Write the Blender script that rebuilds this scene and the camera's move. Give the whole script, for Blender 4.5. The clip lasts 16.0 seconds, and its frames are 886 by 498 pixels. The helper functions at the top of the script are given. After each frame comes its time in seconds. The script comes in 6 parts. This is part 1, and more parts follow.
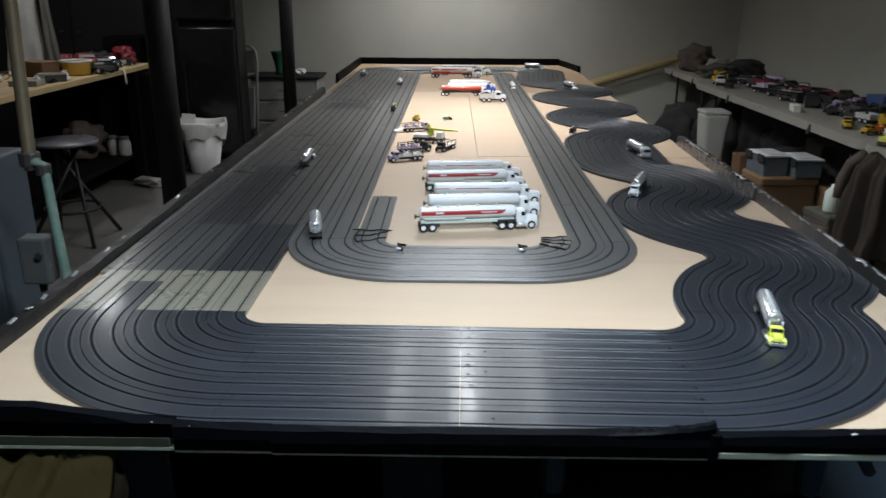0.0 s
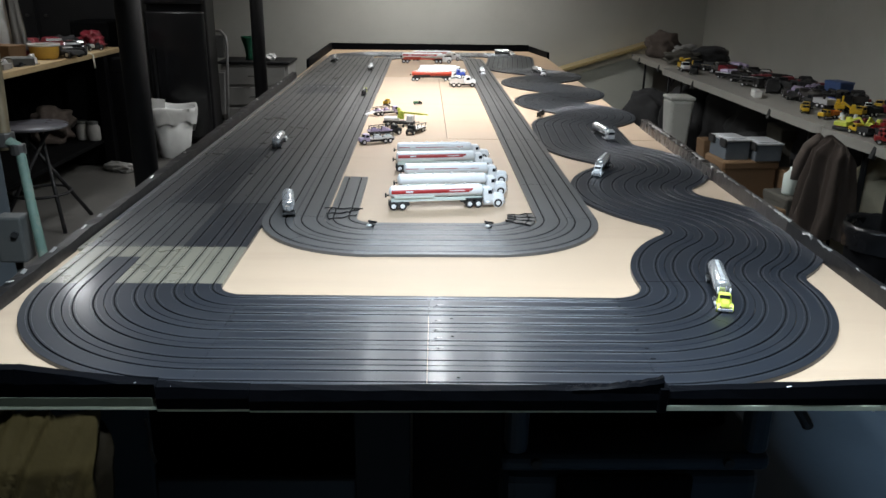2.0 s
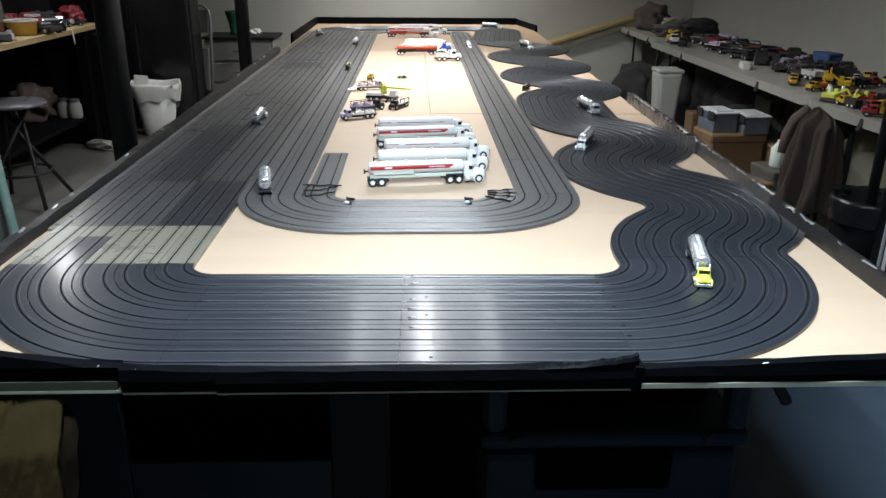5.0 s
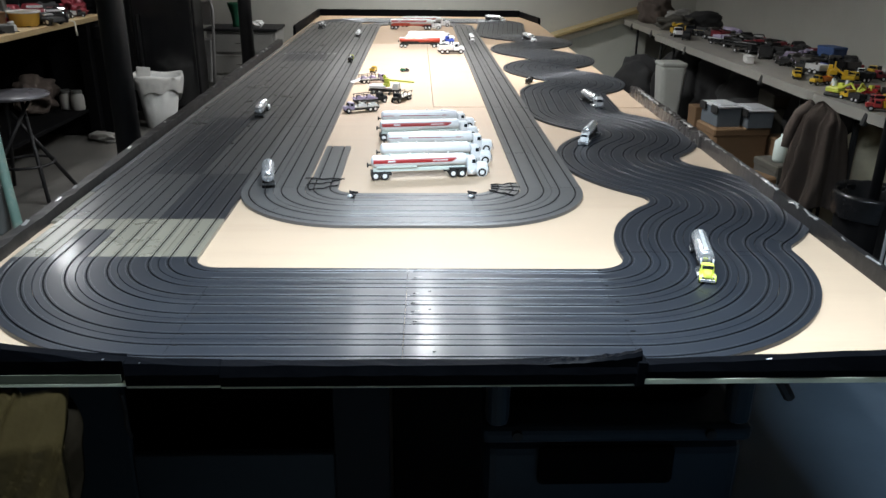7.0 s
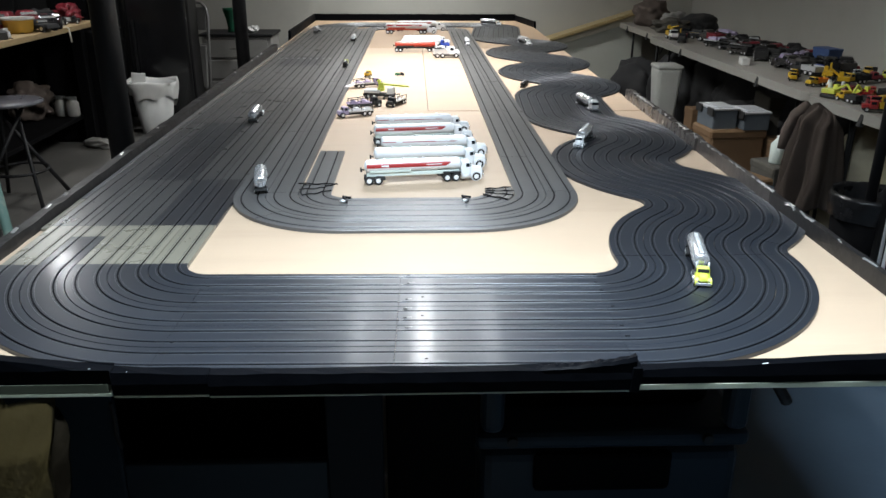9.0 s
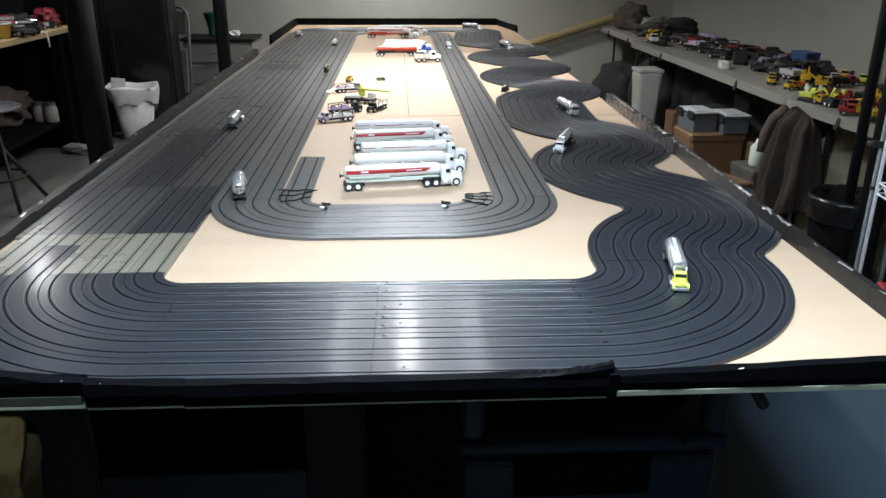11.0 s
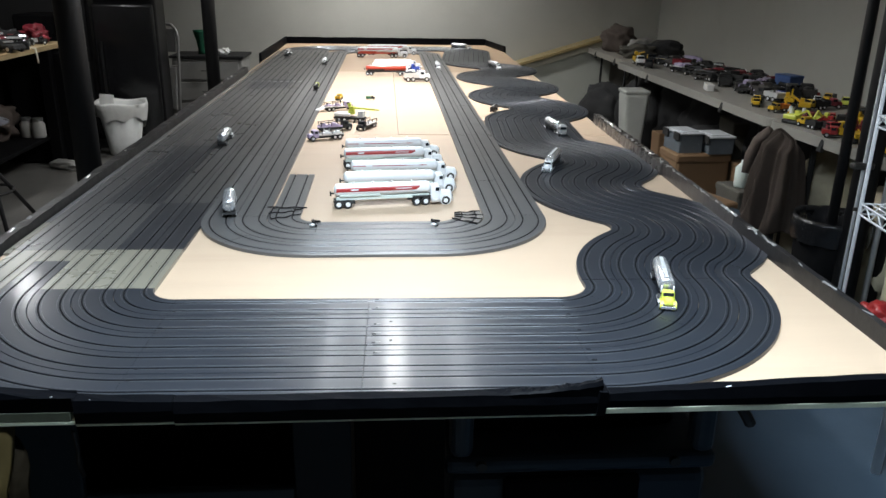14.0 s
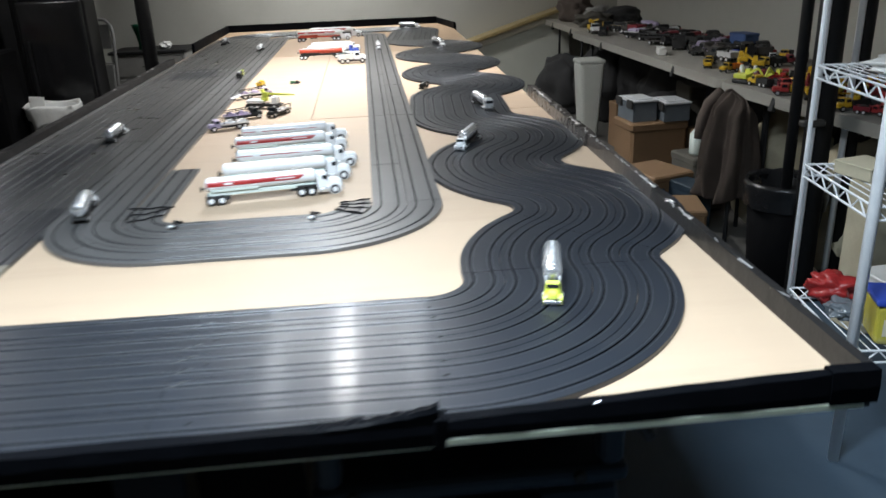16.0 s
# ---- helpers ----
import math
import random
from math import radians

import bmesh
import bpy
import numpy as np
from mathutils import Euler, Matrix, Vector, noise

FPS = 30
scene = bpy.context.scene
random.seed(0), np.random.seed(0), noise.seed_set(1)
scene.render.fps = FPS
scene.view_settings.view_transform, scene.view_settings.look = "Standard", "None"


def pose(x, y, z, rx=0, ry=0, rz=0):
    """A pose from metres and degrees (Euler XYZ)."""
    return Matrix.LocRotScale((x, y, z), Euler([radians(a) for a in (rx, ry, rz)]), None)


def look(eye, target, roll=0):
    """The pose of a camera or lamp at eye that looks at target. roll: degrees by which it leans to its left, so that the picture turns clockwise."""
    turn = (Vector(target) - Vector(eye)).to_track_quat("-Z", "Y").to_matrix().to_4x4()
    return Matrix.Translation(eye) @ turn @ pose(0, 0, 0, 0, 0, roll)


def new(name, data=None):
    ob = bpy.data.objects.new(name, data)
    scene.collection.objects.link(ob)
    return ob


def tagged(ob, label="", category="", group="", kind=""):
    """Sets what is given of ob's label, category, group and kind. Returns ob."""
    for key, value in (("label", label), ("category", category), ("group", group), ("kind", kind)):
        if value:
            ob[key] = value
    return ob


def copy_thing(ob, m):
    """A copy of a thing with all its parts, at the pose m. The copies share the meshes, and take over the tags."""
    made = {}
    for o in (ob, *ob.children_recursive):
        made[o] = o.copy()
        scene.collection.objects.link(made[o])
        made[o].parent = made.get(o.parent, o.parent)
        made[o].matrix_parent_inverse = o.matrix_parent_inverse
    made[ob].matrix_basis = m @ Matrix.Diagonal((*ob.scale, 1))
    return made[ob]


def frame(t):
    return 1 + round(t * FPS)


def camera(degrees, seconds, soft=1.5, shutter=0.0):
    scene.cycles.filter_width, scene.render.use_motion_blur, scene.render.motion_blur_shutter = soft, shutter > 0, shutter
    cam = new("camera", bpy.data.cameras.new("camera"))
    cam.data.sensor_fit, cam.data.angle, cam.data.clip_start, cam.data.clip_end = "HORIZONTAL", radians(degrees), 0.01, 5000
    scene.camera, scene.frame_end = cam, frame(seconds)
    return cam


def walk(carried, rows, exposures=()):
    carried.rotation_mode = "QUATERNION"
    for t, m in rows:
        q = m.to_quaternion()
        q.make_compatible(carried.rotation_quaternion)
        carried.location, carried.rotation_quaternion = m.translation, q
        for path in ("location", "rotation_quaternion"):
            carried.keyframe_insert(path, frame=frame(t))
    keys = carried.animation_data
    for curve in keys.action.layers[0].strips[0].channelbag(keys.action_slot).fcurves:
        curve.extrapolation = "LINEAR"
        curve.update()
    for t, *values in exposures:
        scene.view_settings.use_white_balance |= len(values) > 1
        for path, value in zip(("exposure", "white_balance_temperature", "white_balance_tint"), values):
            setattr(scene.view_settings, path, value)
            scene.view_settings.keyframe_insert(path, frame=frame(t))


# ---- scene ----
cam = camera(59.4, 16.0, shutter=0.5)
METRES, EYE, TILT, LEAN, TURN = 8.0, 1.5, 0.0, 0.0, 0.0
PATH = [
    (0, (-0.035, -0.985, 1.432), (-0.055, 0.915, 0.808), 0.4),
    (0.5, (0.001, -1.046, 1.432), (0.027, 0.853, 0.807), 0.0),
    (1, (-0.014, -1.072, 1.432), (0.038, 0.83, 0.815), 1.3),
    (1.5, (-0.027, -1.07, 1.43), (0.036, 0.822, 0.786), 1.0),
    (2, (-0.026, -1.067, 1.427), (0.025, 0.823, 0.774), 0.8),
    (2.5, (-0.025, -1.063, 1.422), (0.028, 0.817, 0.742), 0.6),
    (3, (-0.026, -1.058, 1.421), (0.014, 0.815, 0.722), 0.9),
    (3.5, (-0.02, -1.056, 1.421), (0.026, 0.816, 0.718), 1.0),
    (4, (-0.007, -1.047, 1.418), (0.044, 0.821, 0.707), 1.2),
    (4.5, (0.002, -1.042, 1.418), (0.065, 0.825, 0.705), 0.8),
    (5, (0.01, -1.04, 1.42), (0.08, 0.828, 0.709), 0.5),
    (7.5, (0.006, -1.037, 1.423), (0.071, 0.824, 0.692), 0.7),
    (8, (0.01, -1.032, 1.421), (0.078, 0.836, 0.708), 0.8),
    (8.5, (0.013, -1.033, 1.424), (0.083, 0.835, 0.712), 0.5),
    (9, (0.018, -1.023, 1.419), (0.088, 0.842, 0.7), 0.3),
    (11.5, (0.032, -1.018, 1.425), (0.147, 0.851, 0.722), 0.4),
    (12, (0.025, -1.022, 1.425), (0.14, 0.855, 0.742), 0.7),
    (12.5, (0.021, -1.027, 1.426), (0.157, 0.852, 0.754), 0.9),
    (13, (0.019, -1.025, 1.427), (0.163, 0.852, 0.751), 0.9),
    (13.5, (0.023, -1.028, 1.429), (0.182, 0.852, 0.764), 1.1),
    (14, (0.024, -1.028, 1.427), (0.167, 0.852, 0.761), 1.0),
    (14.5, (0.048, -1.027, 1.422), (0.191, 0.858, 0.77), 0.9),
    (15, (0.102, -1.011, 1.409), (0.281, 0.865, 0.741), 0.8),
    (15.2, (0.11, -1.012, 1.403), (0.304, 0.85, 0.698), 1.6),
    (15.3, (0.118, -1.006, 1.401), (0.316, 0.849, 0.683), 1.6),
    (15.5, (0.134, -0.988, 1.39), (0.336, 0.868, 0.673), 1.4),
    (15.6, (0.169, -0.955, 1.388), (0.368, 0.893, 0.649), 0.5),
    (15.7, (0.184, -0.932, 1.372), (0.392, 0.914, 0.633), 0.5),
    (15.8, (0.225, -0.892, 1.36), (0.417, 0.963, 0.636), -0.9),
    (15.9, (0.249, -0.871, 1.366), (0.424, 0.995, 0.667), -1.7),
    (16, (0.298, -0.812, 1.358), (0.462, 1.054, 0.655), -2.3),
]
walk(cam, [(t, look(eye, target, roll)) for t, eye, target, roll in PATH], [(0, -0.55), (0.5, -0.5), (1.0, -0.45), (2.0, -0.26), (3.5, -0.1), (5.0, -0.02), (16, 0)])

# ---- world, light ----
world = bpy.data.worlds.new("basement")
scene.world = world
world.use_nodes = True
world.node_tree.nodes["Background"].inputs[0].default_value = (0.55, 0.62, 0.75, 1)
world.node_tree.nodes["Background"].inputs[1].default_value = 0.015

TZ = 0.792          # top of the plywood
TOP = 0.80          # running surface of the track


# ---- small tools ----
def bm_object(name, bm, mats, parent=None, smooth=False):
    me = bpy.data.meshes.new(name)
    bm.normal_update()
    bm.to_mesh(me)
    bm.free()
    for m in (mats if isinstance(mats, (list, tuple)) else [mats]):
        me.materials.append(m)
    if smooth:
        for p in me.polygons:
            p.use_smooth = True
    ob = new(name, me)
    if parent is not None:
        ob.parent = parent
    return ob


def part(name, bm, material, parent, label="", smooth=False):
    ob = bm_object(name, bm, material, parent, smooth)
    if label:
        tagged(ob, label)
    return ob


def holder(name, m, label="", category="", group="", kind=""):
    ob = new(name)
    ob.empty_display_size = 0.05
    ob.matrix_basis = m
    return tagged(ob, label, category, group, kind)


def box(bm, size, at=(0, 0, 0), bevel=0.0, turn=None, taper=1.0, segs=1, mat=0):
    geo = bmesh.ops.create_cube(bm, size=1)
    vs = geo["verts"]
    for v in vs:
        k = taper if v.co.z > 0 else 1.0
        v.co = Vector((v.co.x * size[0] * k, v.co.y * size[1] * k, v.co.z * size[2]))
    es = list({e for v in vs for e in v.link_edges})
    if bevel > 0:
        res = bmesh.ops.bevel(bm, geom=es, offset=bevel, segments=segs, affect="EDGES", profile=0.5)
        vs = list({v for f in res["faces"] for v in f.verts} | {v for v in vs if v.is_valid})
    m = Matrix.Translation(at) @ (turn if turn is not None else Matrix())
    bmesh.ops.transform(bm, matrix=m, verts=vs)
    if mat:
        for f in {f for v in vs for f in v.link_faces}:
            f.material_index = mat
    return vs


def cyl(bm, r, h, at=(0, 0, 0), r2=None, n=16, turn=None, caps=True, bevel=0.0, mat=0):
    geo = bmesh.ops.create_cone(bm, cap_ends=caps, segments=n, radius1=r, radius2=r if r2 is None else r2, depth=h)
    vs = geo["verts"]
    if bevel > 0:
        es = [e for e in {e for v in vs for e in v.link_edges} if len(e.link_faces) == 2 and any(len(f.verts) > 4 for f in e.link_faces)]
        res = bmesh.ops.bevel(bm, geom=es, offset=bevel, segments=2, affect="EDGES", profile=0.5)
        vs = list({v for f in res["faces"] for v in f.verts} | {v for v in vs if v.is_valid})
    m = Matrix.Translation(at) @ (turn if turn is not None else Matrix())
    bmesh.ops.transform(bm, matrix=m, verts=vs)
    if mat:
        for f in {f for v in vs for f in v.link_faces}:
            f.material_index = mat
    return vs


def ball(bm, r, at=(0, 0, 0), scale=(1, 1, 1), n=12, turn=None, mat=0):
    geo = bmesh.ops.create_uvsphere(bm, u_segments=n, v_segments=max(6, n // 2), radius=r)
    m = Matrix.Translation(at) @ (turn if turn is not None else Matrix()) @ Matrix.Diagonal((*scale, 1))
    bmesh.ops.transform(bm, matrix=m, verts=geo["verts"])
    if mat:
        for f in {f for v in geo["verts"] for f in v.link_faces}:
            f.material_index = mat
    return geo["verts"]


def lathe(bm, profile, n=24, at=(0, 0, 0), wobble=0.0, seed=0):
    """Turn a profile of (radius, height) about z."""
    rnd = random.Random(seed)
    rings = []
    for r, z in profile:
        ring = []
        for i in range(n):
            a = 2 * math.pi * i / n
            k = r * (1 + wobble * (rnd.random() - 0.5))
            ring.append(bm.verts.new((at[0] + k * math.cos(a), at[1] + k * math.sin(a), at[2] + z + wobble * 0.3 * r * (rnd.random() - 0.5))))
        rings.append(ring)
    for a, b in zip(rings, rings[1:]):
        for i in range(n):
            bm.faces.new((a[i], a[(i + 1) % n], b[(i + 1) % n], b[i]))
    return rings


def tube(bm, pts, r, n=8, caps=True):
    """A round bar along a line of points."""
    pts = [Vector(p) for p in pts]
    rings = []
    side = None
    for i, p in enumerate(pts):
        d = ((pts[min(i + 1, len(pts) - 1)] - pts[max(i - 1, 0)])).normalized()
        if side is None:
            side = d.orthogonal().normalized()
        side = (side - d * side.dot(d)).normalized()
        up = d.cross(side)
        rings.append([bm.verts.new(p + r * (math.cos(2 * math.pi * k / n) * side + math.sin(2 * math.pi * k / n) * up)) for k in range(n)])
    for a, b in zip(rings, rings[1:]):
        for k in range(n):
            bm.faces.new((a[k], a[(k + 1) % n], b[(k + 1) % n], b[k]))
    if caps:
        bm.faces.new(rings[0][::-1])
        bm.faces.new(rings[-1])


# ---- materials ----
def material(name, base, rough=0.6, metal=0.0, var=0.15, scale=8.0, bump=0.0, bump_scale=60.0, stain=None, stain_amount=0.0,
             stain_scale=2.0, random_value=0.0, spec=0.5, stretch=(1, 1, 1), rough_var=0.1, coat=0.0, coat_rough=0.1):
    """A painted, moulded or mineral surface: two scales of colour noise, uneven gloss, fine relief, optional stains."""
    m = bpy.data.materials.new(name)
    m.use_nodes = True
    nt = m.node_tree
    b = nt.nodes["Principled BSDF"]
    co = nt.nodes.new("ShaderNodeTexCoord")
    mp = nt.nodes.new("ShaderNodeMapping")
    mp.inputs["Scale"].default_value = stretch
    nt.links.new(co.outputs["Object"], mp.inputs["Vector"])
    big = nt.nodes.new("ShaderNodeTexNoise")
    big.inputs["Scale"].default_value = scale
    big.inputs["Detail"].default_value = 6
    big.inputs["Roughness"].default_value = 0.65
    nt.links.new(mp.outputs[0], big.inputs["Vector"])
    mix = nt.nodes.new("ShaderNodeMix")
    mix.data_type = "RGBA"
    mix.inputs[6].default_value = (*[c * (1 - var) for c in base], 1)
    mix.inputs[7].default_value = (*[min(1, c * (1 + var)) for c in base], 1)
    nt.links.new(big.outputs["Fac"], mix.inputs[0])
    colour = mix.outputs[2]
    if stain is not None:
        sn = nt.nodes.new("ShaderNodeTexNoise")
        sn.inputs["Scale"].default_value = stain_scale
        sn.inputs["Detail"].default_value = 9
        sn.inputs["Roughness"].default_value = 0.7
        nt.links.new(mp.outputs[0], sn.inputs["Vector"])
        ramp = nt.nodes.new("ShaderNodeMapRange")
        ramp.inputs["From Min"].default_value = 0.5
        ramp.inputs["From Max"].default_value = 0.72
        ramp.inputs["To Max"].default_value = stain_amount
        nt.links.new(sn.outputs["Fac"], ramp.inputs["Value"])
        m2 = nt.nodes.new("ShaderNodeMix")
        m2.data_type = "RGBA"
        nt.links.new(ramp.outputs[0], m2.inputs[0])
        nt.links.new(colour, m2.inputs[6])
        m2.inputs[7].default_value = (*stain, 1)
        colour = m2.outputs[2]
    if random_value > 0:
        info = nt.nodes.new("ShaderNodeObjectInfo")
        mr = nt.nodes.new("ShaderNodeMapRange")
        mr.inputs["To Min"].default_value = 1 - random_value
        mr.inputs["To Max"].default_value = 1 + random_value
        nt.links.new(info.outputs["Random"], mr.inputs["Value"])
        hsv = nt.nodes.new("ShaderNodeHueSaturation")
        nt.links.new(mr.outputs[0], hsv.inputs["Value"])
        nt.links.new(colour, hsv.inputs["Color"])
        colour = hsv.outputs[0]
    nt.links.new(colour, b.inputs["Base Color"])
    rr = nt.nodes.new("ShaderNodeMapRange")
    rr.inputs["To Min"].default_value = max(0.02, rough - rough_var)
    rr.inputs["To Max"].default_value = min(1, rough + rough_var)
    nt.links.new(big.outputs["Fac"], rr.inputs["Value"])
    nt.links.new(rr.outputs[0], b.inputs["Roughness"])
    b.inputs["Metallic"].default_value = metal
    b.inputs["Specular IOR Level"].default_value = spec
    b.inputs["Coat Weight"].default_value = coat
    b.inputs["Coat Roughness"].default_value = coat_rough
    if bump > 0:
        fine = nt.nodes.new("ShaderNodeTexNoise")
        fine.inputs["Scale"].default_value = bump_scale
        fine.inputs["Detail"].default_value = 5
        nt.links.new(mp.outputs[0], fine.inputs["Vector"])
        bp = nt.nodes.new("ShaderNodeBump")
        bp.inputs["Strength"].default_value = bump
        bp.inputs["Distance"].default_value = 0.004
        nt.links.new(fine.outputs["Fac"], bp.inputs["Height"])
        nt.links.new(bp.outputs[0], b.inputs["Normal"])
    return m


def glass(name, tint, rough=0.08):
    m = bpy.data.materials.new(name)
    m.use_nodes = True
    b = m.node_tree.nodes["Principled BSDF"]
    b.inputs["Base Color"].default_value = (*tint, 1)
    b.inputs["Roughness"].default_value = rough
    b.inputs["Transmission Weight"].default_value = 0.9
    b.inputs["IOR"].default_value = 1.3
    return m


def glow(name, colour, strength):
    m = bpy.data.materials.new(name)
    m.use_nodes = True
    b = m.node_tree.nodes["Principled BSDF"]
    b.inputs["Emission Color"].default_value = (*colour, 1)
    b.inputs["Emission Strength"].default_value = strength
    return m


M = {}
M["track"] = material("track_plastic", (0.0140, 0.0172, 0.0232), 0.37, var=0.14, scale=9, random_value=0.07,
                      stain=(0.034, 0.035, 0.037), stain_amount=0.3, stain_scale=5, rough_var=0.05, spec=0.5, coat=0.15, coat_rough=0.13)
# next two: track plastic with the grazing sheen lightened into its base colour
M["track_sheen"] = material("track_plastic_sheen", (0.082, 0.081, 0.081), 0.31, var=0.14, scale=9, random_value=0.1,
                          stain=(0.11, 0.107, 0.103), stain_amount=0.35, stain_scale=5, rough_var=0.06)
M["track_left"] = material("track_plastic_worn_sheen", (0.054, 0.053, 0.052), 0.29, var=0.16, scale=9, random_value=0.1,
                          stain=(0.085, 0.082, 0.079), stain_amount=0.4, stain_scale=4, rough_var=0.06)
M["track_grey"] = material("track_plastic_grey", (0.19, 0.176, 0.138), 0.3, var=0.1, scale=12, random_value=0.06,
                           stain=(0.15, 0.14, 0.108), stain_amount=0.4, stain_scale=8)
M["remnant"] = material("track_plastic_worn", (0.075, 0.068, 0.062), 0.5, var=0.2, scale=14, random_value=0.2)
# near-black base; on under-table sheets and bench parts it carries deep shade
M["matte_black"] = material("matte_black_and_shade", (0.0025, 0.0025, 0.003), 0.8, var=0.3, scale=6, spec=0.08)
M["slot"] = material("slot_plastic", (0.008, 0.008, 0.009), 0.7, var=0.2, spec=0.15)
M["rail"] = material("rail_steel", (0.125, 0.13, 0.14), 0.34, metal=0.8, var=0.15, scale=60)
M["ply"] = material("plywood", (0.445, 0.335, 0.237), 0.55, var=0.09, scale=3.5, bump=0.05, bump_scale=90, stretch=(0.6, 4.5, 1),
                    stain=(0.37, 0.265, 0.18), stain_amount=0.4, stain_scale=2.2)
M["ply_far"] = material("plywood_tan", (0.36, 0.25, 0.155), 0.55, var=0.1, scale=3.5, bump=0.05, bump_scale=90, stretch=(0.6, 4.5, 1),
                        stain=(0.3, 0.2, 0.12), stain_amount=0.4, stain_scale=2.2)
M["track_rail"] = material("track_plastic_dark", (0.022, 0.023, 0.026), 0.33, var=0.16, scale=9, random_value=0.1)
M["wood"] = material("pale_wood", (0.5, 0.37, 0.2), 0.55, var=0.2, scale=6, bump=0.1, bump_scale=60, stretch=(8, 1, 8), stain=(0.25, 0.16, 0.08), stain_amount=0.5)
M["wood_edge"] = material("painted_edge", (0.72, 0.79, 0.62), 0.6, var=0.12, scale=12, stain=(0.3, 0.3, 0.22), stain_amount=0.5, stain_scale=9)
M["edge_dull"] = material("dull_green_edge", (0.1, 0.115, 0.08), 0.7, var=0.2, scale=14, stain=(0.05, 0.055, 0.04), stain_amount=0.5, stain_scale=9)
M["tape"] = material("black_tape", (0.0022, 0.0026, 0.0036), 0.5, var=0.25, scale=12, bump=0.3, bump_scale=34, stain=(0.005, 0.005, 0.006), stain_amount=0.4, stain_scale=8, spec=0.035)
M["tape_side"] = material("grey_tape", (0.012, 0.011, 0.011), 0.42, var=0.3, scale=9, bump=0.4, bump_scale=26, stain=(0.028, 0.024, 0.022), stain_amount=0.5, stain_scale=5, spec=0.4)
M["tape_brown"] = material("brown_grey_tape", (0.05, 0.042, 0.038), 0.4, var=0.35, scale=11, bump=0.6, bump_scale=30, stain=(0.11, 0.1, 0.09), stain_amount=0.6, stain_scale=9)
M["tape_silver"] = material("crinkled_silver_tape", (0.085, 0.075, 0.07), 0.28, metal=0.45, var=0.4, scale=14, bump=0.8, bump_scale=26, stain=(0.06, 0.052, 0.047), stain_amount=0.7, stain_scale=12)
# bright foil for the flecks that stand in for highlights on the tape
M["foil"] = material("silver_tape_glint", (0.66, 0.65, 0.64), 0.3, metal=0.75, var=0.3, scale=16, bump=0.3, bump_scale=30, stain=(0.12, 0.11, 0.1), stain_amount=0.6, stain_scale=10)
M["wall"] = material("painted_block", (0.395, 0.388, 0.345), 0.75, var=0.06, scale=1.6, bump=0.12, bump_scale=50, stain=(0.31, 0.303, 0.26), stain_amount=0.5, stain_scale=0.9)
M["ceiling"] = material("ceiling_board", (0.25, 0.23, 0.2), 0.9, var=0.1, scale=3)
M["floor"] = material("concrete", (0.1, 0.096, 0.088), 0.55, var=0.2, scale=2.2, bump=0.12, bump_scale=80, stain=(0.035, 0.033, 0.03), stain_amount=0.8, stain_scale=1.3)
# bluer base colour for the east part of the floor
M["floor_blue"] = material("blue_grey_concrete", (0.055, 0.085, 0.12), 0.5, var=0.15, scale=3, bump=0.08, bump_scale=80, stain=(0.04, 0.064, 0.09), stain_amount=0.6, stain_scale=2)
M["black"] = material("black_paint", (0.006, 0.006, 0.007), 0.6, var=0.3, scale=6, stain=(0.013, 0.012, 0.012), stain_amount=0.4, stain_scale=5, spec=0.45)
M["fridge"] = material("black_fridge_enamel", (0.004, 0.004, 0.005), 0.3, var=0.3, scale=3, spec=0.18)
M["black_gloss"] = material("black_enamel", (0.01, 0.01, 0.011), 0.22, var=0.3, scale=3, stain=(0.02, 0.02, 0.02), stain_amount=0.4, stain_scale=3)
M["steel"] = material("dark_steel", (0.09, 0.085, 0.08), 0.45, metal=0.6, var=0.3, scale=12)
M["chrome"] = material("chrome", (0.85, 0.86, 0.88), 0.2, metal=0.8, var=0.12, scale=30, rough_var=0.06)
M["silver"] = material("silver_plating", (0.78, 0.79, 0.8), 0.32, metal=0.55, var=0.1, scale=40, rough_var=0.08)
M["white"] = material("white_plastic", (0.76, 0.78, 0.8), 0.35, var=0.05, scale=20)
M["white_paint"] = material("white_wire_coating", (0.82, 0.84, 0.86), 0.4, var=0.06, scale=20)
M["ivory"] = material("bag_film", (0.68, 0.68, 0.66), 0.4, var=0.1, scale=9, bump=0.8, bump_scale=22)
M["red"] = material("red_plastic", (0.34, 0.025, 0.025), 0.35, var=0.12, scale=20)
M["darkred"] = material("maroon_plastic", (0.2, 0.02, 0.03), 0.4, var=0.15, scale=20)
M["yellow"] = material("yellow_plastic", (0.6, 0.38, 0.02), 0.4, var=0.12, scale=20)
M["lime"] = material("lime_plastic", (0.64, 0.7, 0.1), 0.4, var=0.1, scale=20)
M["blue"] = material("blue_plastic", (0.03, 0.07, 0.4), 0.4, var=0.12, scale=20)
M["orange"] = material("orange_plastic", (0.7, 0.22, 0.02), 0.35, var=0.12, scale=20)
M["green"] = material("green_plastic", (0.03, 0.2, 0.1), 0.4, var=0.12, scale=20)
M["tyre"] = material("rubber", (0.018, 0.018, 0.018), 0.7, var=0.2, scale=40)
M["redtank"] = material("red_orange_enamel", (0.45, 0.05, 0.025), 0.3, var=0.12, scale=20)
M["pale_green"] = material("pale_green_plastic", (0.6, 0.68, 0.64), 0.4, var=0.08, scale=20)
M["lilac"] = material("lilac_plastic", (0.42, 0.36, 0.52), 0.4, var=0.15, scale=20)
M["ivory2"] = material("ivory_plastic", (0.66, 0.62, 0.5), 0.4, var=0.1, scale=20)
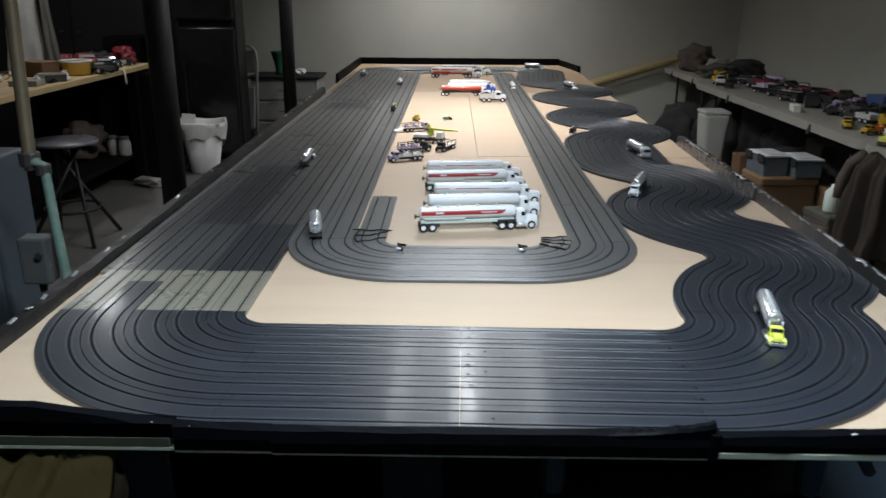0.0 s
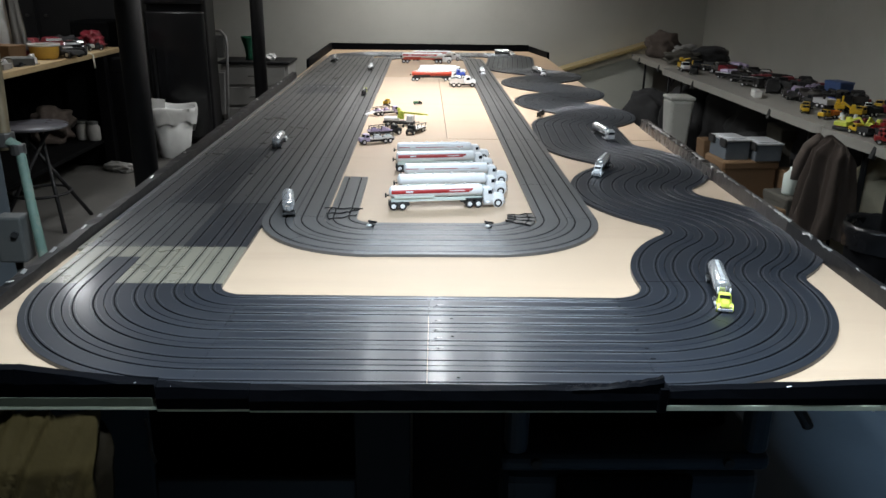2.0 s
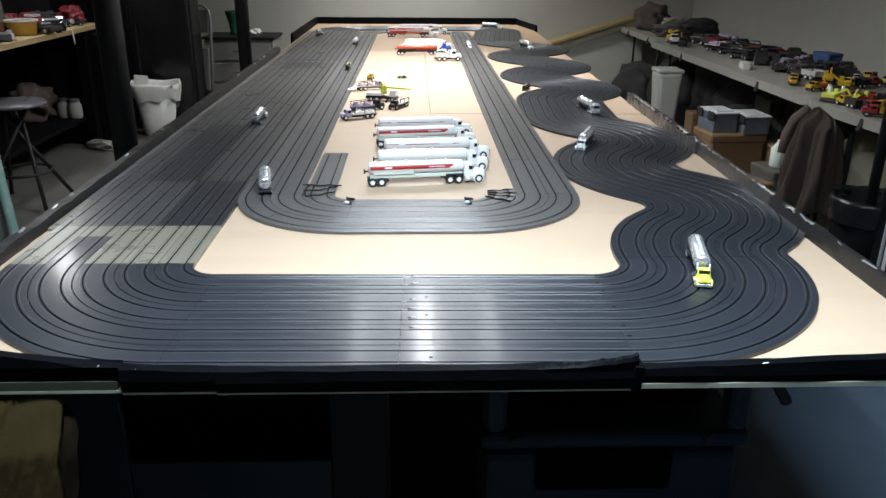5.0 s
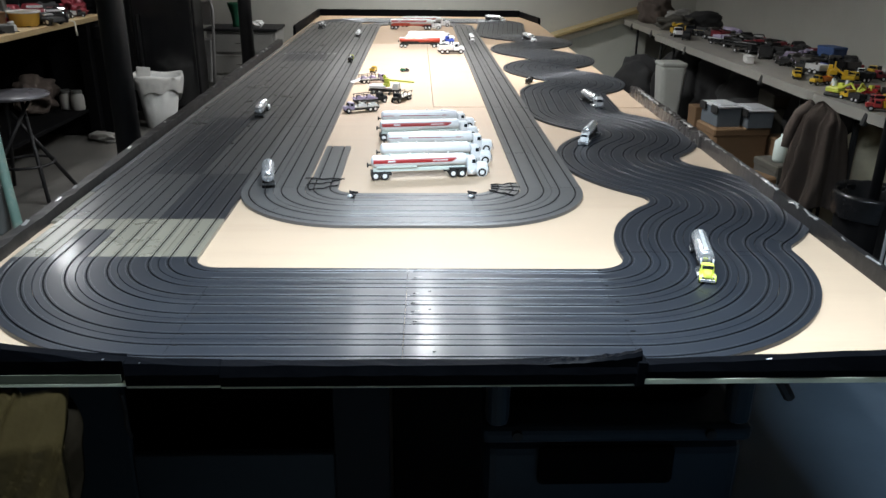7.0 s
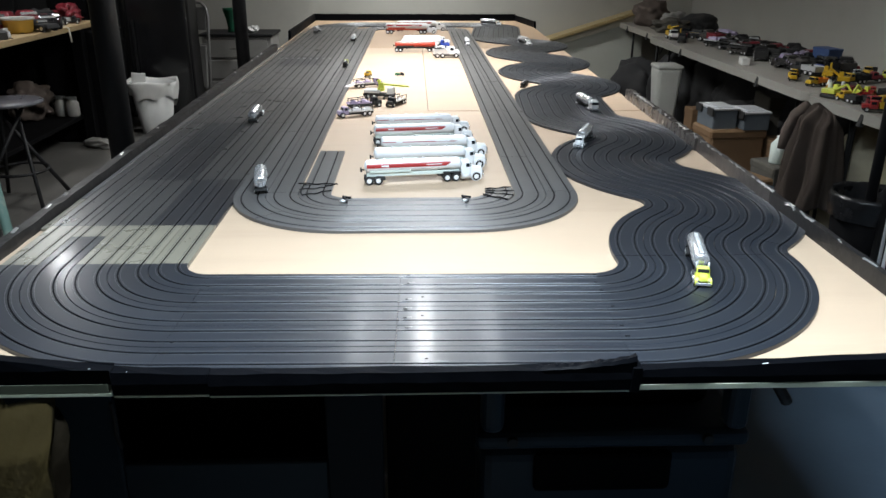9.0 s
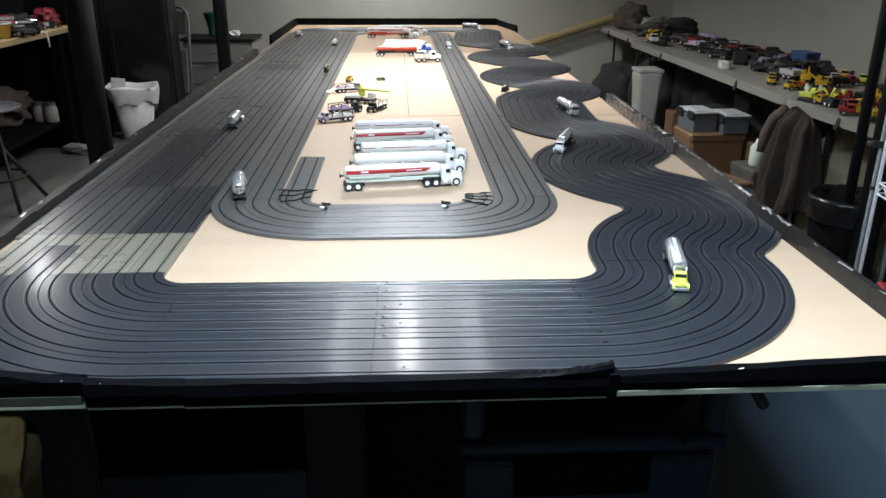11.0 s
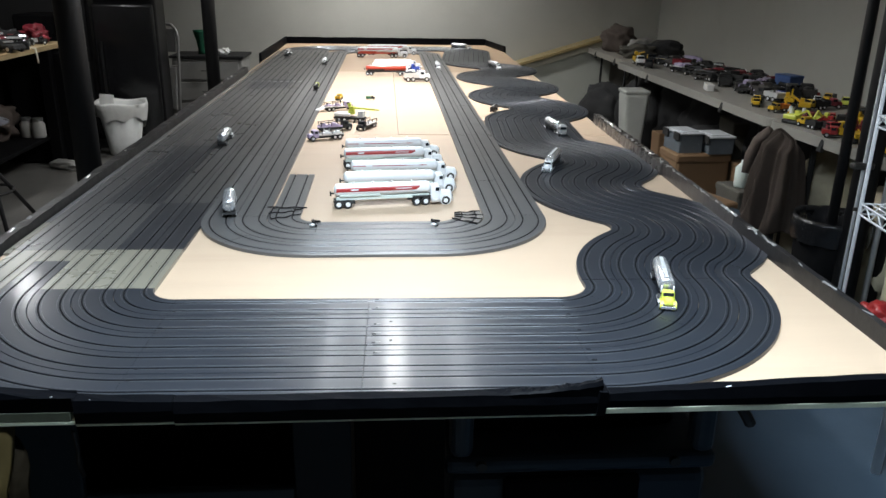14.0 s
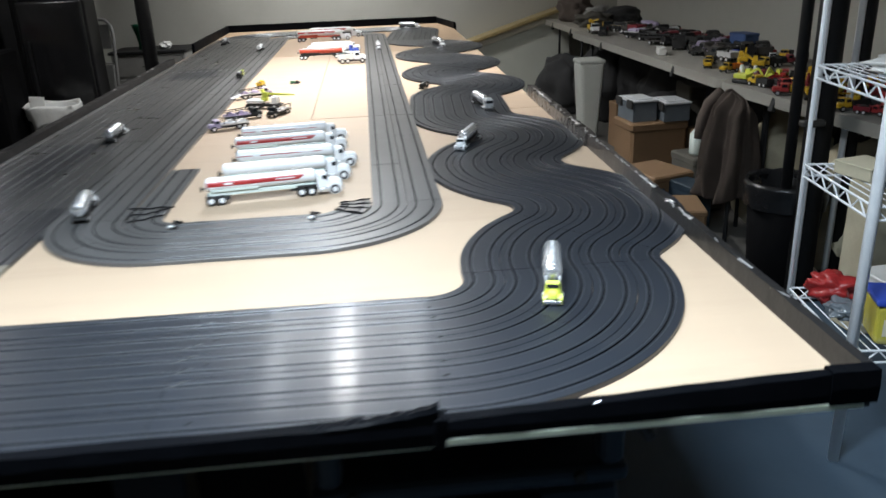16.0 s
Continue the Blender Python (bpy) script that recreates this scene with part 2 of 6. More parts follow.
M["glass_dark"] = material("dark_window", (0.015, 0.018, 0.022), 0.12, var=0.2)
M["card"] = material("cardboard", (0.17, 0.1, 0.05), 0.8, var=0.2, scale=5, bump=0.08, bump_scale=40, stain=(0.12, 0.07, 0.035), stain_amount=0.5, stain_scale=4)
M["cloth"] = material("brown_cloth", (0.086, 0.066, 0.055), 0.95, var=0.25, scale=14, bump=0.4, bump_scale=120, stain=(0.07, 0.053, 0.044), stain_amount=0.5)
M["table_top"] = material("folding_table_plastic", (0.27, 0.262, 0.235), 0.5, var=0.08, scale=5, bump=0.05, bump_scale=200, stain=(0.23, 0.216, 0.19), stain_amount=0.5, stain_scale=4)
M["grey_metal"] = material("grey_enamel", (0.075, 0.078, 0.075), 0.45, var=0.12, scale=8, stain=(0.12, 0.11, 0.1), stain_amount=0.4)
M["panel_blue"] = material("blue_grey_cabinet_paint", (0.075, 0.092, 0.106), 0.45, var=0.12, scale=6, stain=(0.055, 0.068, 0.08), stain_amount=0.4)
M["blue_grey"] = material("blue_grey_enamel", (0.02, 0.028, 0.034), 0.45, var=0.12, scale=6, stain=(0.015, 0.02, 0.024), stain_amount=0.4, spec=0.3)
M["verdigris"] = material("green_pipe", (0.1, 0.165, 0.135), 0.6, var=0.3, scale=18, bump=0.2, bump_scale=70, stain=(0.3, 0.28, 0.22), stain_amount=0.7, stain_scale=16)
M["green_glass"] = material("green_glaze", (0.012, 0.075, 0.04), 0.12, var=0.25, scale=14)
M["brass"] = material("brass", (0.55, 0.36, 0.1), 0.35, metal=0.9, var=0.2, scale=20)
M["dull_brass"] = material("tarnished_pipe", (0.15, 0.118, 0.07), 0.5, metal=0.3, var=0.3, scale=16, stain=(0.07, 0.055, 0.04), stain_amount=0.6, stain_scale=10)
M["tarp"] = material("olive_tarp", (0.062, 0.046, 0.018), 0.4, var=0.5, scale=9, bump=0.5, bump_scale=24, spec=0.35, stain=(0.04, 0.03, 0.015), stain_amount=0.7, stain_scale=9)
M["dark_film"] = material("dusty_film", (0.013, 0.010, 0.006), 0.6, var=0.5, scale=12, bump=0.35, bump_scale=30, stain=(0.024, 0.02, 0.014), stain_amount=0.5, stain_scale=14, spec=0.08)
M["amber_solid"] = material("amber_fluid", (0.5, 0.3, 0.05), 0.12, var=0.15, scale=20)
M["seat_grey"] = material("grey_vinyl", (0.1, 0.1, 0.115), 0.3, var=0.15, scale=10)
M["dull_bin"] = material("dull_bin_plastic", (0.42, 0.43, 0.4), 0.55, var=0.1, scale=8, stain=(0.3, 0.3, 0.27), stain_amount=0.5, stain_scale=6)
M["white_bin"] = material("bin_plastic", (0.6, 0.61, 0.6), 0.5, var=0.06, scale=8, stain=(0.4, 0.4, 0.38), stain_amount=0.4, stain_scale=6)
M["chair_steel"] = material("chair_enamel", (0.2, 0.195, 0.19), 0.3, var=0.15, scale=10)
M["dresser"] = material("dresser_paint", (0.27, 0.265, 0.25), 0.6, var=0.15, scale=6, stain=(0.1, 0.09, 0.08), stain_amount=0.4)
# wall paint made lighter, bounce light on the stair side put into colour
M["stair_grey"] = material("wall_paint_lightened", (0.56, 0.57, 0.5), 0.7, var=0.08, scale=3, stain=(0.42, 0.43, 0.37), stain_amount=0.5, stain_scale=2)
M["cap_wood"] = material("varnished_cap", (0.34, 0.26, 0.12), 0.4, var=0.2, scale=6, stretch=(1, 8, 8), stain=(0.2, 0.14, 0.06), stain_amount=0.5)
M["dull_top"] = material("dull_table_top", (0.3, 0.28, 0.24), 0.6, var=0.1, scale=5)
M["blue_box"] = material("blue_carton", (0.04, 0.08, 0.2), 0.5, var=0.15, scale=12)
M["grey_cloth"] = material("grey_cloth", (0.075, 0.07, 0.058), 0.95, var=0.3, scale=10, bump=0.4, bump_scale=90, stain=(0.06, 0.054, 0.044), stain_amount=0.5)
M["black_cloth"] = material("black_cloth", (0.02, 0.02, 0.021), 0.9, var=0.3, scale=10, bump=0.4, bump_scale=70)
M["black_film"] = material("black_bag_film", (0.012, 0.012, 0.013), 0.25, var=0.3, scale=10, bump=0.8, bump_scale=30)
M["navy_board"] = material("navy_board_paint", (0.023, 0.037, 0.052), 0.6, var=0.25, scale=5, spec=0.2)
# shaded copy of the navy board colour, for the right upright
M["navy_dim"] = material("navy_board_shaded", (0.008, 0.013, 0.019), 0.6, var=0.25, scale=5, spec=0.15)
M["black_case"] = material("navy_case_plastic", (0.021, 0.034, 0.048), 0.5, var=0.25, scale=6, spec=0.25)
M["sack"] = material("canvas_sack", (0.52, 0.47, 0.34), 0.9, var=0.15, scale=6, bump=0.3, bump_scale=60, stain=(0.25, 0.2, 0.13), stain_amount=0.4)
M["clear_solid"] = material("cloudy_plastic", (0.13, 0.15, 0.17), 0.25, var=0.2, scale=8, spec=0.6)
M["tote_lid"] = material("tote_lid_plastic", (0.56, 0.58, 0.6), 0.3, var=0.08, scale=8)
M["yellow_label"] = material("yellow_paper_label", (0.52, 0.45, 0.06), 0.5, var=0.15, scale=20, stain=(0.5, 0.5, 0.42), stain_amount=0.5, stain_scale=14)
M["navy_lid"] = material("navy_lid_plastic", (0.025, 0.04, 0.11), 0.4, var=0.2, scale=20)
M["tube"] = glow("lamp_tube", (0.93, 0.97, 1.0), 22.0)


# ---- room ----
def slab(name, size, at, mat, label="", bevel=0.0):
    bm = bmesh.new()
    box(bm, size, (0, 0, 0), bevel)
    ob = bm_object(name, bm, mat)
    ob.location = at
    return tagged(ob, label, name.split("_")[0], kind="structure")


XL, XR, YB, YF, CEIL = -4.6, 2.9, 7.3, -6.2, 2.45
slab("floor", (0.35 - XL + 0.2, YB - YF + 0.4, 0.1), ((XL - 0.2 + 0.35) / 2, (YB + YF) / 2, -0.05), M["floor"], "stained grey concrete basement floor")
slab("floor_north", (XR + 0.2 - 0.35, YB + 0.2 - 2.0, 0.1), ((XR + 0.2 + 0.35) / 2, (YB + 0.2 + 2.0) / 2, -0.05), M["floor"], "stained grey concrete basement floor")
slab("floor_east", (XR + 0.2 - 0.35, 2.0 - YF + 0.2, 0.1), ((XR + 0.2 + 0.35) / 2, (2.0 + YF - 0.2) / 2, -0.05), M["floor_blue"], "blue-grey concrete floor")
slab("ceiling", (XR - XL + 0.4, YB - YF + 0.4, 0.1), ((XL + XR) / 2, (YB + YF) / 2, CEIL + 0.05), M["ceiling"], "dim unfinished basement ceiling")
slab("wall_north", (XR - XL + 0.4, 0.2, CEIL), ((XL + XR) / 2, YB + 0.1, CEIL / 2), M["wall"], "pale grey-green painted basement wall")
slab("wall_south", (XR - XL + 0.4, 0.2, CEIL), ((XL + XR) / 2, YF - 0.1, CEIL / 2), M["wall"], "pale grey-green painted basement wall")
slab("wall_east", (0.2, YB - YF, CEIL), (XR + 0.1, (YB + YF) / 2, CEIL / 2), M["wall"], "pale grey-green painted basement wall")
slab("wall_west", (0.2, YB - YF, CEIL), (XL - 0.1, (YB + YF) / 2, CEIL / 2), M["wall"], "pale grey-green painted basement wall")


# ---- lamps ----
def shop_light(at, length, turn, power, lab, tint=(0.945, 0.95, 0.95), spread=137):
    ob = holder("shop_light", pose(*at, 0, 0, turn), lab, "ceiling light", "tube lights under the ceiling")
    bm = bmesh.new()
    box(bm, (0.12, length, 0.05), (0, 0, 0.035), 0.008)
    part("housing", bm, M["white"], ob)
    for s in (-0.03, 0.03):
        bm = bmesh.new()
        cyl(bm, 0.013, length - 0.04, (s, 0, -0.008), turn=pose(0, 0, 0, 90), n=12)
        part("tube", bm, M["tube"], ob, "lit fluorescent tube", smooth=True)
    lamp = bpy.data.lights.new("shop_light_glow", "AREA")
    lamp.shape, lamp.size, lamp.size_y, lamp.energy = "RECTANGLE", 0.1, length - 0.05, power
    lamp.color = tint
    lamp.spread = radians(spread)
    lo = new("shop_light_glow", lamp)
    lo.parent = ob
    lo.location = (0, 0, -0.03)
    return ob


shop_light((0.06, 3.3, CEIL - 0.062), 1.2, 0, 50, "white fluorescent shop light fixed over the long table")
shop_light((0.46, 3.3, CEIL - 0.062), 1.2, 0, 2.6, "dim white fluorescent shop light beside the brighter one")
shop_light((-0.33, 3.3, CEIL - 0.062), 1.2, 0, 2.6, "dim white fluorescent shop light beside the brighter one")
shop_light((0.0, 6.35, CEIL - 0.062), 1.2, 90, 38, "white fluorescent shop light fixed over the far end")
shop_light((0.12, -0.05, CEIL - 0.062), 1.2, 90, 67, "white fluorescent shop light fixed above the table end", (0.735, 0.875, 1.0))
shop_light((-2.6, 4.41, CEIL - 0.062), 0.3, 0, 13, "short white fluorescent light over the workbench", spread=180)


# ---- the race table ----
def ply_x(side, y):
    return (-0.884 - 0.003 * y) if side < 0 else (0.927 + 0.0223 * y)


Y0, Y1 = 0.0, 6.62
table = holder("race_table", pose(0, 0, 0), "long plywood race table with a black taped rim", "table")


def prism(bm, corners, z0, z1):
    lo = [bm.verts.new((x, y, z0)) for x, y in corners]
    hi = [bm.verts.new((x, y, z1)) for x, y in corners]
    n = len(corners)
    bm.faces.new(lo[::-1])
    bm.faces.new(hi)
    for i in range(n):
        bm.faces.new((lo[i], lo[(i + 1) % n], hi[(i + 1) % n], hi[i]))


def sheet(x0, x1, y0, y1, mat, lab, g=0.0011):
    """One plywood sheet; None stands for the table's slightly spreading edge."""
    bm = bmesh.new()
    xs = lambda x, y, side: ply_x(side, y) if x is None else x - side * g
    prism(bm, [(xs(x0, y0, -1), y0 + g), (xs(x1, y0, 1), y0 + g), (xs(x1, y1, 1), y1 - g), (xs(x0, y1, -1), y1 - g)], TZ - 0.018, TZ)
    part("panel", bm, mat, table, lab)


sheet(None, None, 0.036, 2.2, M["ply"], "pale bare plywood sheet", 0.0002)
sheet(None, 0.074, 2.2, 4.42, M["ply"], "pale bare plywood sheet")
sheet(0.074, None, 2.207, 4.42, M["ply"], "pale bare plywood sheet")
sheet(None, None, 4.42, Y1, M["ply_far"], "darker tan plywood sheet")

# rim boards with tape over them: front, left, right, back
def rim(name, p, q, z0, z1, thick, mat, seed, lab, step=0.045, rough=0.0011, rise=0.0):
    """A taped board from p to q, with the uneven, wrinkled top of hand-laid tape."""
    rnd = random.Random(seed)
    p, q = Vector(p), Vector(q)
    d = (q - p)
    n = max(2, int(d.length / step))
    u = d.normalized()
    side = Vector((u.y, -u.x))
    bm = bmesh.new()
    rows = []
    for i in range(n + 1):
        c = p + d * i / n
        w = thick / 2
        top = z1 + rise * i / n
        k = [rnd.uniform(-rough, rough) for _ in range(6)]
        prof = [(-w, z0), (-w - 0.001 + k[0] * 0.4, (z0 + z1) / 2), (-w + 0.002, top + k[1]), (w - 0.002, top + k[2]), (w + 0.001 + k[3] * 0.4, (z0 + z1) / 2 + k[4]), (w, z0)]
        rows.append([bm.verts.new((c.x + side.x * s, c.y + side.y * s, z)) for s, z in prof])
    for a, b in zip(rows, rows[1:]):
        for j in range(5):
            bm.faces.new((a[j], b[j], b[j + 1], a[j + 1]))
        bm.faces.new((a[5], b[5], b[0], a[0]))
    bm.faces.new(rows[0])
    bm.faces.new(rows[-1][::-1])
    bmesh.ops.recalc_face_normals(bm, faces=bm.faces)
    return part(name, bm, mat, table, lab)


RIM_Z = 0.815
GLINT = ((-0.475, 0.012, 0.0125), (-0.42, 0.004, 0.0065), (0.56, 0.03, 0.0065), (0.85, 0.008, 0.013))
rim("rim_board", (ply_x(-1, 0) - 0.02, 0.03), (-0.66, 0.03), 0.803, RIM_Z + 0.038, 0.022, M["tape"], 1, "front rim wrapped in wrinkled black tape", rise=-0.002)
rim("rim_board", (-0.6595, 0.03), (-0.445, 0.03), 0.802, RIM_Z + 0.036, 0.0222, M["tape"], 13, "front rim wrapped in wrinkled black tape", rise=-0.029)
rim("rim_board", (-0.4445, 0.03), (-0.30, 0.03), 0.7825, RIM_Z + 0.0065, 0.0235, M["tape"], 8, "front rim wrapped in wrinkled black tape", rough=0.0014, rise=-0.006)
rim("rim_board", (-0.2995, 0.03), (0.357, 0.03), 0.7795, RIM_Z, 0.0235, M["tape"], 14, "front rim wrapped in wrinkled black tape", rough=0.0016)
rim("rim_board", (0.362, 0.03), (0.872, 0.03), 0.789, RIM_Z - 0.002, 0.022, M["tape"], 2, "front rim wrapped in wrinkled black tape", rise=0.018)
rim("rim_board", (0.8725, 0.0298), (ply_x(1, 0) + 0.012, 0.0298), 0.7865, RIM_Z + 0.0195, 0.0245, M["tape"], 12, "corner of the rim capped with black tape", step=0.02)
rim("rim_board", (ply_x(-1, 0) - 0.002, 0.045), (ply_x(-1, 4.3) - 0.006, 4.3), TZ - 0.03, TZ + 0.024, 0.032, M["tape_side"], 3, "side board wrapped in dull black tape", rough=0.0022, rise=0.014)
rim("rim_board", (ply_x(-1, 5.0) - 0.012, 5.0), (ply_x(-1, Y1) - 0.012, Y1 - 0.012), TZ - 0.03, TZ + 0.06, 0.02, M["tape"], 4, "side board wrapped in dull black tape")
rim("rim_board", (ply_x(1, 0) + 0.012, 0.045), (ply_x(1, 0.9) + 0.012, 0.9), TZ - 0.03, TZ + 0.036, 0.02, M["tape_side"], 5, "side board wrapped in brownish black tape")
rim("rim_board", (ply_x(1, 0.905) + 0.012, 0.905), (ply_x(1, 1.5) + 0.012, 1.5), TZ - 0.03, TZ + 0.04, 0.02, M["tape_brown"], 7, "side board wrapped in brownish black tape")
rim("rim_board", (ply_x(1, 1.505) + 0.012, 1.505), (ply_x(1, 2.5) + 0.012, 2.5), TZ - 0.03, TZ + 0.04, 0.034, M["tape_silver"], 9, "side board wrapped in crinkled silver-grey tape", step=0.02, rough=0.0032)
rim("rim_board", (ply_x(-1, Y1) - 0.02, Y1), (0.98, Y1), TZ - 0.03, TZ + 0.06, 0.02, M["tape"], 6, "back board wrapped in dull black tape")
rim("rim_board", (0.985, Y1 - 0.005), (ply_x(1, 5.95) + 0.01, 5.95), TZ - 0.03, TZ + 0.05, 0.02, M["tape"], 10, "corner board wrapped in dull black tape")

# the torn lump where two tapes meet, and bright flecks added as glints on tape folds
rnd = random.Random(4)
bm = bmesh.new()
rows = []
for i in range(25):
    f = i / 24
    x = 0.17 + 0.188 * f
    up = 0.001 + 0.019 * f ** 2.2 + 0.0009 * math.sin(i * 1.9) * f + rnd.uniform(-0.0012, 0.0012) * f
    back = 0.006 * math.sin(i * 0.8) * f
    sink = 0.006 * max(0, 1 - 4 * f)
    rows.append([bm.verts.new((x, y + (sink if y < 0.03 else -sink), z - sink)) for y, z in ((0.0195, RIM_Z - 0.012), (0.0192, RIM_Z - 0.001 + up * 0.7), (0.023, RIM_Z + up), (0.034, RIM_Z + up * 0.9 + 0.0015 * math.sin(i * 2.7)), (0.046 + back, RIM_Z - 0.004 + up * 0.5), (0.045, RIM_Z - 0.014))])
for a, b in zip(rows, rows[1:]):
    for k in range(6):
        bm.faces.new((a[k], b[k], b[(k + 1) % 6], a[(k + 1) % 6]))
bm.faces.new(rows[0])
bm.faces.new(rows[-1][::-1])
bmesh.ops.recalc_face_normals(bm, faces=bm.faces)
part("tape_lump", bm, M["tape"], table, "torn lump of folded black tape")
bm = bmesh.new()
box(bm, (0.017, 0.027, 0.045), (0.3585, 0.0305, 0.797), 0.002, turn=pose(0, 0, 0, 0, 4, 0))
part("tape_strip", bm, M["tape"], table, "upright strip of black tape over the joint")
for x, w, up in GLINT:
    bm = bmesh.new()
    box(bm, (w * 0.3, 0.0014, 0.0005), (x, 0.0215, RIM_Z + up), 0.0003, turn=pose(0, 0, 0, 35, rnd.uniform(-14, 4), rnd.uniform(-10, 10)))
    part("tape_glint", bm, M["foil"], table, "small bright fleck for a glint on a tape fold")
for i in range(64):
    y = rnd.uniform(0.9, 2.44) if i < 54 else rnd.uniform(0.2, 0.9)
    bm = bmesh.new()
    box(bm, (rnd.uniform(0.002, 0.008), rnd.uniform(0.012, 0.05), 0.003), (ply_x(1, y) + 0.008, y, TZ + (0.0415 if y > 1.5 else 0.04 if y > 0.9 else 0.036)), 0.001, turn=pose(0, 0, 0, rnd.uniform(-14, 14), rnd.uniform(-30, 30), rnd.uniform(-14, 14)))
    part("tape_glint", bm, M["foil"], table, "small bright fleck for a glint on a tape fold")
for i in range(14):
    y = rnd.uniform(0.4, 4.2)
    bm = bmesh.new()
    box(bm, (0.008, rnd.uniform(0.01, 0.03), 0.003), (ply_x(-1, y) - 0.006, y, TZ + 0.0255 + 0.0033 * y), 0.001, turn=pose(0, 0, 0, rnd.uniform(-14, 14), rnd.uniform(-25, 25), 0))
    part("tape_glint", bm, M["foil"], table, "small bright fleck for a glint on a tape fold")

for x0, x1, z0, z1, mt, lab in ((ply_x(-1, 0) - 0.02, -0.445, 0.7805, 0.7865, "wood_edge", "pale greenish strip along the table edge"),
                                (ply_x(-1, 0) - 0.02, -0.45, 0.7868, 0.8028, "edge_dull", "dull green board under the tape"),
                                (-0.4445, -0.30, 0.7775, 0.782, "wood_edge", "pale greenish strip along the table edge"),
                                (-0.2995, 0.357, 0.7755, 0.779, "wood_edge", "pale greenish strip along the table edge"),
                                (0.363, ply_x(1, 0) - 0.005, 0.7785, 0.7885, "wood_edge", "pale greenish strip along the table edge")):
    bm = bmesh.new()
    box(bm, (x1 - x0, 0.012, z1 - z0), ((x0 + x1) / 2, 0.0245, (z0 + z1) / 2), 0.0008)
    part("edge_strip", bm, M[mt], table, lab)
for y in (0.5, 2.2, 4.4, 6.4):
    bm = bmesh.new()
    box(bm, (1.3, 0.04, 0.09), (0.0, y, TZ - 0.066), 0.004)
    part("crossbeam", bm, M["black"], table)
    for x in (-0.60, 0.60):
        bm = bmesh.new()
        box(bm, (0.06, 0.06, TZ - 0.113), (x, y + 0.06 if y < 1 else y - 0.06, (TZ - 0.113) / 2), 0.004)
        part("leg", bm, M["black"], table)
for x in (-0.60, 0.60):
    bm = bmesh.new()
    box(bm, (0.035, 6.2, 0.085), (x, 3.28, TZ - 0.064), 0.004)
    part("side_beam", bm, M["black"], table)


# the two black sheets are added to hold the shade under the table
for nm, x0, x1, y, z0, z1, mt, lab in (("back_panel", -0.72, -0.15, 0.42, 0.0, 0.745, "matte_black", "black sheet added for the shade under the table"),
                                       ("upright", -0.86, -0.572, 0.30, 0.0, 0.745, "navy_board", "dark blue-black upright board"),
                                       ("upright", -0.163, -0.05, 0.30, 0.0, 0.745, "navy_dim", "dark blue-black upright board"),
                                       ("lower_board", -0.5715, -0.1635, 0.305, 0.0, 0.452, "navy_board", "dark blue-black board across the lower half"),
                                       ("back_panel", -0.046, 0.14, 0.36, 0.0, 0.745, "matte_black", "black sheet added for the shade under the table")):
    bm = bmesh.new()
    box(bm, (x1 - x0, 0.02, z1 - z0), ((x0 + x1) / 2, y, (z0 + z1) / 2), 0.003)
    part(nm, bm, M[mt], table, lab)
bm = bmesh.new()
tube(bm, [(-0.572, 0.288, 0.60), (-0.567, 0.285, 0.56), (-0.571, 0.287, 0.53), (-0.563, 0.286, 0.5)], 0.004, 6)
part("tape_scrap", bm, M["tape_side"], table, "crumpled scrap of shiny tape")


# ---- the track ----
W = 0.39
PAIR = W / 5


def loop_path(circles):
    """Straights and arcs that go round a closed chain of turns (x, y, turn, radius of the line)."""
    n = len(circles)
    tang = []
    for i in range(n):
        x1, y1, s1, r1 = circles[i]
        x2, y2, s2, r2 = circles[(i + 1) % n]
        D = Vector((x2 - x1, y2 - y1))
        k = max(-0.9999, min(0.9999, (s2 * r2 - s1 * r1) / D.length))
        th = math.atan2(D.y, D.x) + math.acos(k)
        nrm = Vector((math.cos(th), math.sin(th)))
        tang.append((Vector((x1, y1)) - s1 * r1 * nrm, Vector((x2, y2)) - s2 * r2 * nrm, th))
    segs = []
    for i in range(n):
        x, y, s, r = circles[i]
        th0, th1 = tang[i - 1][2], tang[i][2]
        a0 = th0 + (math.pi if s > 0 else 0)
        sweep = (th1 - th0) % (2 * math.pi)
        if s < 0:
            sweep -= 2 * math.pi
        if abs(sweep) > 1.9 * math.pi:
            sweep = 0
        if abs(sweep) > 0.02:
            segs.append(("A", Vector((x, y)), s, r, a0, sweep))
        if (tang[i][1] - tang[i][0]).length > 0.0015:
            segs.append(("L", tang[i][0], tang[i][1]))
    return segs


def along(seg, f, d):
    """The point at fraction f of a piece of path, d to the right of the line."""
    if seg[0] == "L":
        u = (seg[2] - seg[1]).normalized()
        return seg[1].lerp(seg[2], f) + Vector((u.y, -u.x)) * d
    _, c, s, r, a0, sweep = seg
    a = a0 + sweep * f
    return c + Vector((math.cos(a), math.sin(a))) * (r + s * d)


def split(segs, length=0.381, angle=math.radians(60)):
    out = []
    for g in segs:
        if g[0] == "L":
            n = max(1, round((g[2] - g[1]).length / length))
            out += [("L", g[1].lerp(g[2], i / n), g[1].lerp(g[2], (i + 1) / n)) for i in range(n)]
        else:
            n = max(1, round(abs(g[5]) / angle))
            out += [("A", g[1], g[2], g[3], g[4] + g[5] * i / n, g[5] / n) for i in range(n)]
    return out


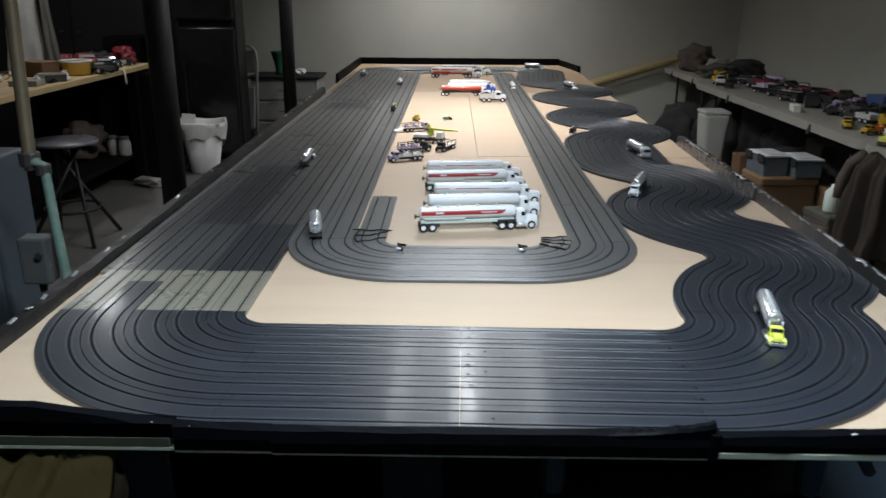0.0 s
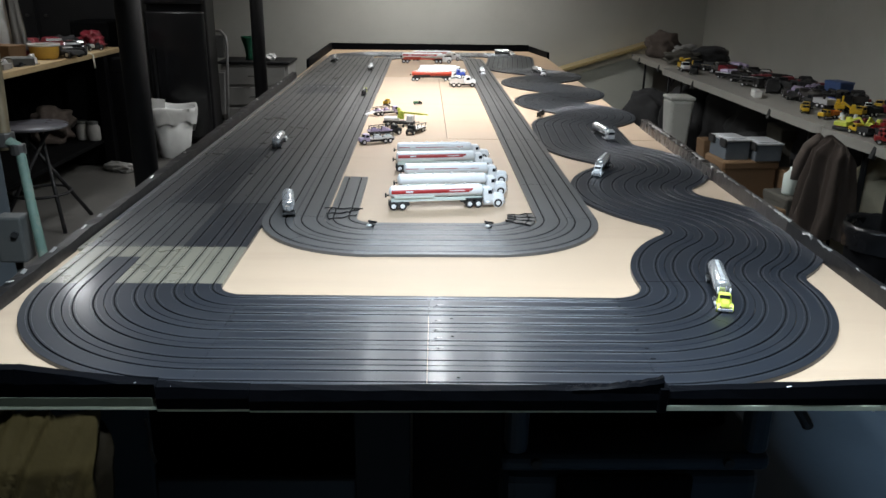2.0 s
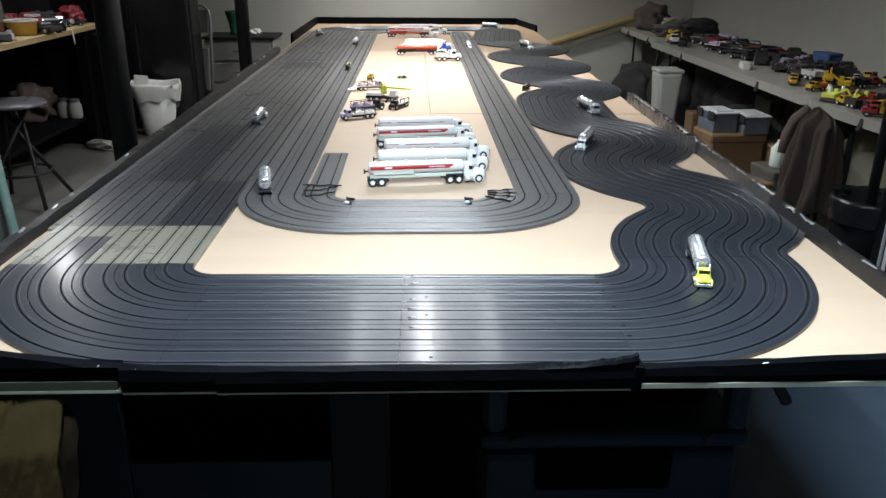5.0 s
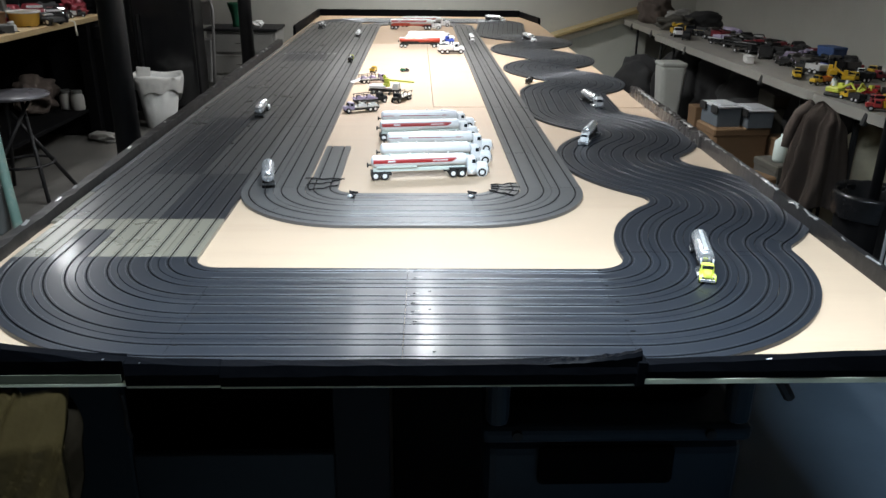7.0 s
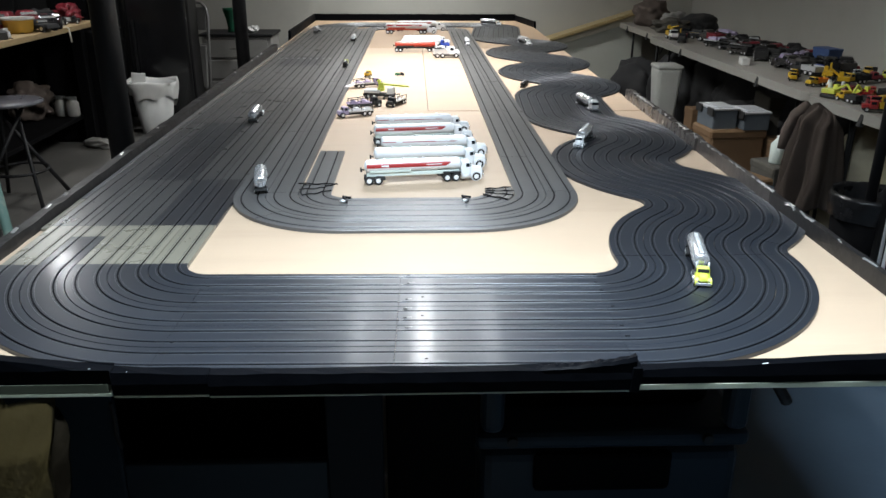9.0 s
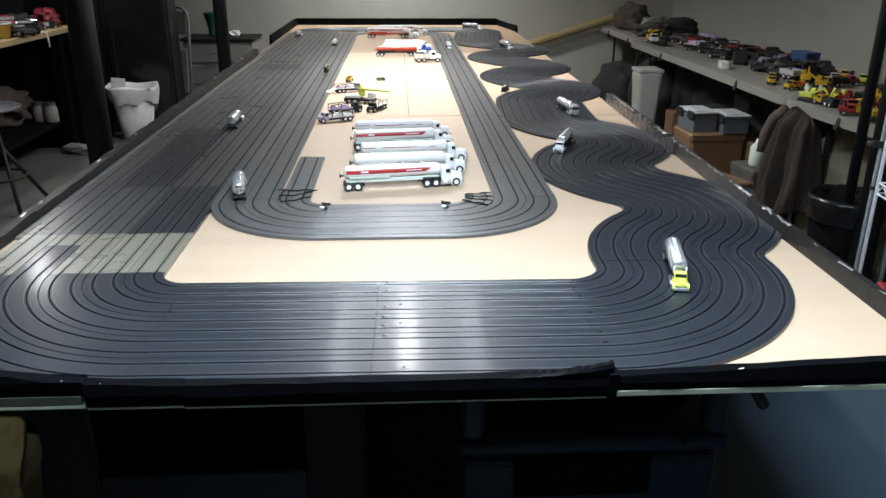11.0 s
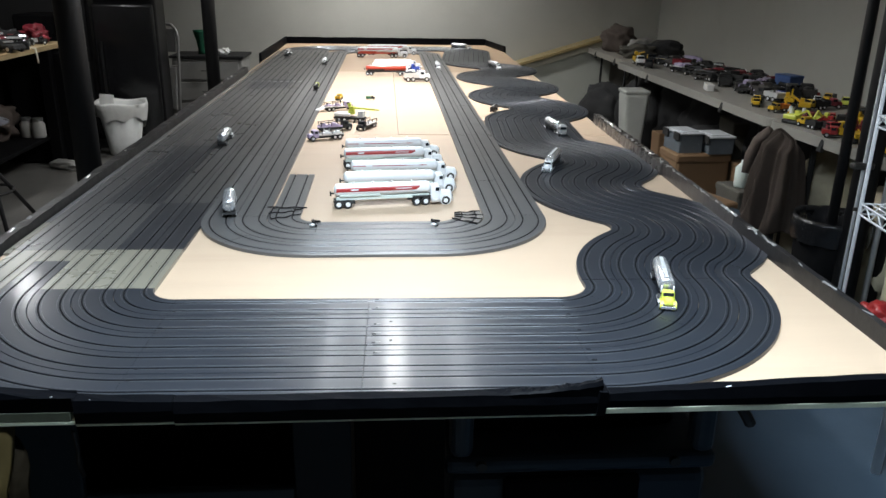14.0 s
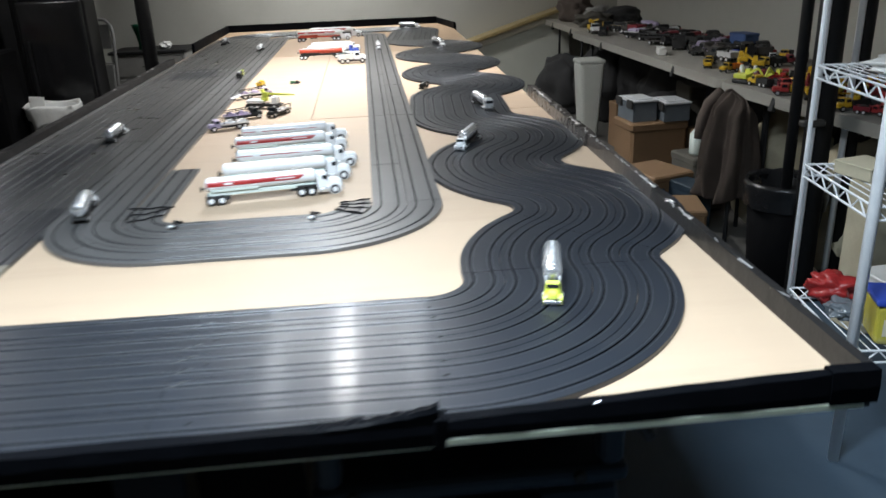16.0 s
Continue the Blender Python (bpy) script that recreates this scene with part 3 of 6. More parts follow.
# cross-section of one two-lane section: (fraction of width, depth, material of the face that follows)
def section_profile():
    prof = [(0.0, -0.0085, 0), (0.004, -0.0008, 0), (0.012, 0.0, 0)]
    for c in (0.25, 0.75):
        prof += [(c - 0.080, 0.0, 1), (c - 0.075, 0.0004, 1), (c - 0.067, 0.0004, 1), (c - 0.062, 0.0, 0),
                 (c - 0.027, 0.0, 0), (c - 0.0215, -0.0007, 2), (c - 0.0205, -0.0036, 2), (c + 0.0205, -0.0036, 2), (c + 0.0215, -0.0007, 0), (c + 0.027, 0.0, 0),
                 (c + 0.062, 0.0, 1), (c + 0.067, 0.0004, 1), (c + 0.075, 0.0004, 1), (c + 0.080, 0.0, 0)]
    return prof + [(0.988, 0.0, 0), (0.996, -0.0008, 0), (1.0, -0.0085, 0)]


PROFILE = section_profile()


def section(name, seg, d0, width, mat, parent, z=TOP, lab="", lift=0.0):
    bm = bmesh.new()
    if seg[0] == "L":
        length, n = (seg[2] - seg[1]).length, 1
    else:
        length = abs(seg[5]) * (seg[3] + seg[2] * (d0 + width / 2))
        n = max(2, int(abs(seg[5]) / math.radians(3.0)))
    near = max(seg[1].y, seg[2].y) < 0.6 if seg[0] == "L" else seg[1].y < 0.6
    e = (0.0004 if near else 0.0002) / length if seg[0] == "L" else 0.0
    rows = []
    for i in range(n + 1):
        f = e + (1 - 2 * e) * i / n
        rows.append([bm.verts.new((*along(seg, f, d0 + width * k), z + dz + lift * f)) for k, dz, _ in PROFILE])
    for a, b in zip(rows, rows[1:]):
        for j in range(len(PROFILE) - 1):
            fc = bm.faces.new((a[j], a[j + 1], b[j + 1], b[j]))
            fc.material_index = PROFILE[j][2]
    for row in (rows[0], rows[-1][::-1]):
        bm.faces.new(row[::-1]).material_index = 2
    bm.normal_update()
    if sum(f.normal.z * f.calc_area() for f in bm.faces) < 0:
        bmesh.ops.reverse_faces(bm, faces=bm.faces)
    return part(name, bm, [mat, M["rail"], M["slot"]], parent, lab)


# turns of the outer line: centre, left (1) or right (-1), radius of the inner edge line
OUTER = [(-0.40, 0.51, 1, 0.06), (0.376, 0.511, 1, 0.073), (0.901, 0.533, -1, 0.452), (0.559, 0.918, 1, 0.062), (0.936, 1.320, -1, 0.488),
         (0.544, 1.707, 1, 0.062), (0.939, 2.097, -1, 0.492), (0.921, 2.474, -1, 0.449), (0.577, 2.858, 1, 0.066), (0.960, 3.253, -1, 0.483),
         (0.592, 3.672, 1, 0.075), (0.970, 4.103, -1, 0.488), (0.609, 4.556, 1, 0.091), (0.954, 5.049, -1, 0.510), (0.47, 5.87, 1, 0.06), (-0.40, 5.87, 1, 0.06)]
track = holder("outer_race_track", pose(0, 0, 0), "ten-lane black plastic slot-car track round the table", "slot-car track")
rnd = random.Random(5)


def cut(seg, length):
    """A straight cut in two, so that the second part has this length."""
    f = 1 - length / (seg[2] - seg[1]).length
    m = seg[1].lerp(seg[2], f)
    return ("L", seg[1], m), ("L", m, seg[2])


GREY = 0.245
pieces = []
for seg in loop_path(OUTER):
    if seg[0] == "L" and abs(seg[1].x - seg[2].x) < 0.05 and seg[1].x < -0.3:
        body, last = cut(seg, GREY)
        pieces += [(g, False) for g in split([body])] + [(last, True)]
    else:
        pieces += [(g, False) for g in split([seg])]
for seg, grey in pieces:
    mid = along(seg, 0.5, W / 2)
    for k in range(5):
        mat = M["track"]
        left = mid.x < -0.5 and seg[0] == "L"
        if left:
            dark = (1.1 < mid.y < 2.05 and k in (2, 3)) or (0.8 < mid.y < 1.15 and k in (0, 1)) or (3.4 < mid.y < 3.9 and k in (1, 2, 3))
            mat = M["track_rail"] if dark else M["track_left"]
        z = TOP + rnd.uniform(0, 0.0006)
        w0, w1 = k * PAIR + 0.0004, PAIR - 0.0008
        if grey and k == 3:
            a, b = cut(seg, 0.17)
            section("track_section", a, w0, w1, M["track_grey"], track, z, "dull grey plastic section")
            section("track_section", b, w0, w1, M["track"], track, z)
        elif grey:
            section("track_section", seg, w0, w1, M["track_grey"], track, z, "dull grey plastic section")
        else:
            section("track_section", seg, w0, w1, mat, track, z)

inner = holder("inner_race_track", pose(0, 0, 0), "four-lane black plastic slot-car track in an oval", "slot-car track")
RI, PI_ = 0.140, 0.0855
INNER = [(-0.160, 1.020, 1, RI), (0.150, 1.020, 1, RI), (0.160, 5.588, 1, RI), (-0.158, 5.588, 1, RI)]
for seg in split(loop_path(INNER)):
    for k in range(2):
        section("track_section", seg, k * PI_ + 0.0004, PI_ - 0.0008, M["track_sheen"], inner, TOP + rnd.uniform(0, 0.0006))

# black border strip along the outer side of the long straight
for i in range(13):
    y0 = 0.98 + i * 0.373
    bm = bmesh.new()
    box(bm, (0.0145, 0.3722, 0.0075), (-0.8592 - 0.0025 * y0, y0 + 0.186, TZ + 0.0042), 0.001)
    part("border_strip", bm, M["track_sheen"], track)

bm = bmesh.new()
box(bm, (0.0145, 0.236, 0.0075), (-0.8608, 0.858, TZ + 0.0042), 0.001)
part("border_strip", bm, M["track_grey"], track, "dull grey plastic border strip")

# the cut-off two-lane spur inside the oval
spur = holder("track_spur", pose(0, 0, 0), "unused two-lane track pieces lying inside the oval", "slot-car track")
SW = 0.087
section("track_section", ("L", Vector((-0.213, 1.49)), Vector((-0.213, 1.095))), 0, 0.08, M["track_sheen"], spur, TOP, "dull grey-black straight section")
section("track_section", ("L", Vector((-0.2125, 1.092)), Vector((-0.2125, 1.021))), 0, SW, M["track_sheen"], spur, TOP)
for k in range(2):
    section("track_section", ("A", Vector((-0.160, 1.020)), 1, 0.052, math.pi + math.radians(45 * k), math.radians(45)), 0, SW, M["track_sheen"], spur, TOP)
section("track_section", ("L", Vector((-0.159, 0.968)), Vector((0.149, 0.968))), 0, SW, M["track_sheen"], spur, TOP, "dull grey-black straight section")
section("track_section", ("A", Vector((0.15, 1.020)), 1, 0.058, -math.pi / 2, math.radians(54)), 0, SW - 0.006, M["track_sheen"], spur, TOP)
for k in range(3):
    section("track_section", ("A", Vector((0.15, 1.020)), 1, 0.062, math.radians(-35 + 16.5 * k), math.radians(16)), 0, 0.076, M["remnant"], spur, TOP + 0.001, "dull brown-grey cut-off curve piece", lift=0.002)
for x, y in ((-0.168, 0.955), (0.15, 0.955)):
    bm = bmesh.new()
    box(bm, (0.006, 0.05, 0.006), (x, y - 0.01, TOP + 0.004), 0.001, turn=pose(0, 0, 0, 0, 0, 14))
    box(bm, (0.02, 0.006, 0.005), (x + 0.006, y + 0.005, TOP + 0.004), 0.001, turn=pose(0, 0, 0, 0, 0, -20))
    part("connector", bm, M["slot"], spur, "black wire connector")
    bm = bmesh.new()
    ball(bm, 0.007, (x - 0.003, y - 0.034, TOP + 0.006), (1.2, 0.8, 0.6), 8)
    part("solder_blob", bm, M["silver"], spur, "bright solder blob", smooth=True)
def jumper(p, q, bow):
    """A thin wire lying from p to q with a slight bow."""
    p, q = Vector(p), Vector(q)
    side = Vector(((q - p).y, -(q - p).x)).normalized()
    bm = bmesh.new()
    tube(bm, [(*(p.lerp(q, f) + side * (bow * math.sin(math.pi * f) + 0.0012 * math.sin(f * 17))), TOP + 0.0035 + 0.0012 * math.sin(f * 11)) for f in [i / 10 for i in range(11)]], 0.0019, 6)
    part("jumper_wire", bm, M["slot"], spur, "thin black jumper wire")


jumper((-0.31, 1.096), (-0.20, 1.092), 0.002)
jumper((-0.20, 1.088), (-0.235, 1.055), 0.004)
jumper((-0.235, 1.055), (-0.30, 1.04), -0.004)
jumper((-0.29, 1.09), (-0.285, 0.985), 0.008)
jumper((-0.285, 0.985), (-0.212, 1.03), 0.004)
for deg in (-35, -18, -2, 14):
    c, d = math.cos(math.radians(deg)), math.sin(math.radians(deg))
    jumper((0.15 + 0.062 * c, 1.02 + 0.062 * d), (0.15 + 0.139 * c, 1.02 + 0.139 * d), 0.003)

SPECKS = ((0.03, 0.326), (0.029, 0.246), (0.034, 0.087))
# pale ticks in a row across the left straight, and dark specks by the joints
for i in range(9):
    bm = bmesh.new()
    box(bm, (0.017, 0.007, 0.0012), (-0.79 + 0.037 * i, 3.8 + 0.012 * math.sin(i), TOP + 0.0017), 0)
    part("tick", bm, M["white"], track, "small white painted tick")
for x, y in SPECKS:
    bm = bmesh.new()
    box(bm, (0.0055, 0.003, 0.0012), (x, y, TOP + 0.0016), 0.0004)
    part("speck", bm, M["slot"], track, "small dark hole")
rnd = random.Random(31)
for x0 in (-0.40, -0.012, 0.376):
    bm = bmesh.new()
    box(bm, (0.005, 0.38, 0.0025), (x0, 0.255, TZ + 0.0018), 0)
    part("joint_backing", bm, M["slot"], track, "dark seam under two sections")
for x0 in (-0.395, -0.002, 0.379):
    for k in rnd.sample(range(10), 6):
        y = 0.449 - PAIR * (k + 0.5) / 2
        bm = bmesh.new()
        box(bm, (rnd.uniform(0.004, 0.009), rnd.uniform(0.002, 0.004), 0.001), (x0 + rnd.uniform(-0.005, 0.005), y + rnd.uniform(-0.004, 0.004), TOP + 0.0014), 0.0003, turn=pose(0, 0, 0, 0, 0, rnd.uniform(-12, 12)))
        part("joint_gap", bm, M["slot"], track, "dark notch where two sections meet")
        # pale slivers at the centre joint, painted highlights beside the notches
        for side in ((-1, 1) if x0 == -0.002 else ()):
            bm = bmesh.new()
            box(bm, (rnd.uniform(0.008, 0.016), 0.0012, 0.0007), (x0 + side * rnd.uniform(0.006, 0.012), y + side * 0.0058, TOP + 0.0012), 0.0003, turn=pose(0, 0, 0, 0, side * rnd.uniform(0, 3), 0))
            part("rail_glint", bm, M["chair_steel"], track, "pale sliver for a highlight beside a joint")


# ---- vehicles ----
def wheel_mesh(r, w, n=14):
    key = ("tyre", round(r, 4), round(w, 4))
    if key not in CACHE:
        bm = bmesh.new()
        cyl(bm, r, w, turn=pose(0, 0, 0, 90), n=n, bevel=r * 0.12)
        me = bpy.data.meshes.new("tyre")
        bm.to_mesh(me)
        bm.free()
        me.materials.append(M["tyre"])
        CACHE[key] = me
    return CACHE[key]


def hub_mesh(r, w, mat):
    key = ("hub", round(r, 4), round(w, 4), mat.name)
    if key not in CACHE:
        bm = bmesh.new()
        cyl(bm, r, w, turn=pose(0, 0, 0, 90), n=10, bevel=r * 0.2)
        me = bpy.data.meshes.new("rim")
        bm.to_mesh(me)
        bm.free()
        me.materials.append(mat)
        CACHE[key] = me
    return CACHE[key]


CACHE = {}


def wheel(parent, x, y, r, w, hub):
    t = new("wheel", wheel_mesh(r, w))
    t.parent = parent
    t.location = (x, y, r)
    h = new("rim", hub_mesh(r * 0.58, w * 1.12, hub))
    h.parent = t
    return t


def rounded_box(bm, size, at, bevel, turn=None, taper=1.0):
    return box(bm, size, at, bevel, turn, taper, segs=2)


def tanker(name, m, length, tank_mat, cab_mat, stripe_mat, hub_mat, chassis_mat, label, group, category="toy truck", conventional=True, ribs=False, lower=None, slim=False, band=(-0.1, 0.58)):
    """A model tanker lorry: tractor at +x, tank trailer behind; about length long."""
    L = length
    ob = holder(name, m, label, category, group)
    R = (0.051 if slim else 0.085) * L   # half height of the tank
    tl = (0.785 if slim else 0.74) * L   # tank length
    X0 = (-0.466 if slim else -0.5) * L  # rear end of the tank
    tx = X0 + tl / 2
    tz = (0.143 if slim else 0.165) * L
    wr = 0.036 * L
    # tank: an oval tube with domed ends
    bm = bmesh.new()
    prof = [(0.0, -tl / 2), (R * 0.6, -tl / 2 + 0.004 * L), (R * 0.92, -tl / 2 + 0.015 * L), (R, -tl / 2 + 0.03 * L)]
    if ribs:
        for i in range(1, 8):
            z = -tl / 2 + tl * i / 8
            prof += [(R, z - 0.006 * L), (R * 1.05, z - 0.004 * L), (R * 1.05, z + 0.004 * L), (R, z + 0.006 * L)]
    prof += [(R, tl / 2 - 0.03 * L), (R * 0.92, tl / 2 - 0.015 * L), (R * 0.6, tl / 2 - 0.004 * L), (0.0, tl / 2)]
    lathe(bm, [(max(r, 0.0004), z) for r, z in prof], 20)
    bmesh.ops.transform(bm, matrix=Matrix.Translation((tx, 0, tz)) @ Matrix.Diagonal((1, 1, 0.96, 1)) @ pose(0, 0, 0, 0, 90, 0), verts=bm.verts)
    bmesh.ops.remove_doubles(bm, verts=bm.verts, dist=1e-5)
    tank = part("tank", bm, tank_mat, ob, smooth=True)
    # catwalk and hatches
    bm = bmesh.new()
    box(bm, (tl * 0.82, R * 0.42, 0.006 * L), (tx, 0, tz + R * 0.965), 0.001 * L)
    for i in range(4):
        cyl(bm, R * 0.2, 0.014 * L, (tx - tl * 0.3 + i * tl * 0.2, 0, tz + R * 0.965 + 0.006 * L), n=8)
    part("catwalk", bm, M["silver"] if not ribs else tank_mat, tank)
    if stripe_mat is not None:
        for sgn in (-1, 1):
            bm = bmesh.new()
            n = 6
            rows = []
            for f in (0.0, 0.55, 0.94, 1.0):
                a0, a1 = band if f < 0.95 else (band[0] + 0.6 * (band[1] - band[0]), band[1] - 0.02)
                rows.append([bm.verts.new((X0 + tl * (0.02 + 0.86 * f), sgn * R * 1.018 * math.cos(a0 + (a1 - a0) * j / n), tz + R * 0.975 * math.sin(a0 + (a1 - a0) * j / n))) for j in range(n + 1)])
            for a, b in zip(rows, rows[1:]):
                for j in range(n):
                    bm.faces.new((a[j], b[j], b[j + 1], a[j + 1]) if sgn < 0 else (a[j], a[j + 1], b[j + 1], b[j]))
            ob_s = part("stripe", bm, stripe_mat, tank, "red painted stripe")
            for x0, wd, hh in ((0.17, 0.075, 0.24), (0.63, 0.16, 0.12)):
                bm = bmesh.new()
                box(bm, (tl * wd, 0.001, R * hh), (X0 + tl * (x0 + wd / 2), sgn * R * 1.008, tz + R * 0.21), 0, turn=pose(0, 0, 0, sgn * 12, 0, 0))
                part("marking", bm, M["white"], tank, "plain white lettering block")
    if not slim:
        bm = bmesh.new()
        for sgn in (-1, 1):
            tube(bm, [(X0 - 0.003 * L, sgn * R * 0.3, tz - R * 0.9), (X0 - 0.003 * L, sgn * R * 0.3, tz + R * 0.8)], 0.003 * L, 5)
        for k in range(5):
            zz = tz - R * 0.7 + k * R * 0.35
            tube(bm, [(X0 - 0.003 * L, -R * 0.3, zz), (X0 - 0.003 * L, R * 0.3, zz)], 0.003 * L, 5)
        part("ladder", bm, M["steel"], tank, "thin dark rear ladder")
    # trailer frame
    bm = bmesh.new()
    rounded_box(bm, (tl * 0.96, R * 1.25, 0.03 * L), (tx, 0, tz - R - 0.012 * L), 0.004 * L)
    box(bm, (tl * 0.42, R * 1.7, 0.03 * L), (tx - tl * 0.24, 0, tz - R * 0.62), 0.003 * L)
    part("trailer_frame", bm, lower or chassis_mat, ob)
    bm = bmesh.new()
    rounded_box(bm, (0.13 * L, R * 1.5, 0.024 * L), (X0 + 0.10 * L, 0, wr * 1.3), 0.003 * L)
    part("bogie", bm, chassis_mat, ob)
    bm = bmesh.new()
    box(bm, (0.012 * L, R * 1.9, 0.018 * L), (X0 + 0.005 * L, 0, wr * 1.7), 0.002 * L)
    part("bumper", bm, chassis_mat, ob)
    # tractor
    cx = 0.5 * L
    bm = bmesh.new()
    rounded_box(bm, (0.30 * L, R * 1.05, 0.03 * L), (cx - 0.165 * L, 0, wr * 1.55), 0.004 * L)
    part("tractor_frame", bm, chassis_mat, ob)
    bm = bmesh.new()
    if slim:
        rounded_box(bm, (0.088 * L, R * 2.05, 0.112 * L), (cx - 0.146 * L, 0, wr * 1.35 + 0.056 * L), 0.016 * L, taper=0.84)
        rounded_box(bm, (0.075 * L, R * 1.7, 0.014 * L), (cx - 0.15 * L, 0, wr * 1.35 + 0.112 * L), 0.006 * L, taper=0.8)
        rounded_box(bm, (0.12 * L, R * 1.5, 0.074 * L), (cx - 0.058 * L, 0, wr * 1.25 + 0.033 * L), 0.02 * L, turn=pose(0, 0, 0, 0, 6, 0), taper=0.8)
        for sgn in (-1, 1):
            cyl(bm, wr * 1.3, R * 0.5, (cx - 0.06 * L, sgn * R * 0.74, wr * 1.16), n=14, turn=pose(0, 0, 0, 90), bevel=0.004 * L)
            box(bm, (0.09 * L, R * 0.34, 0.014 * L), (cx - 0.135 * L, sgn * R * 0.86, wr * 1.2), 0.003 * L)
    elif conventional:
        rounded_box(bm, (0.098 * L, R * 1.75, 0.118 * L), (cx - 0.14 * L, 0, wr * 1.5 + 0.059 * L), 0.021 * L, taper=0.8)
        rounded_box(bm, (0.12 * L, R * 1.15, 0.07 * L), (cx - 0.056 * L, 0, wr * 1.6 + 0.03 * L), 0.022 * L, taper=0.78)
        for sgn in (-1, 1):
            cyl(bm, wr * 1.28, R * 0.5, (cx - 0.055 * L, sgn * R * 0.72, wr * 1.12), n=14, turn=pose(0, 0, 0, 90), bevel=0.004 * L)
        box(bm, (0.07 * L, R * 1.8, 0.012 * L), (cx - 0.135 * L, 0, wr * 1.7), 0.003 * L)
    else:
        rounded_box(bm, (0.115 * L, R * 1.9, 0.165 * L), (cx - 0.06 * L, 0, wr * 1.2 + 0.085 * L), 0.014 * L, taper=0.93)
        rounded_box(bm, (0.07 * L, R * 1.6, 0.03 * L), (cx - 0.085 * L, 0, wr * 1.2 + 0.175 * L), 0.01 * L, taper=0.8)
    cab = part("cab", bm, cab_mat, ob, smooth=False)
    bm = bmesh.new()
    if slim:
        box(bm, (0.004 * L, R * 1.5, 0.034 * L), (cx - 0.1065 * L, 0, wr * 1.35 + 0.086 * L), 0.001 * L, turn=pose(0, 0, 0, 0, -8, 0))
        for sgn in (-1, 1):
            box(bm, (0.03 * L, 0.004 * L, 0.03 * L), (cx - 0.131 * L, sgn * R * 0.925, wr * 1.35 + 0.083 * L), 0.001 * L, turn=pose(0, 0, 0, sgn * 8, 0, 0))
    elif conventional:
        box(bm, (0.004 * L, R * 1.25, 0.036 * L), (cx - 0.0985 * L, 0, wr * 1.5 + 0.088 * L), 0.001 * L, turn=pose(0, 0, 0, 0, -8, 0))
        for sgn in (-1, 1):
            box(bm, (0.045 * L, 0.004 * L, 0.04 * L), (cx - 0.14 * L, sgn * R * 0.815, wr * 1.5 + 0.08 * L), 0.001 * L, turn=pose(0, 0, 0, sgn * 4, 0, 0))
    else:
        box(bm, (0.004 * L, R * 1.55, 0.055 * L), (cx - 0.0035 * L, 0, wr * 1.2 + 0.115 * L), 0.001 * L, turn=pose(0, 0, 0, 0, -2.5, 0))
        for sgn in (-1, 1):
            box(bm, (0.05 * L, 0.004 * L, 0.045 * L), (cx - 0.045 * L, sgn * R * 0.935, wr * 1.2 + 0.115 * L), 0.001 * L)
    part("window", bm, M["glass_dark"], cab)
    bm = bmesh.new()
    box(bm, (0.008 * L, R * 1.7, 0.028 * L), (cx + 0.002 * L, 0, wr * 1.05), 0.002 * L)
    for sgn in (-1, 1):
        cyl(bm, 0.011 * L, 0.008 * L, (cx + (0.0 if not conventional else -0.002) * L, sgn * R * 0.6, wr * 1.9), n=8, turn=pose(0, 0, 0, 0, 90, 0))
    part("front_bumper", bm, M["chrome"], ob, "bright bumper with lamps")
    for sgn in (-1, 1):
        if not slim:
            bm = bmesh.new()
            cyl(bm, 0.009 * L, 0.13 * L, (cx - 0.196 * L, sgn * R * 0.7, wr * 2 + 0.06 * L), n=8)
            part("exhaust_stack", bm, M["silver"], ob, smooth=True)
        bm = bmesh.new()
        cyl(bm, 0.02 * L, 0.075 * L, (cx - 0.145 * L, sgn * R * 0.86, wr * 1.15), n=10, turn=pose(0, 0, 0, 0, 90, 0))
        part("fuel_tank", bm, M["silver"], ob, smooth=True)
    if slim:
        bm = bmesh.new()
        cyl(bm, 0.02 * L, 0.012 * L, (X0 - 0.026 * L, R * 0.1, tz - R * 0.5), n=12, turn=pose(0, 0, 0, 0, 90, 0), bevel=0.003 * L)
        box(bm, (0.03 * L, 0.012 * L, 0.01 * L), (X0 - 0.012 * L, R * 0.1, tz - R * 0.5), 0)
        part("spare_wheel", bm, M["tyre"], ob, "black spare wheel at the rear")
        bm = bmesh.new()
        for sgn in (-1, 1):
            box(bm, (0.15 * L, R * 0.5, 0.012 * L), (0.24 * L, sgn * R * 0.8, wr * 2.15), 0.003 * L)
        box(bm, (0.2 * L, R * 1.1, 0.03 * L), (0.225 * L, 0, wr * 1.75), 0.004 * L)
        part("mudguard", bm, M["tyre"], ob, "black mudguards over the drive wheels")
        bm = bmesh.new()
        for sgn in (-1, 1):
            tube(bm, [(X0 + 0.02 * L, sgn * R * 0.5, tz + R * 0.86), (X0 + tl - 0.03 * L, sgn * R * 0.5, tz + R * 0.86)], 0.003 * L, 5)
        part("top_rail", bm, M["silver"], tank, "thin rails along the tank top")
    # wheels
    ww = R * 0.42
    axles = (-0.433 * L, -0.36 * L, 0.2 * L, 0.272 * L, 0.44 * L) if slim else (-0.435 * L, -0.355 * L, 0.215 * L, 0.295 * L, 0.452 * L)
    for x in axles:
        for sgn in (-1, 1):
            wheel(ob, x, sgn * R * 0.82, wr, ww, hub_mat)
    return ob


def heading(x, y, deg, z=TOP):
    return pose(x, y, z, 0, 0, deg)


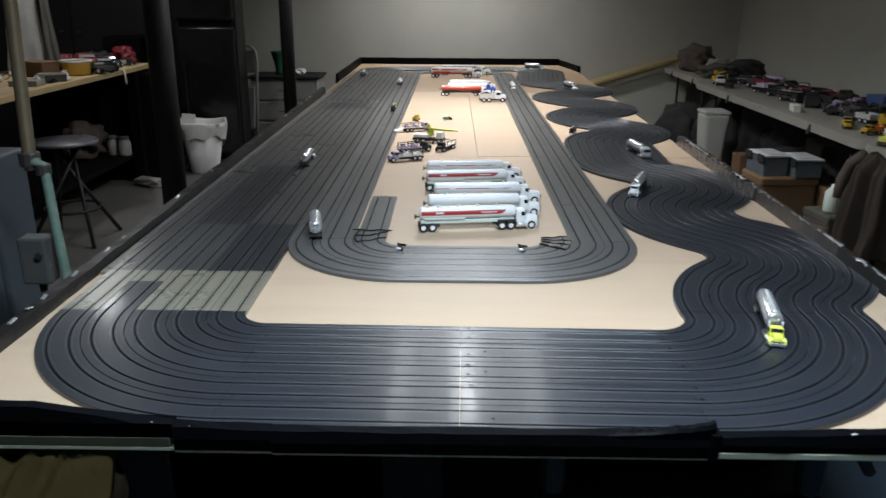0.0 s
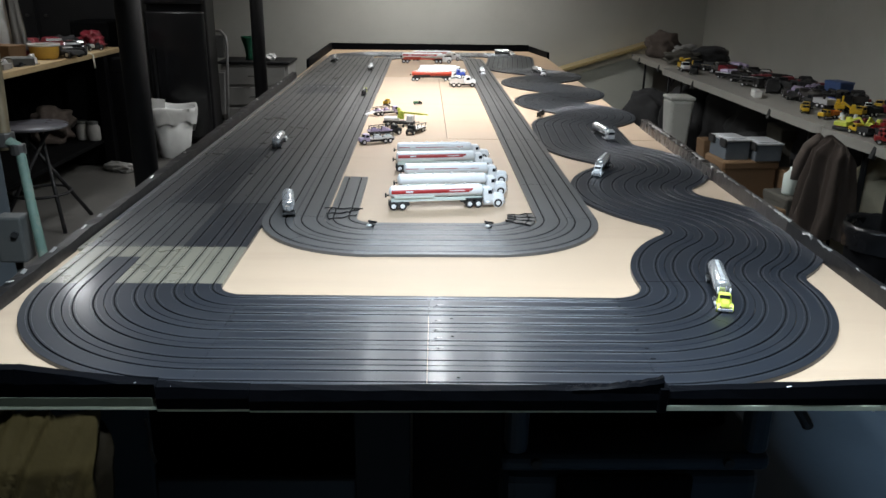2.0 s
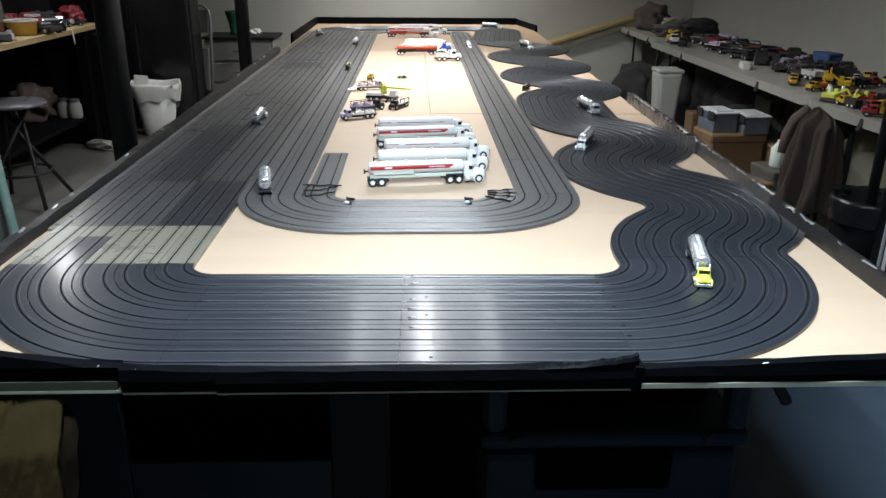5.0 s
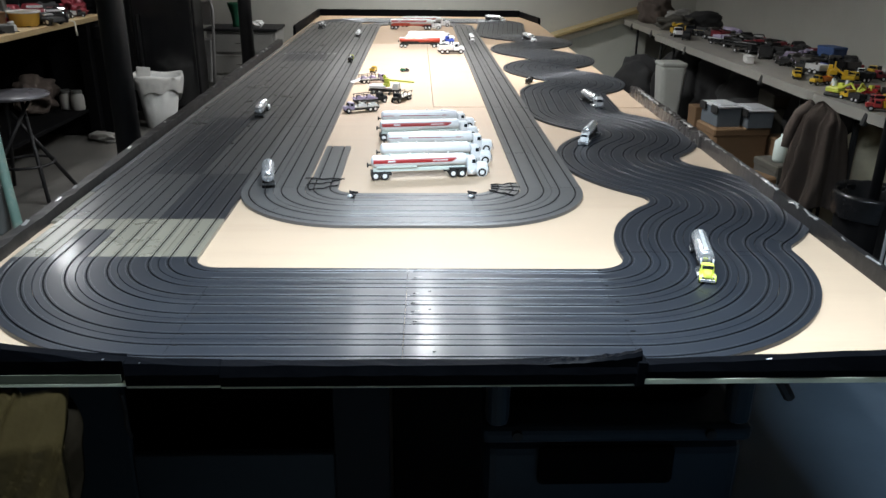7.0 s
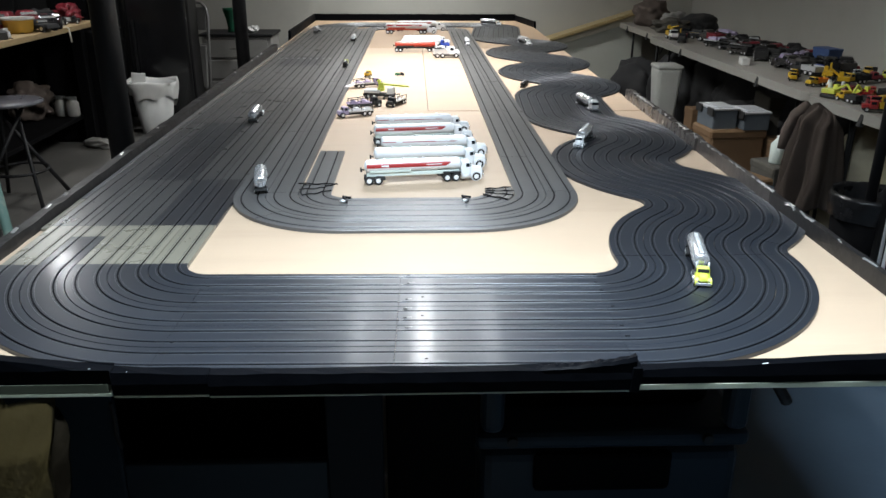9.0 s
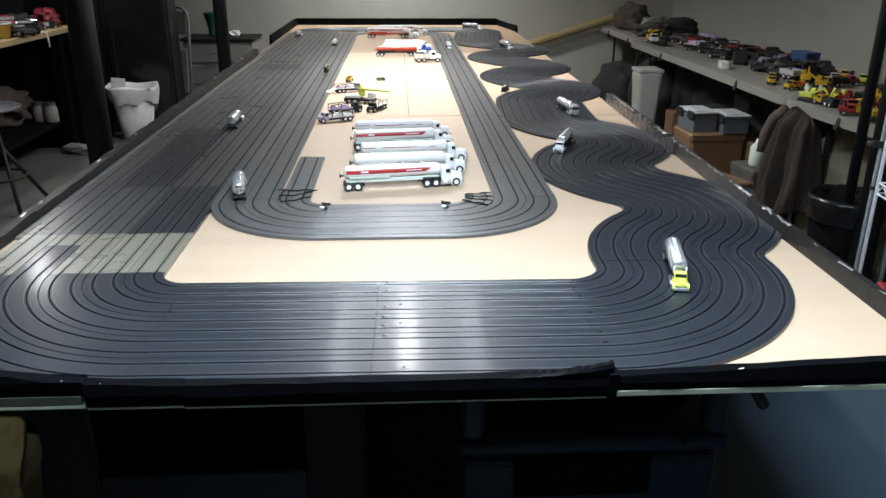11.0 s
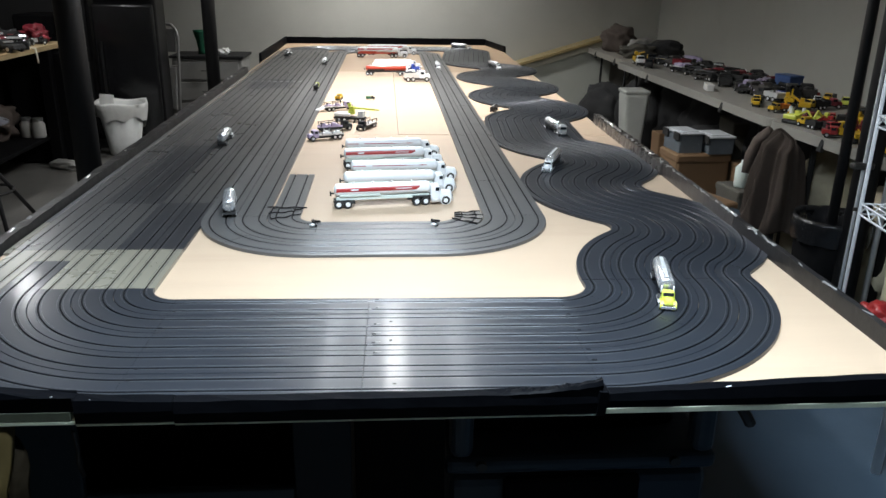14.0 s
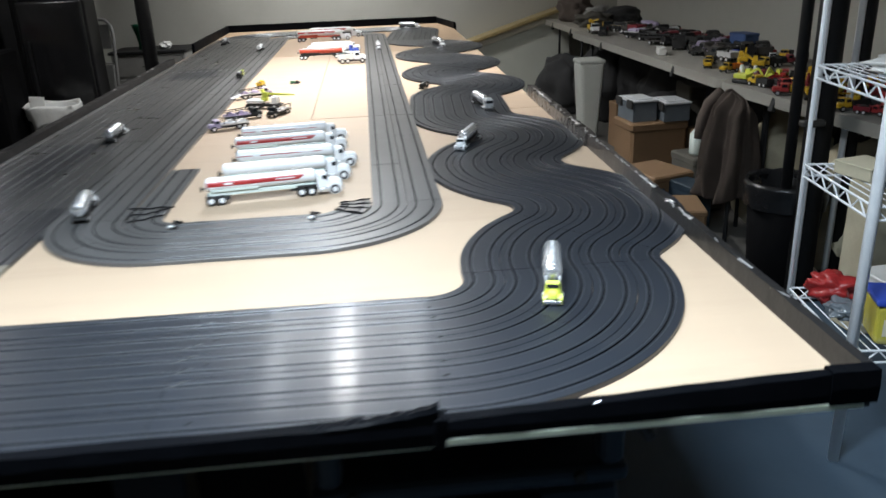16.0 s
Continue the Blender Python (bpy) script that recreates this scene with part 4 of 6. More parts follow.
# the five big white tankers parked side by side on the plywood
PARKED = ((0.038, 1.150, 8.5), (0.058, 1.292, 6.5), (0.074, 1.440, 5.5), (0.042, 1.630, 8.0), (0.040, 1.785, 6.0))
PARKED_GROUP = "tankers parked on the plywood"
big = tanker("toy_tanker", heading(*PARKED[0], TZ), 0.357, M["white"], M["white"], M["red"], M["white"], M["tyre"],
             "large white toy tanker truck with a red stripe", PARKED_GROUP, lower=M["pale_green"], slim=True)
plain = tanker("toy_tanker", heading(*PARKED[1], TZ), 0.357, M["white"], M["white"], None, M["white"], M["tyre"],
               "large plain white toy tanker truck", PARKED_GROUP, lower=M["pale_green"], slim=True)
thin = tanker("toy_tanker", heading(*PARKED[2], TZ), 0.357, M["white"], M["white"], M["red"], M["white"], M["tyre"],
              "large white toy tanker truck with a thin red line", PARKED_GROUP, lower=M["pale_green"], slim=True, band=(0.1, 0.24))
copy_thing(big, heading(*PARKED[3], TZ))
copy_thing(thin, heading(*PARKED[4], TZ))

# racing trucks on the lanes
RACERS = "small tanker trucks racing on the track"
G = M["tyre"]
tanker("racing_tanker", heading(0.605, 0.455, -103), 0.20, M["chrome"], M["lime"], None, M["silver"], G, "silver model tanker truck with a lime-green cab", RACERS)
tanker("racing_tanker", heading(-0.415, 1.10, 100), 0.20, M["chrome"], M["white"], None, M["silver"], G, "silver model tanker truck with a white cab", RACERS, ribs=True)
tanker("racing_tanker", heading(-0.60, 2.02, 92), 0.20, M["chrome"], M["white"], None, M["silver"], G, "chrome model tanker truck with a white cab", RACERS, ribs=True)
tanker("racing_tanker", heading(0.60, 1.60, -112), 0.20, M["chrome"], M["white"], None, M["silver"], G, "silver model tanker truck with a white cab", RACERS)
tanker("racing_tanker", heading(0.745, 2.24, -82), 0.20, M["chrome"], M["silver"], None, M["silver"], G, "chrome model tanker truck with a silver cab", RACERS, ribs=True, conventional=False)
tanker("racing_tanker", heading(-0.37, 3.47, 90), 0.14, M["tyre"], M["lime"], None, M["silver"], G, "dark model tanker truck with a lime cab", RACERS, conventional=False)
tanker("racing_tanker", heading(-0.42, 4.82, 90), 0.18, M["white"], M["white"], None, M["silver"], G, "white model tanker truck", RACERS)
tanker("racing_tanker", heading(-0.75, 5.4, 88), 0.2, M["chrome"], M["white"], None, M["silver"], G, "chrome model tanker truck with a white cab", RACERS)
tanker("racing_tanker", heading(0.39, 4.58, -90), 0.18, M["white"], M["white"], None, M["silver"], G, "white model tanker truck", RACERS)
tanker("racing_tanker", heading(0.80, 4.6, -75), 0.2, M["chrome"], M["white"], None, M["silver"], G, "silver model tanker truck with a white cab", RACERS)
tanker("racing_tanker", heading(0.70, 6.1, -30), 0.2, M["chrome"], M["white"], None, M["silver"], G, "chrome model tanker truck with a white cab", RACERS)
tanker("racing_tanker", heading(0.56, 2.83, 70, TZ), 0.11, M["tyre"], M["tyre"], None, M["tyre"], G, "small black model truck off the track", RACERS, conventional=False)


# far end of the plywood: one red tanker, white tankers, a pickup
FAR = "toy trucks parked at the far end"
tanker("toy_tanker", heading(0.05, 4.22, 1, TZ), 0.34, M["redtank"], M["white"], None, M["white"], G, "red toy tanker truck with a white cab", FAR, slim=True)
tanker("toy_tanker", heading(0.09, 4.40, 2, TZ), 0.34, M["white"], M["blue"], None, M["white"], G, "white toy tanker truck with a blue cab", FAR, slim=True)
tanker("toy_tanker", heading(0.10, 4.60, 2, TZ), 0.34, M["white"], M["white"], None, M["white"], G, "white toy tanker truck", FAR, slim=True)
tanker("toy_tanker", heading(-0.01, 5.40, 0, TZ), 0.42, M["white"], M["white"], M["red"], M["white"], G, "white toy tanker truck with a red stripe", FAR, lower=M["redtank"], slim=True)
tanker("toy_tanker", heading(0.07, 5.62, 2, TZ), 0.42, M["white"], M["white"], M["red"], M["white"], G, "white toy tanker truck with a red stripe", FAR, slim=True)


def pickup(name, m, L, body_mat, bed_mat, label, group, load=None, boom=None):
    """A small model truck: chassis, cab, bed or body, wheels, optional load or boom."""
    ob = holder(name, m, label, "toy truck", group)
    wr = 0.085 * L
    W2 = 0.36 * L
    bm = bmesh.new()
    rounded_box(bm, (0.94 * L, W2 * 0.7, 0.07 * L), (0, 0, wr * 1.2), 0.01 * L)
    part("chassis", bm, M["tyre"], ob)
    bm = bmesh.new()
    rounded_box(bm, (0.24 * L, W2, 0.27 * L), (0.2 * L, 0, wr * 1.4 + 0.135 * L), 0.03 * L, taper=0.84)
    rounded_box(bm, (0.22 * L, W2 * 0.88, 0.15 * L), (0.39 * L, 0, wr * 1.4 + 0.075 * L), 0.03 * L, taper=0.9)
    cab = part("cab", bm, body_mat, ob)
    bm = bmesh.new()
    box(bm, (0.01 * L, W2 * 0.78, 0.1 * L), (0.313 * L, 0, wr * 1.4 + 0.2 * L), 0.002 * L, turn=pose(0, 0, 0, 0, -8, 0))
    for sgn in (-1, 1):
        box(bm, (0.13 * L, 0.008 * L, 0.09 * L), (0.2 * L, sgn * W2 * 0.465, wr * 1.4 + 0.19 * L), 0.002 * L, turn=pose(0, 0, 0, sgn * 6, 0, 0))
    part("window", bm, M["glass_dark"], cab, "dark windows")
    bm = bmesh.new()
    t = 0.02 * L
    bl, bx, bz = 0.52 * L, -0.21 * L, wr * 1.6
    box(bm, (bl, W2, t), (bx, 0, bz + t / 2), 0.002 * L)
    for sgn in (-1, 1):
        box(bm, (bl, t, 0.16 * L), (bx, sgn * (W2 / 2 - t / 2), bz + t + 0.08 * L), 0.003 * L)
    for x in (bx - bl / 2 + t / 2, bx + bl / 2 - t / 2):
        box(bm, (t, W2 - 2 * t, 0.16 * L), (x, 0, bz + t + 0.08 * L), 0.003 * L)
    part("bed", bm, bed_mat, ob)
    if load is not None:
        bm = bmesh.new()
        rnd2 = random.Random(int(L * 1000) + 7)
        bmesh.ops.create_icosphere(bm, subdivisions=2, radius=1)
        for v in bm.verts:
            k = 1 + rnd2.uniform(-0.3, 0.22)
            v.co = Vector((bx + v.co.x * 0.23 * L * k, v.co.y * 0.15 * L, bz + t + 0.09 * L + v.co.z * 0.12 * L * k))
        part("load", bm, load, ob)
    if boom is not None:
        bm = bmesh.new()
        cyl(bm, 0.08 * L, 0.14 * L, (bx, 0, bz + 0.2 * L), n=12, bevel=0.01 * L)
        box(bm, (0.9 * L, 0.05 * L, 0.05 * L), (bx + 0.32 * L, 0.02 * L, bz + 0.36 * L), 0.008 * L, turn=pose(0, 0, 0, 0, -9, 6))
        box(bm, (0.2 * L, 0.12 * L, 0.14 * L), (bx - 0.05 * L, -0.09 * L, bz + 0.32 * L), 0.02 * L)
        part("boom", bm, boom, ob, "crane boom and turntable")
    for x in (-0.33 * L, -0.14 * L, 0.36 * L):
        for sgn in (-1, 1):
            wheel(ob, x, sgn * W2 * 0.42, wr, W2 * 0.18, M["silver"])
    return ob


def carrier(m, L, cab_mat, deck_mat, label, group, ramp=False, load=None):
    """A small open-framed car carrier: rails, thin deck, posts, a low cab, optional ramp and load."""
    ob = holder("toy_carrier", m, label, "toy truck", group)
    wr, W2 = 0.07 * L, 0.26 * L
    bm = bmesh.new()
    for sgn in (-1, 1):
        box(bm, (0.92 * L, 0.035 * L, 0.05 * L), (-0.02 * L, sgn * W2 * 0.32, wr * 1.3), 0.004 * L)
    part("chassis", bm, M["tyre"], ob)
    bm = bmesh.new()
    rounded_box(bm, (0.17 * L, W2, 0.2 * L), (0.3 * L, 0, wr * 1.2 + 0.1 * L), 0.025 * L, taper=0.82)
    rounded_box(bm, (0.16 * L, W2 * 0.8, 0.1 * L), (0.43 * L, 0, wr * 1.2 + 0.05 * L), 0.02 * L, taper=0.85)
    cab = part("cab", bm, cab_mat, ob)
    bm = bmesh.new()
    box(bm, (0.008 * L, W2 * 0.74, 0.07 * L), (0.378 * L, 0, wr * 1.2 + 0.14 * L), 0.002 * L, turn=pose(0, 0, 0, 0, -9, 0))
    for sgn in (-1, 1):
        box(bm, (0.09 * L, 0.006 * L, 0.065 * L), (0.3 * L, sgn * W2 * 0.465, wr * 1.2 + 0.14 * L), 0.002 * L, turn=pose(0, 0, 0, sgn * 6, 0, 0))
    part("window", bm, M["glass_dark"], cab, "dark windows")
    bm = bmesh.new()
    box(bm, (0.68 * L, W2 * 0.9, 0.016 * L), (-0.15 * L, 0, wr * 1.9), 0.003 * L)
    for sgn in (-1, 1):
        box(bm, (0.68 * L, 0.018 * L, 0.03 * L), (-0.15 * L, sgn * W2 * 0.46, wr * 1.9 + 0.02 * L), 0.003 * L)
    part("deck", bm, deck_mat, ob)
    bm = bmesh.new()
    for sgn in (-1, 1):
        tube(bm, [(-0.46 * L, sgn * W2 * 0.46, wr * 2 + 0.12 * L), (0.16 * L, sgn * W2 * 0.46, wr * 2 + 0.15 * L)], 0.012 * L, 6)
        for f in (-0.44, -0.14, 0.14):
            tube(bm, [(f * L, sgn * W2 * 0.46, wr * 1.9), (f * L, sgn * W2 * 0.46, wr * 2 + 0.135 * L)], 0.01 * L, 6)
    part("side_frame", bm, M["tyre"], ob, "thin dark side frame")
    if ramp:
        bm = bmesh.new()
        box(bm, (0.36 * L, W2 * 0.94, 0.014 * L), (-0.58 * L, 0, wr * 1.5), 0.003 * L, turn=pose(0, 0, 0, 0, -14, 0))
        part("ramp", bm, M["white"], ob, "white lowered ramp")
    if load is not None:
        bm = bmesh.new()
        for k, x in enumerate((-0.33, -0.02)):
            rounded_box(bm, (0.25 * L, W2 * 0.62, 0.05 * L), (x * L, 0, wr * 1.9 + 0.04 * L), 0.016 * L, taper=0.9)
            rounded_box(bm, (0.13 * L, W2 * 0.52, 0.045 * L), ((x - 0.01) * L, 0, wr * 1.9 + 0.085 * L), 0.014 * L, taper=0.76)
        part("load", bm, load, ob, "small model cars on the deck")
    for x in (-0.36 * L, -0.22 * L, 0.4 * L):
        for sgn in (-1, 1):
            wheel(ob, x, sgn * W2 * 0.42, wr, W2 * 0.2, M["silver"])
    return ob


def crane_truck(m, L, label, group):
    """A white carrier with a lime turret, a folded mast and a boom laid out sideways."""
    ob = holder("toy_crane", m, label, "toy crane", group)
    wr, W2 = 0.07 * L, 0.34 * L
    bm = bmesh.new()
    rounded_box(bm, (0.95 * L, W2 * 0.9, 0.07 * L), (0, 0, wr * 1.5), 0.01 * L)
    part("chassis", bm, M["tyre"], ob)
    bm = bmesh.new()
    rounded_box(bm, (0.5 * L, W2, 0.09 * L), (-0.2 * L, 0, wr * 2 + 0.07 * L), 0.02 * L)
    rounded_box(bm, (0.2 * L, W2 * 0.95, 0.19 * L), (0.36 * L, 0, wr * 2 + 0.1 * L), 0.025 * L, taper=0.85)
    part("body", bm, M["white"], ob)
    bm = bmesh.new()
    cyl(bm, 0.11 * L, 0.09 * L, (0.05 * L, 0, wr * 2 + 0.12 * L), n=14, bevel=0.01 * L)
    rounded_box(bm, (0.17 * L, 0.15 * L, 0.17 * L), (0.06 * L, 0.02 * L, wr * 2 + 0.23 * L), 0.02 * L, taper=0.85)
    rounded_box(bm, (0.09 * L, 0.09 * L, 0.2 * L), (0.0, 0.05 * L, wr * 2 + 0.3 * L), 0.012 * L, turn=pose(0, 0, 0, 0, -20, 0))
    part("turret", bm, M["lime"], ob, "lime-yellow turret")
    bm = bmesh.new()
    box(bm, (0.62 * L, 0.05 * L, 0.055 * L), (0.44 * L, 0.08 * L, wr * 2 + 0.24 * L), 0.008 * L, turn=pose(0, 0, 0, 0, 4, 8))
    box(bm, (0.16 * L, 0.036 * L, 0.036 * L), (0.8 * L, 0.13 * L, wr * 2 + 0.215 * L), 0.006 * L, turn=pose(0, 0, 0, 0, 4, 8))
    part("boom", bm, M["lime"], ob, "lime-yellow boom")
    for sx in (-0.35, 0.2):
        bm = bmesh.new()
        box(bm, (0.035 * L, W2 * 1.5, 0.03 * L), (sx * L, 0, wr * 0.9), 0.004 * L)
        for sgn in (-1, 1):
            cyl(bm, 0.03 * L, wr * 0.9, (sx * L, sgn * W2 * 0.75, wr * 0.45), n=8)
        part("outrigger", bm, M["tyre"], ob, "black outrigger on the plywood")
    for x in (-0.3 * L, -0.12 * L, 0.37 * L):
        for sgn in (-1, 1):
            wheel(ob, x, sgn * W2 * 0.44, wr, W2 * 0.18, M["silver"])
    return ob


MID = "small model vehicles grouped on the plywood"
carrier(heading(-0.22, 2.10, 205, TZ), 0.15, M["lilac"], M["silver"], "lilac and silver toy car carrier on the plywood", MID, load=M["white"])
carrier(heading(-0.195, 2.285, 24, TZ), 0.15, M["tyre"], M["lilac"], "black toy car carrier with a lilac deck", MID, load=M["lilac"])
crane_truck(heading(-0.14, 2.515, -14, TZ), 0.15, "white toy crane truck with a lime-yellow boom", MID)
carrier(heading(-0.06, 2.34, 244, TZ), 0.14, M["tyre"], M["silver"], "black toy flatbed truck with a silver deck", MID)
carrier(heading(-0.21, 2.81, 26, TZ), 0.15, M["lilac"], M["silver"], "silver and lilac toy car carrier on the plywood", MID, ramp=True, load=M["lilac"])
pickup("toy_loader", heading(-0.225, 3.15, 80, TZ), 0.075, M["yellow"], M["yellow"], "small yellow toy loader", MID, M["tyre"])
pickup("toy_car", heading(-0.06, 3.17, 0, TZ), 0.05, M["tyre"], M["green"], "tiny dark toy car", MID)
pickup("toy_pickup", heading(0.215, 3.93, 6, TZ), 0.17, M["white"], M["silver"], "white toy pickup truck with a grey bed", FAR, M["tyre"])


# ---- the basement round the table ----
def column(name, x, y, r, mat, lab, cat="column"):
    ob = holder(name, pose(x, y, 0), lab, cat)
    bm = bmesh.new()
    cyl(bm, r, CEIL - 0.034, (0, 0, CEIL / 2), n=24)
    part("shaft", bm, mat, ob, smooth=True)
    for z in (0.006, CEIL - 0.012):
        bm = bmesh.new()
        box(bm, (r * 3.2, r * 3.2, 0.012), (0, 0, z), 0.002)
        part("plate", bm, mat, ob)
    return ob


column("steel_column", -1.36, 2.62, 0.0575, M["black"], "black painted steel support column on the floor")
column("steel_column", -1.50, 6.10, 0.0575, M["black"], "black painted steel support column on the floor")
column("steel_column", 2.0, 1.97, 0.05, M["black"], "black painted steel support column beside the wire rack")


def pipe(name, pts, r, mat, lab, cat="pipe", clamps=()):
    ob = holder(name, pose(0, 0, 0), lab, cat)
    bm = bmesh.new()
    tube(bm, pts, r, 10)
    part("run", bm, mat, ob, smooth=True)
    for x, y, z in clamps:
        bm = bmesh.new()
        cyl(bm, r * 1.5, r * 2.2, (x, y, z), n=12, bevel=r * 0.2)
        part("coupling", bm, M["steel"], ob)
    return ob


pipe("conduit", [(1.938, 1.90, 0.0), (1.938, 1.90, 1.2), (1.936, 1.895, CEIL)], 0.007, M["white_paint"], "thin white conduit beside the black column", "conduit", [(1.938, 1.9, 0.55)])
pipe("conduit", [(2.16, 2.05, 0.0), (2.16, 2.05, CEIL)], 0.013, M["white_paint"], "thin white conduit behind the black column", "conduit")
pipe("drain_pipe", [(1.985, 2.12, 0.0), (1.985, 2.12, CEIL)], 0.022, M["black"], "black pipe above the folding table", "pipe")
pipe("drain_pipe", [(2.22, 2.1, 0.0), (2.22, 2.1, CEIL)], 0.03, M["black"], "black pipe beside the white conduit", "pipe")
bm = bmesh.new()
box(bm, (0.09, 0.04, 0.025), (1.93, 1.9, 0.73), 0.006)
tagged(bm_object("pipe_clamp", bm, M["steel"]), "grey metal clamp on the thin conduit", "clamp")

pipe("cable", [(2.885, 3.68, CEIL), (2.882, 3.66, 1.75), (2.884, 3.62, 1.4), (2.885, 3.57, 1.28), (2.885, 3.53, 1.15), (2.885, 3.52, 0.7)], 0.005, M["black"], "thin black cable hanging down the pale wall", "cable")
# gas pipe, elbow and switch box by the table's side
pipe("gas_pipe", [(-1.21, 1.20, CEIL), (-1.20, 1.15, 1.5), (-1.175, 1.07, 1.0), (-1.172, 1.065, 0.97)], 0.018, M["dull_brass"], "tarnished brown pipe coming down from the ceiling", "pipe", [(-1.176, 1.072, 1.0)])
pipe("water_pipe", [(-1.172, 1.062, 0.99), (-1.155, 1.06, 0.995), (-1.138, 1.06, 0.985), (-1.13, 1.055, 0.96), (-1.10, 1.01, 0.82), (-1.072, 0.975, 0.69), (-1.07, 0.97, 0.0)], 0.0135, M["verdigris"], "green painted pipe with an elbow", "pipe", [(-1.137, 1.06, 0.975)])
ob = holder("switch_box", pose(-1.155, 1.0, 0.74), "grey metal switch box on the pipe", "switch box")
bm = bmesh.new()
box(bm, (0.075, 0.06, 0.13), (0, 0, 0), 0.006, segs=2)
part("body", bm, M["grey_metal"], ob)
bm = bmesh.new()
cyl(bm, 0.009, 0.01, (0.02, -0.034, 0.02), n=10, turn=pose(0, 0, 0, 90))
part("knob", bm, M["tyre"], ob, "small black knob")
bm = bmesh.new()
tube(bm, [(0, 0, -0.06), (0.01, 0.0, -0.3), (0.01, 0.0, -0.74)], 0.011, 8)
part("conduit_drop", bm, M["grey_metal"], ob, smooth=True)

ob = holder("metal_cabinet", pose(-1.50, 1.30, 0), "blue-grey enamelled metal cabinet beside the pipes", "cabinet")
bm = bmesh.new()
box(bm, (0.26, 0.2, 0.97), (0, 0, 0.485), 0.008, segs=2)
part("body", bm, M["panel_blue"], ob)
bm = bmesh.new()
box(bm, (0.235, 0.016, 0.9), (0, -0.109, 0.49), 0.005)
d = part("door", bm, M["panel_blue"], ob)
bm = bmesh.new()
box(bm, (0.012, 0.02, 0.09), (-0.09, -0.125, 0.6), 0.004)
part("handle", bm, M["steel"], d, "small steel handle")

# the wooden workbench with its litter
bench = holder("workbench", pose(-2.80, 3.9, 0), "rough pale wooden workbench against the dark side", "workbench")
for i in range(4):
    bm = bmesh.new()
    box(bm, (0.188, 2.40, 0.038), (-0.285 + i * 0.192, 0.175, 0.881), 0.004)
    part("plank", bm, M["wood"], bench)
# legs and lower shelf are near-black: the under-bench shade is in their colour
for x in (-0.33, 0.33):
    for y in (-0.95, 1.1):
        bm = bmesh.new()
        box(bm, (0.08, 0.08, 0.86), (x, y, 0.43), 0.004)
        part("leg", bm, M["matte_black"], bench, "bench leg blackened for the shade under the bench")
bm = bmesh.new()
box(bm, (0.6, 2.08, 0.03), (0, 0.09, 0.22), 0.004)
part("lower_shelf", bm, M["matte_black"], bench, "lower shelf blackened for the shade under the bench")

ob = holder("jar", pose(-2.55, 4.30, 0.90), "tub of amber liquid with a pale rim on the workbench", "tub")
bm = bmesh.new()
lathe(bm, [(0.001, 0.0), (0.075, 0.0), (0.085, 0.01), (0.095, 0.085), (0.097, 0.088), (0.001, 0.088)], 20)
part("liquid", bm, M["amber_solid"], ob, "amber liquid", smooth=True)
bm = bmesh.new()
lathe(bm, [(0.096, 0.084), (0.102, 0.086), (0.102, 0.098), (0.094, 0.098), (0.094, 0.09)], 20)
part("rim", bm, M["ivory"], ob, smooth=True)

def rc_car(m, body, lab, L=0.3):
    L *= 1.25
    ob = holder("toy_car", m, lab, "toy car", "model cars on the workbench")
    bm = bmesh.new()
    box(bm, (L, L * 0.42, L * 0.11), (0, 0, L * 0.13), L * 0.03, segs=2, taper=0.9)
    box(bm, (L * 0.42, L * 0.34, L * 0.11), (-L * 0.04, 0, L * 0.225), L * 0.03, segs=2, taper=0.72)
    part("body", bm, body, ob)
    bm = bmesh.new()
    box(bm, (0.01, L * 0.29, L * 0.06), (L * 0.15, 0, L * 0.235), 0.002, turn=pose(0, 0, 0, 0, -35, 0))
    part("windscreen", bm, M["chrome"], ob, "bright windscreen")
    for x in (-L * 0.31, L * 0.31):
        for s in (-1, 1):
            wheel(ob, x, s * L * 0.19, L * 0.085, L * 0.08, M["silver"])
    return ob


rc_car(pose(-2.50, 4.62, 0.90, 0, 0, -60), M["black_gloss"], "glossy black model car on the workbench", 0.26)
rc_car(pose(-2.56, 4.86, 0.90, 0, 0, -75), M["black_gloss"], "glossy black model car on the workbench", 0.24)
rc_car(pose(-2.72, 4.80, 0.90, 0, 0, -50), M["darkred"], "maroon model car on the workbench", 0.3)
rc_car(pose(-2.80, 4.50, 0.90, 0, 0, 20), M["steel"], "dark grey model car on the workbench", 0.3)
rc_car(pose(-2.92, 4.90, 0.90, 0, 0, 100), M["darkred"], "maroon model car on the workbench", 0.26)

rc_car(pose(-2.62, 5.0 - 0.12, 0.90, 0, 0, 130), M["darkred"], "maroon model car on the workbench", 0.22)
rc_car(pose(-2.48, 4.42, 0.90, 0, 0, -20), M["tyre"], "black model car on the workbench", 0.22)
rc_car(pose(-2.66, 4.40, 0.90, 0, 0, 75), M["darkred"], "maroon model car on the workbench", 0.24)
rc_car(pose(-2.98, 4.62, 0.90, 0, 0, 35), M["black_gloss"], "glossy black model car on the workbench", 0.3)


def small_box(name, m, size, mat, lab, cat, lid=None):
    ob = holder(name, m, lab, cat)
    bm = bmesh.new()
    box(bm, size, (0, 0, size[2] / 2), min(size) * 0.06)
    part("body", bm, mat, ob)
    bm = bmesh.new()
    box(bm, (size[0] * 1.03, size[1] * 1.03, size[2] * 0.16), (0, 0, size[2] * 1.0), min(size) * 0.04)
    part("lid", bm, lid or mat, ob)
    return ob


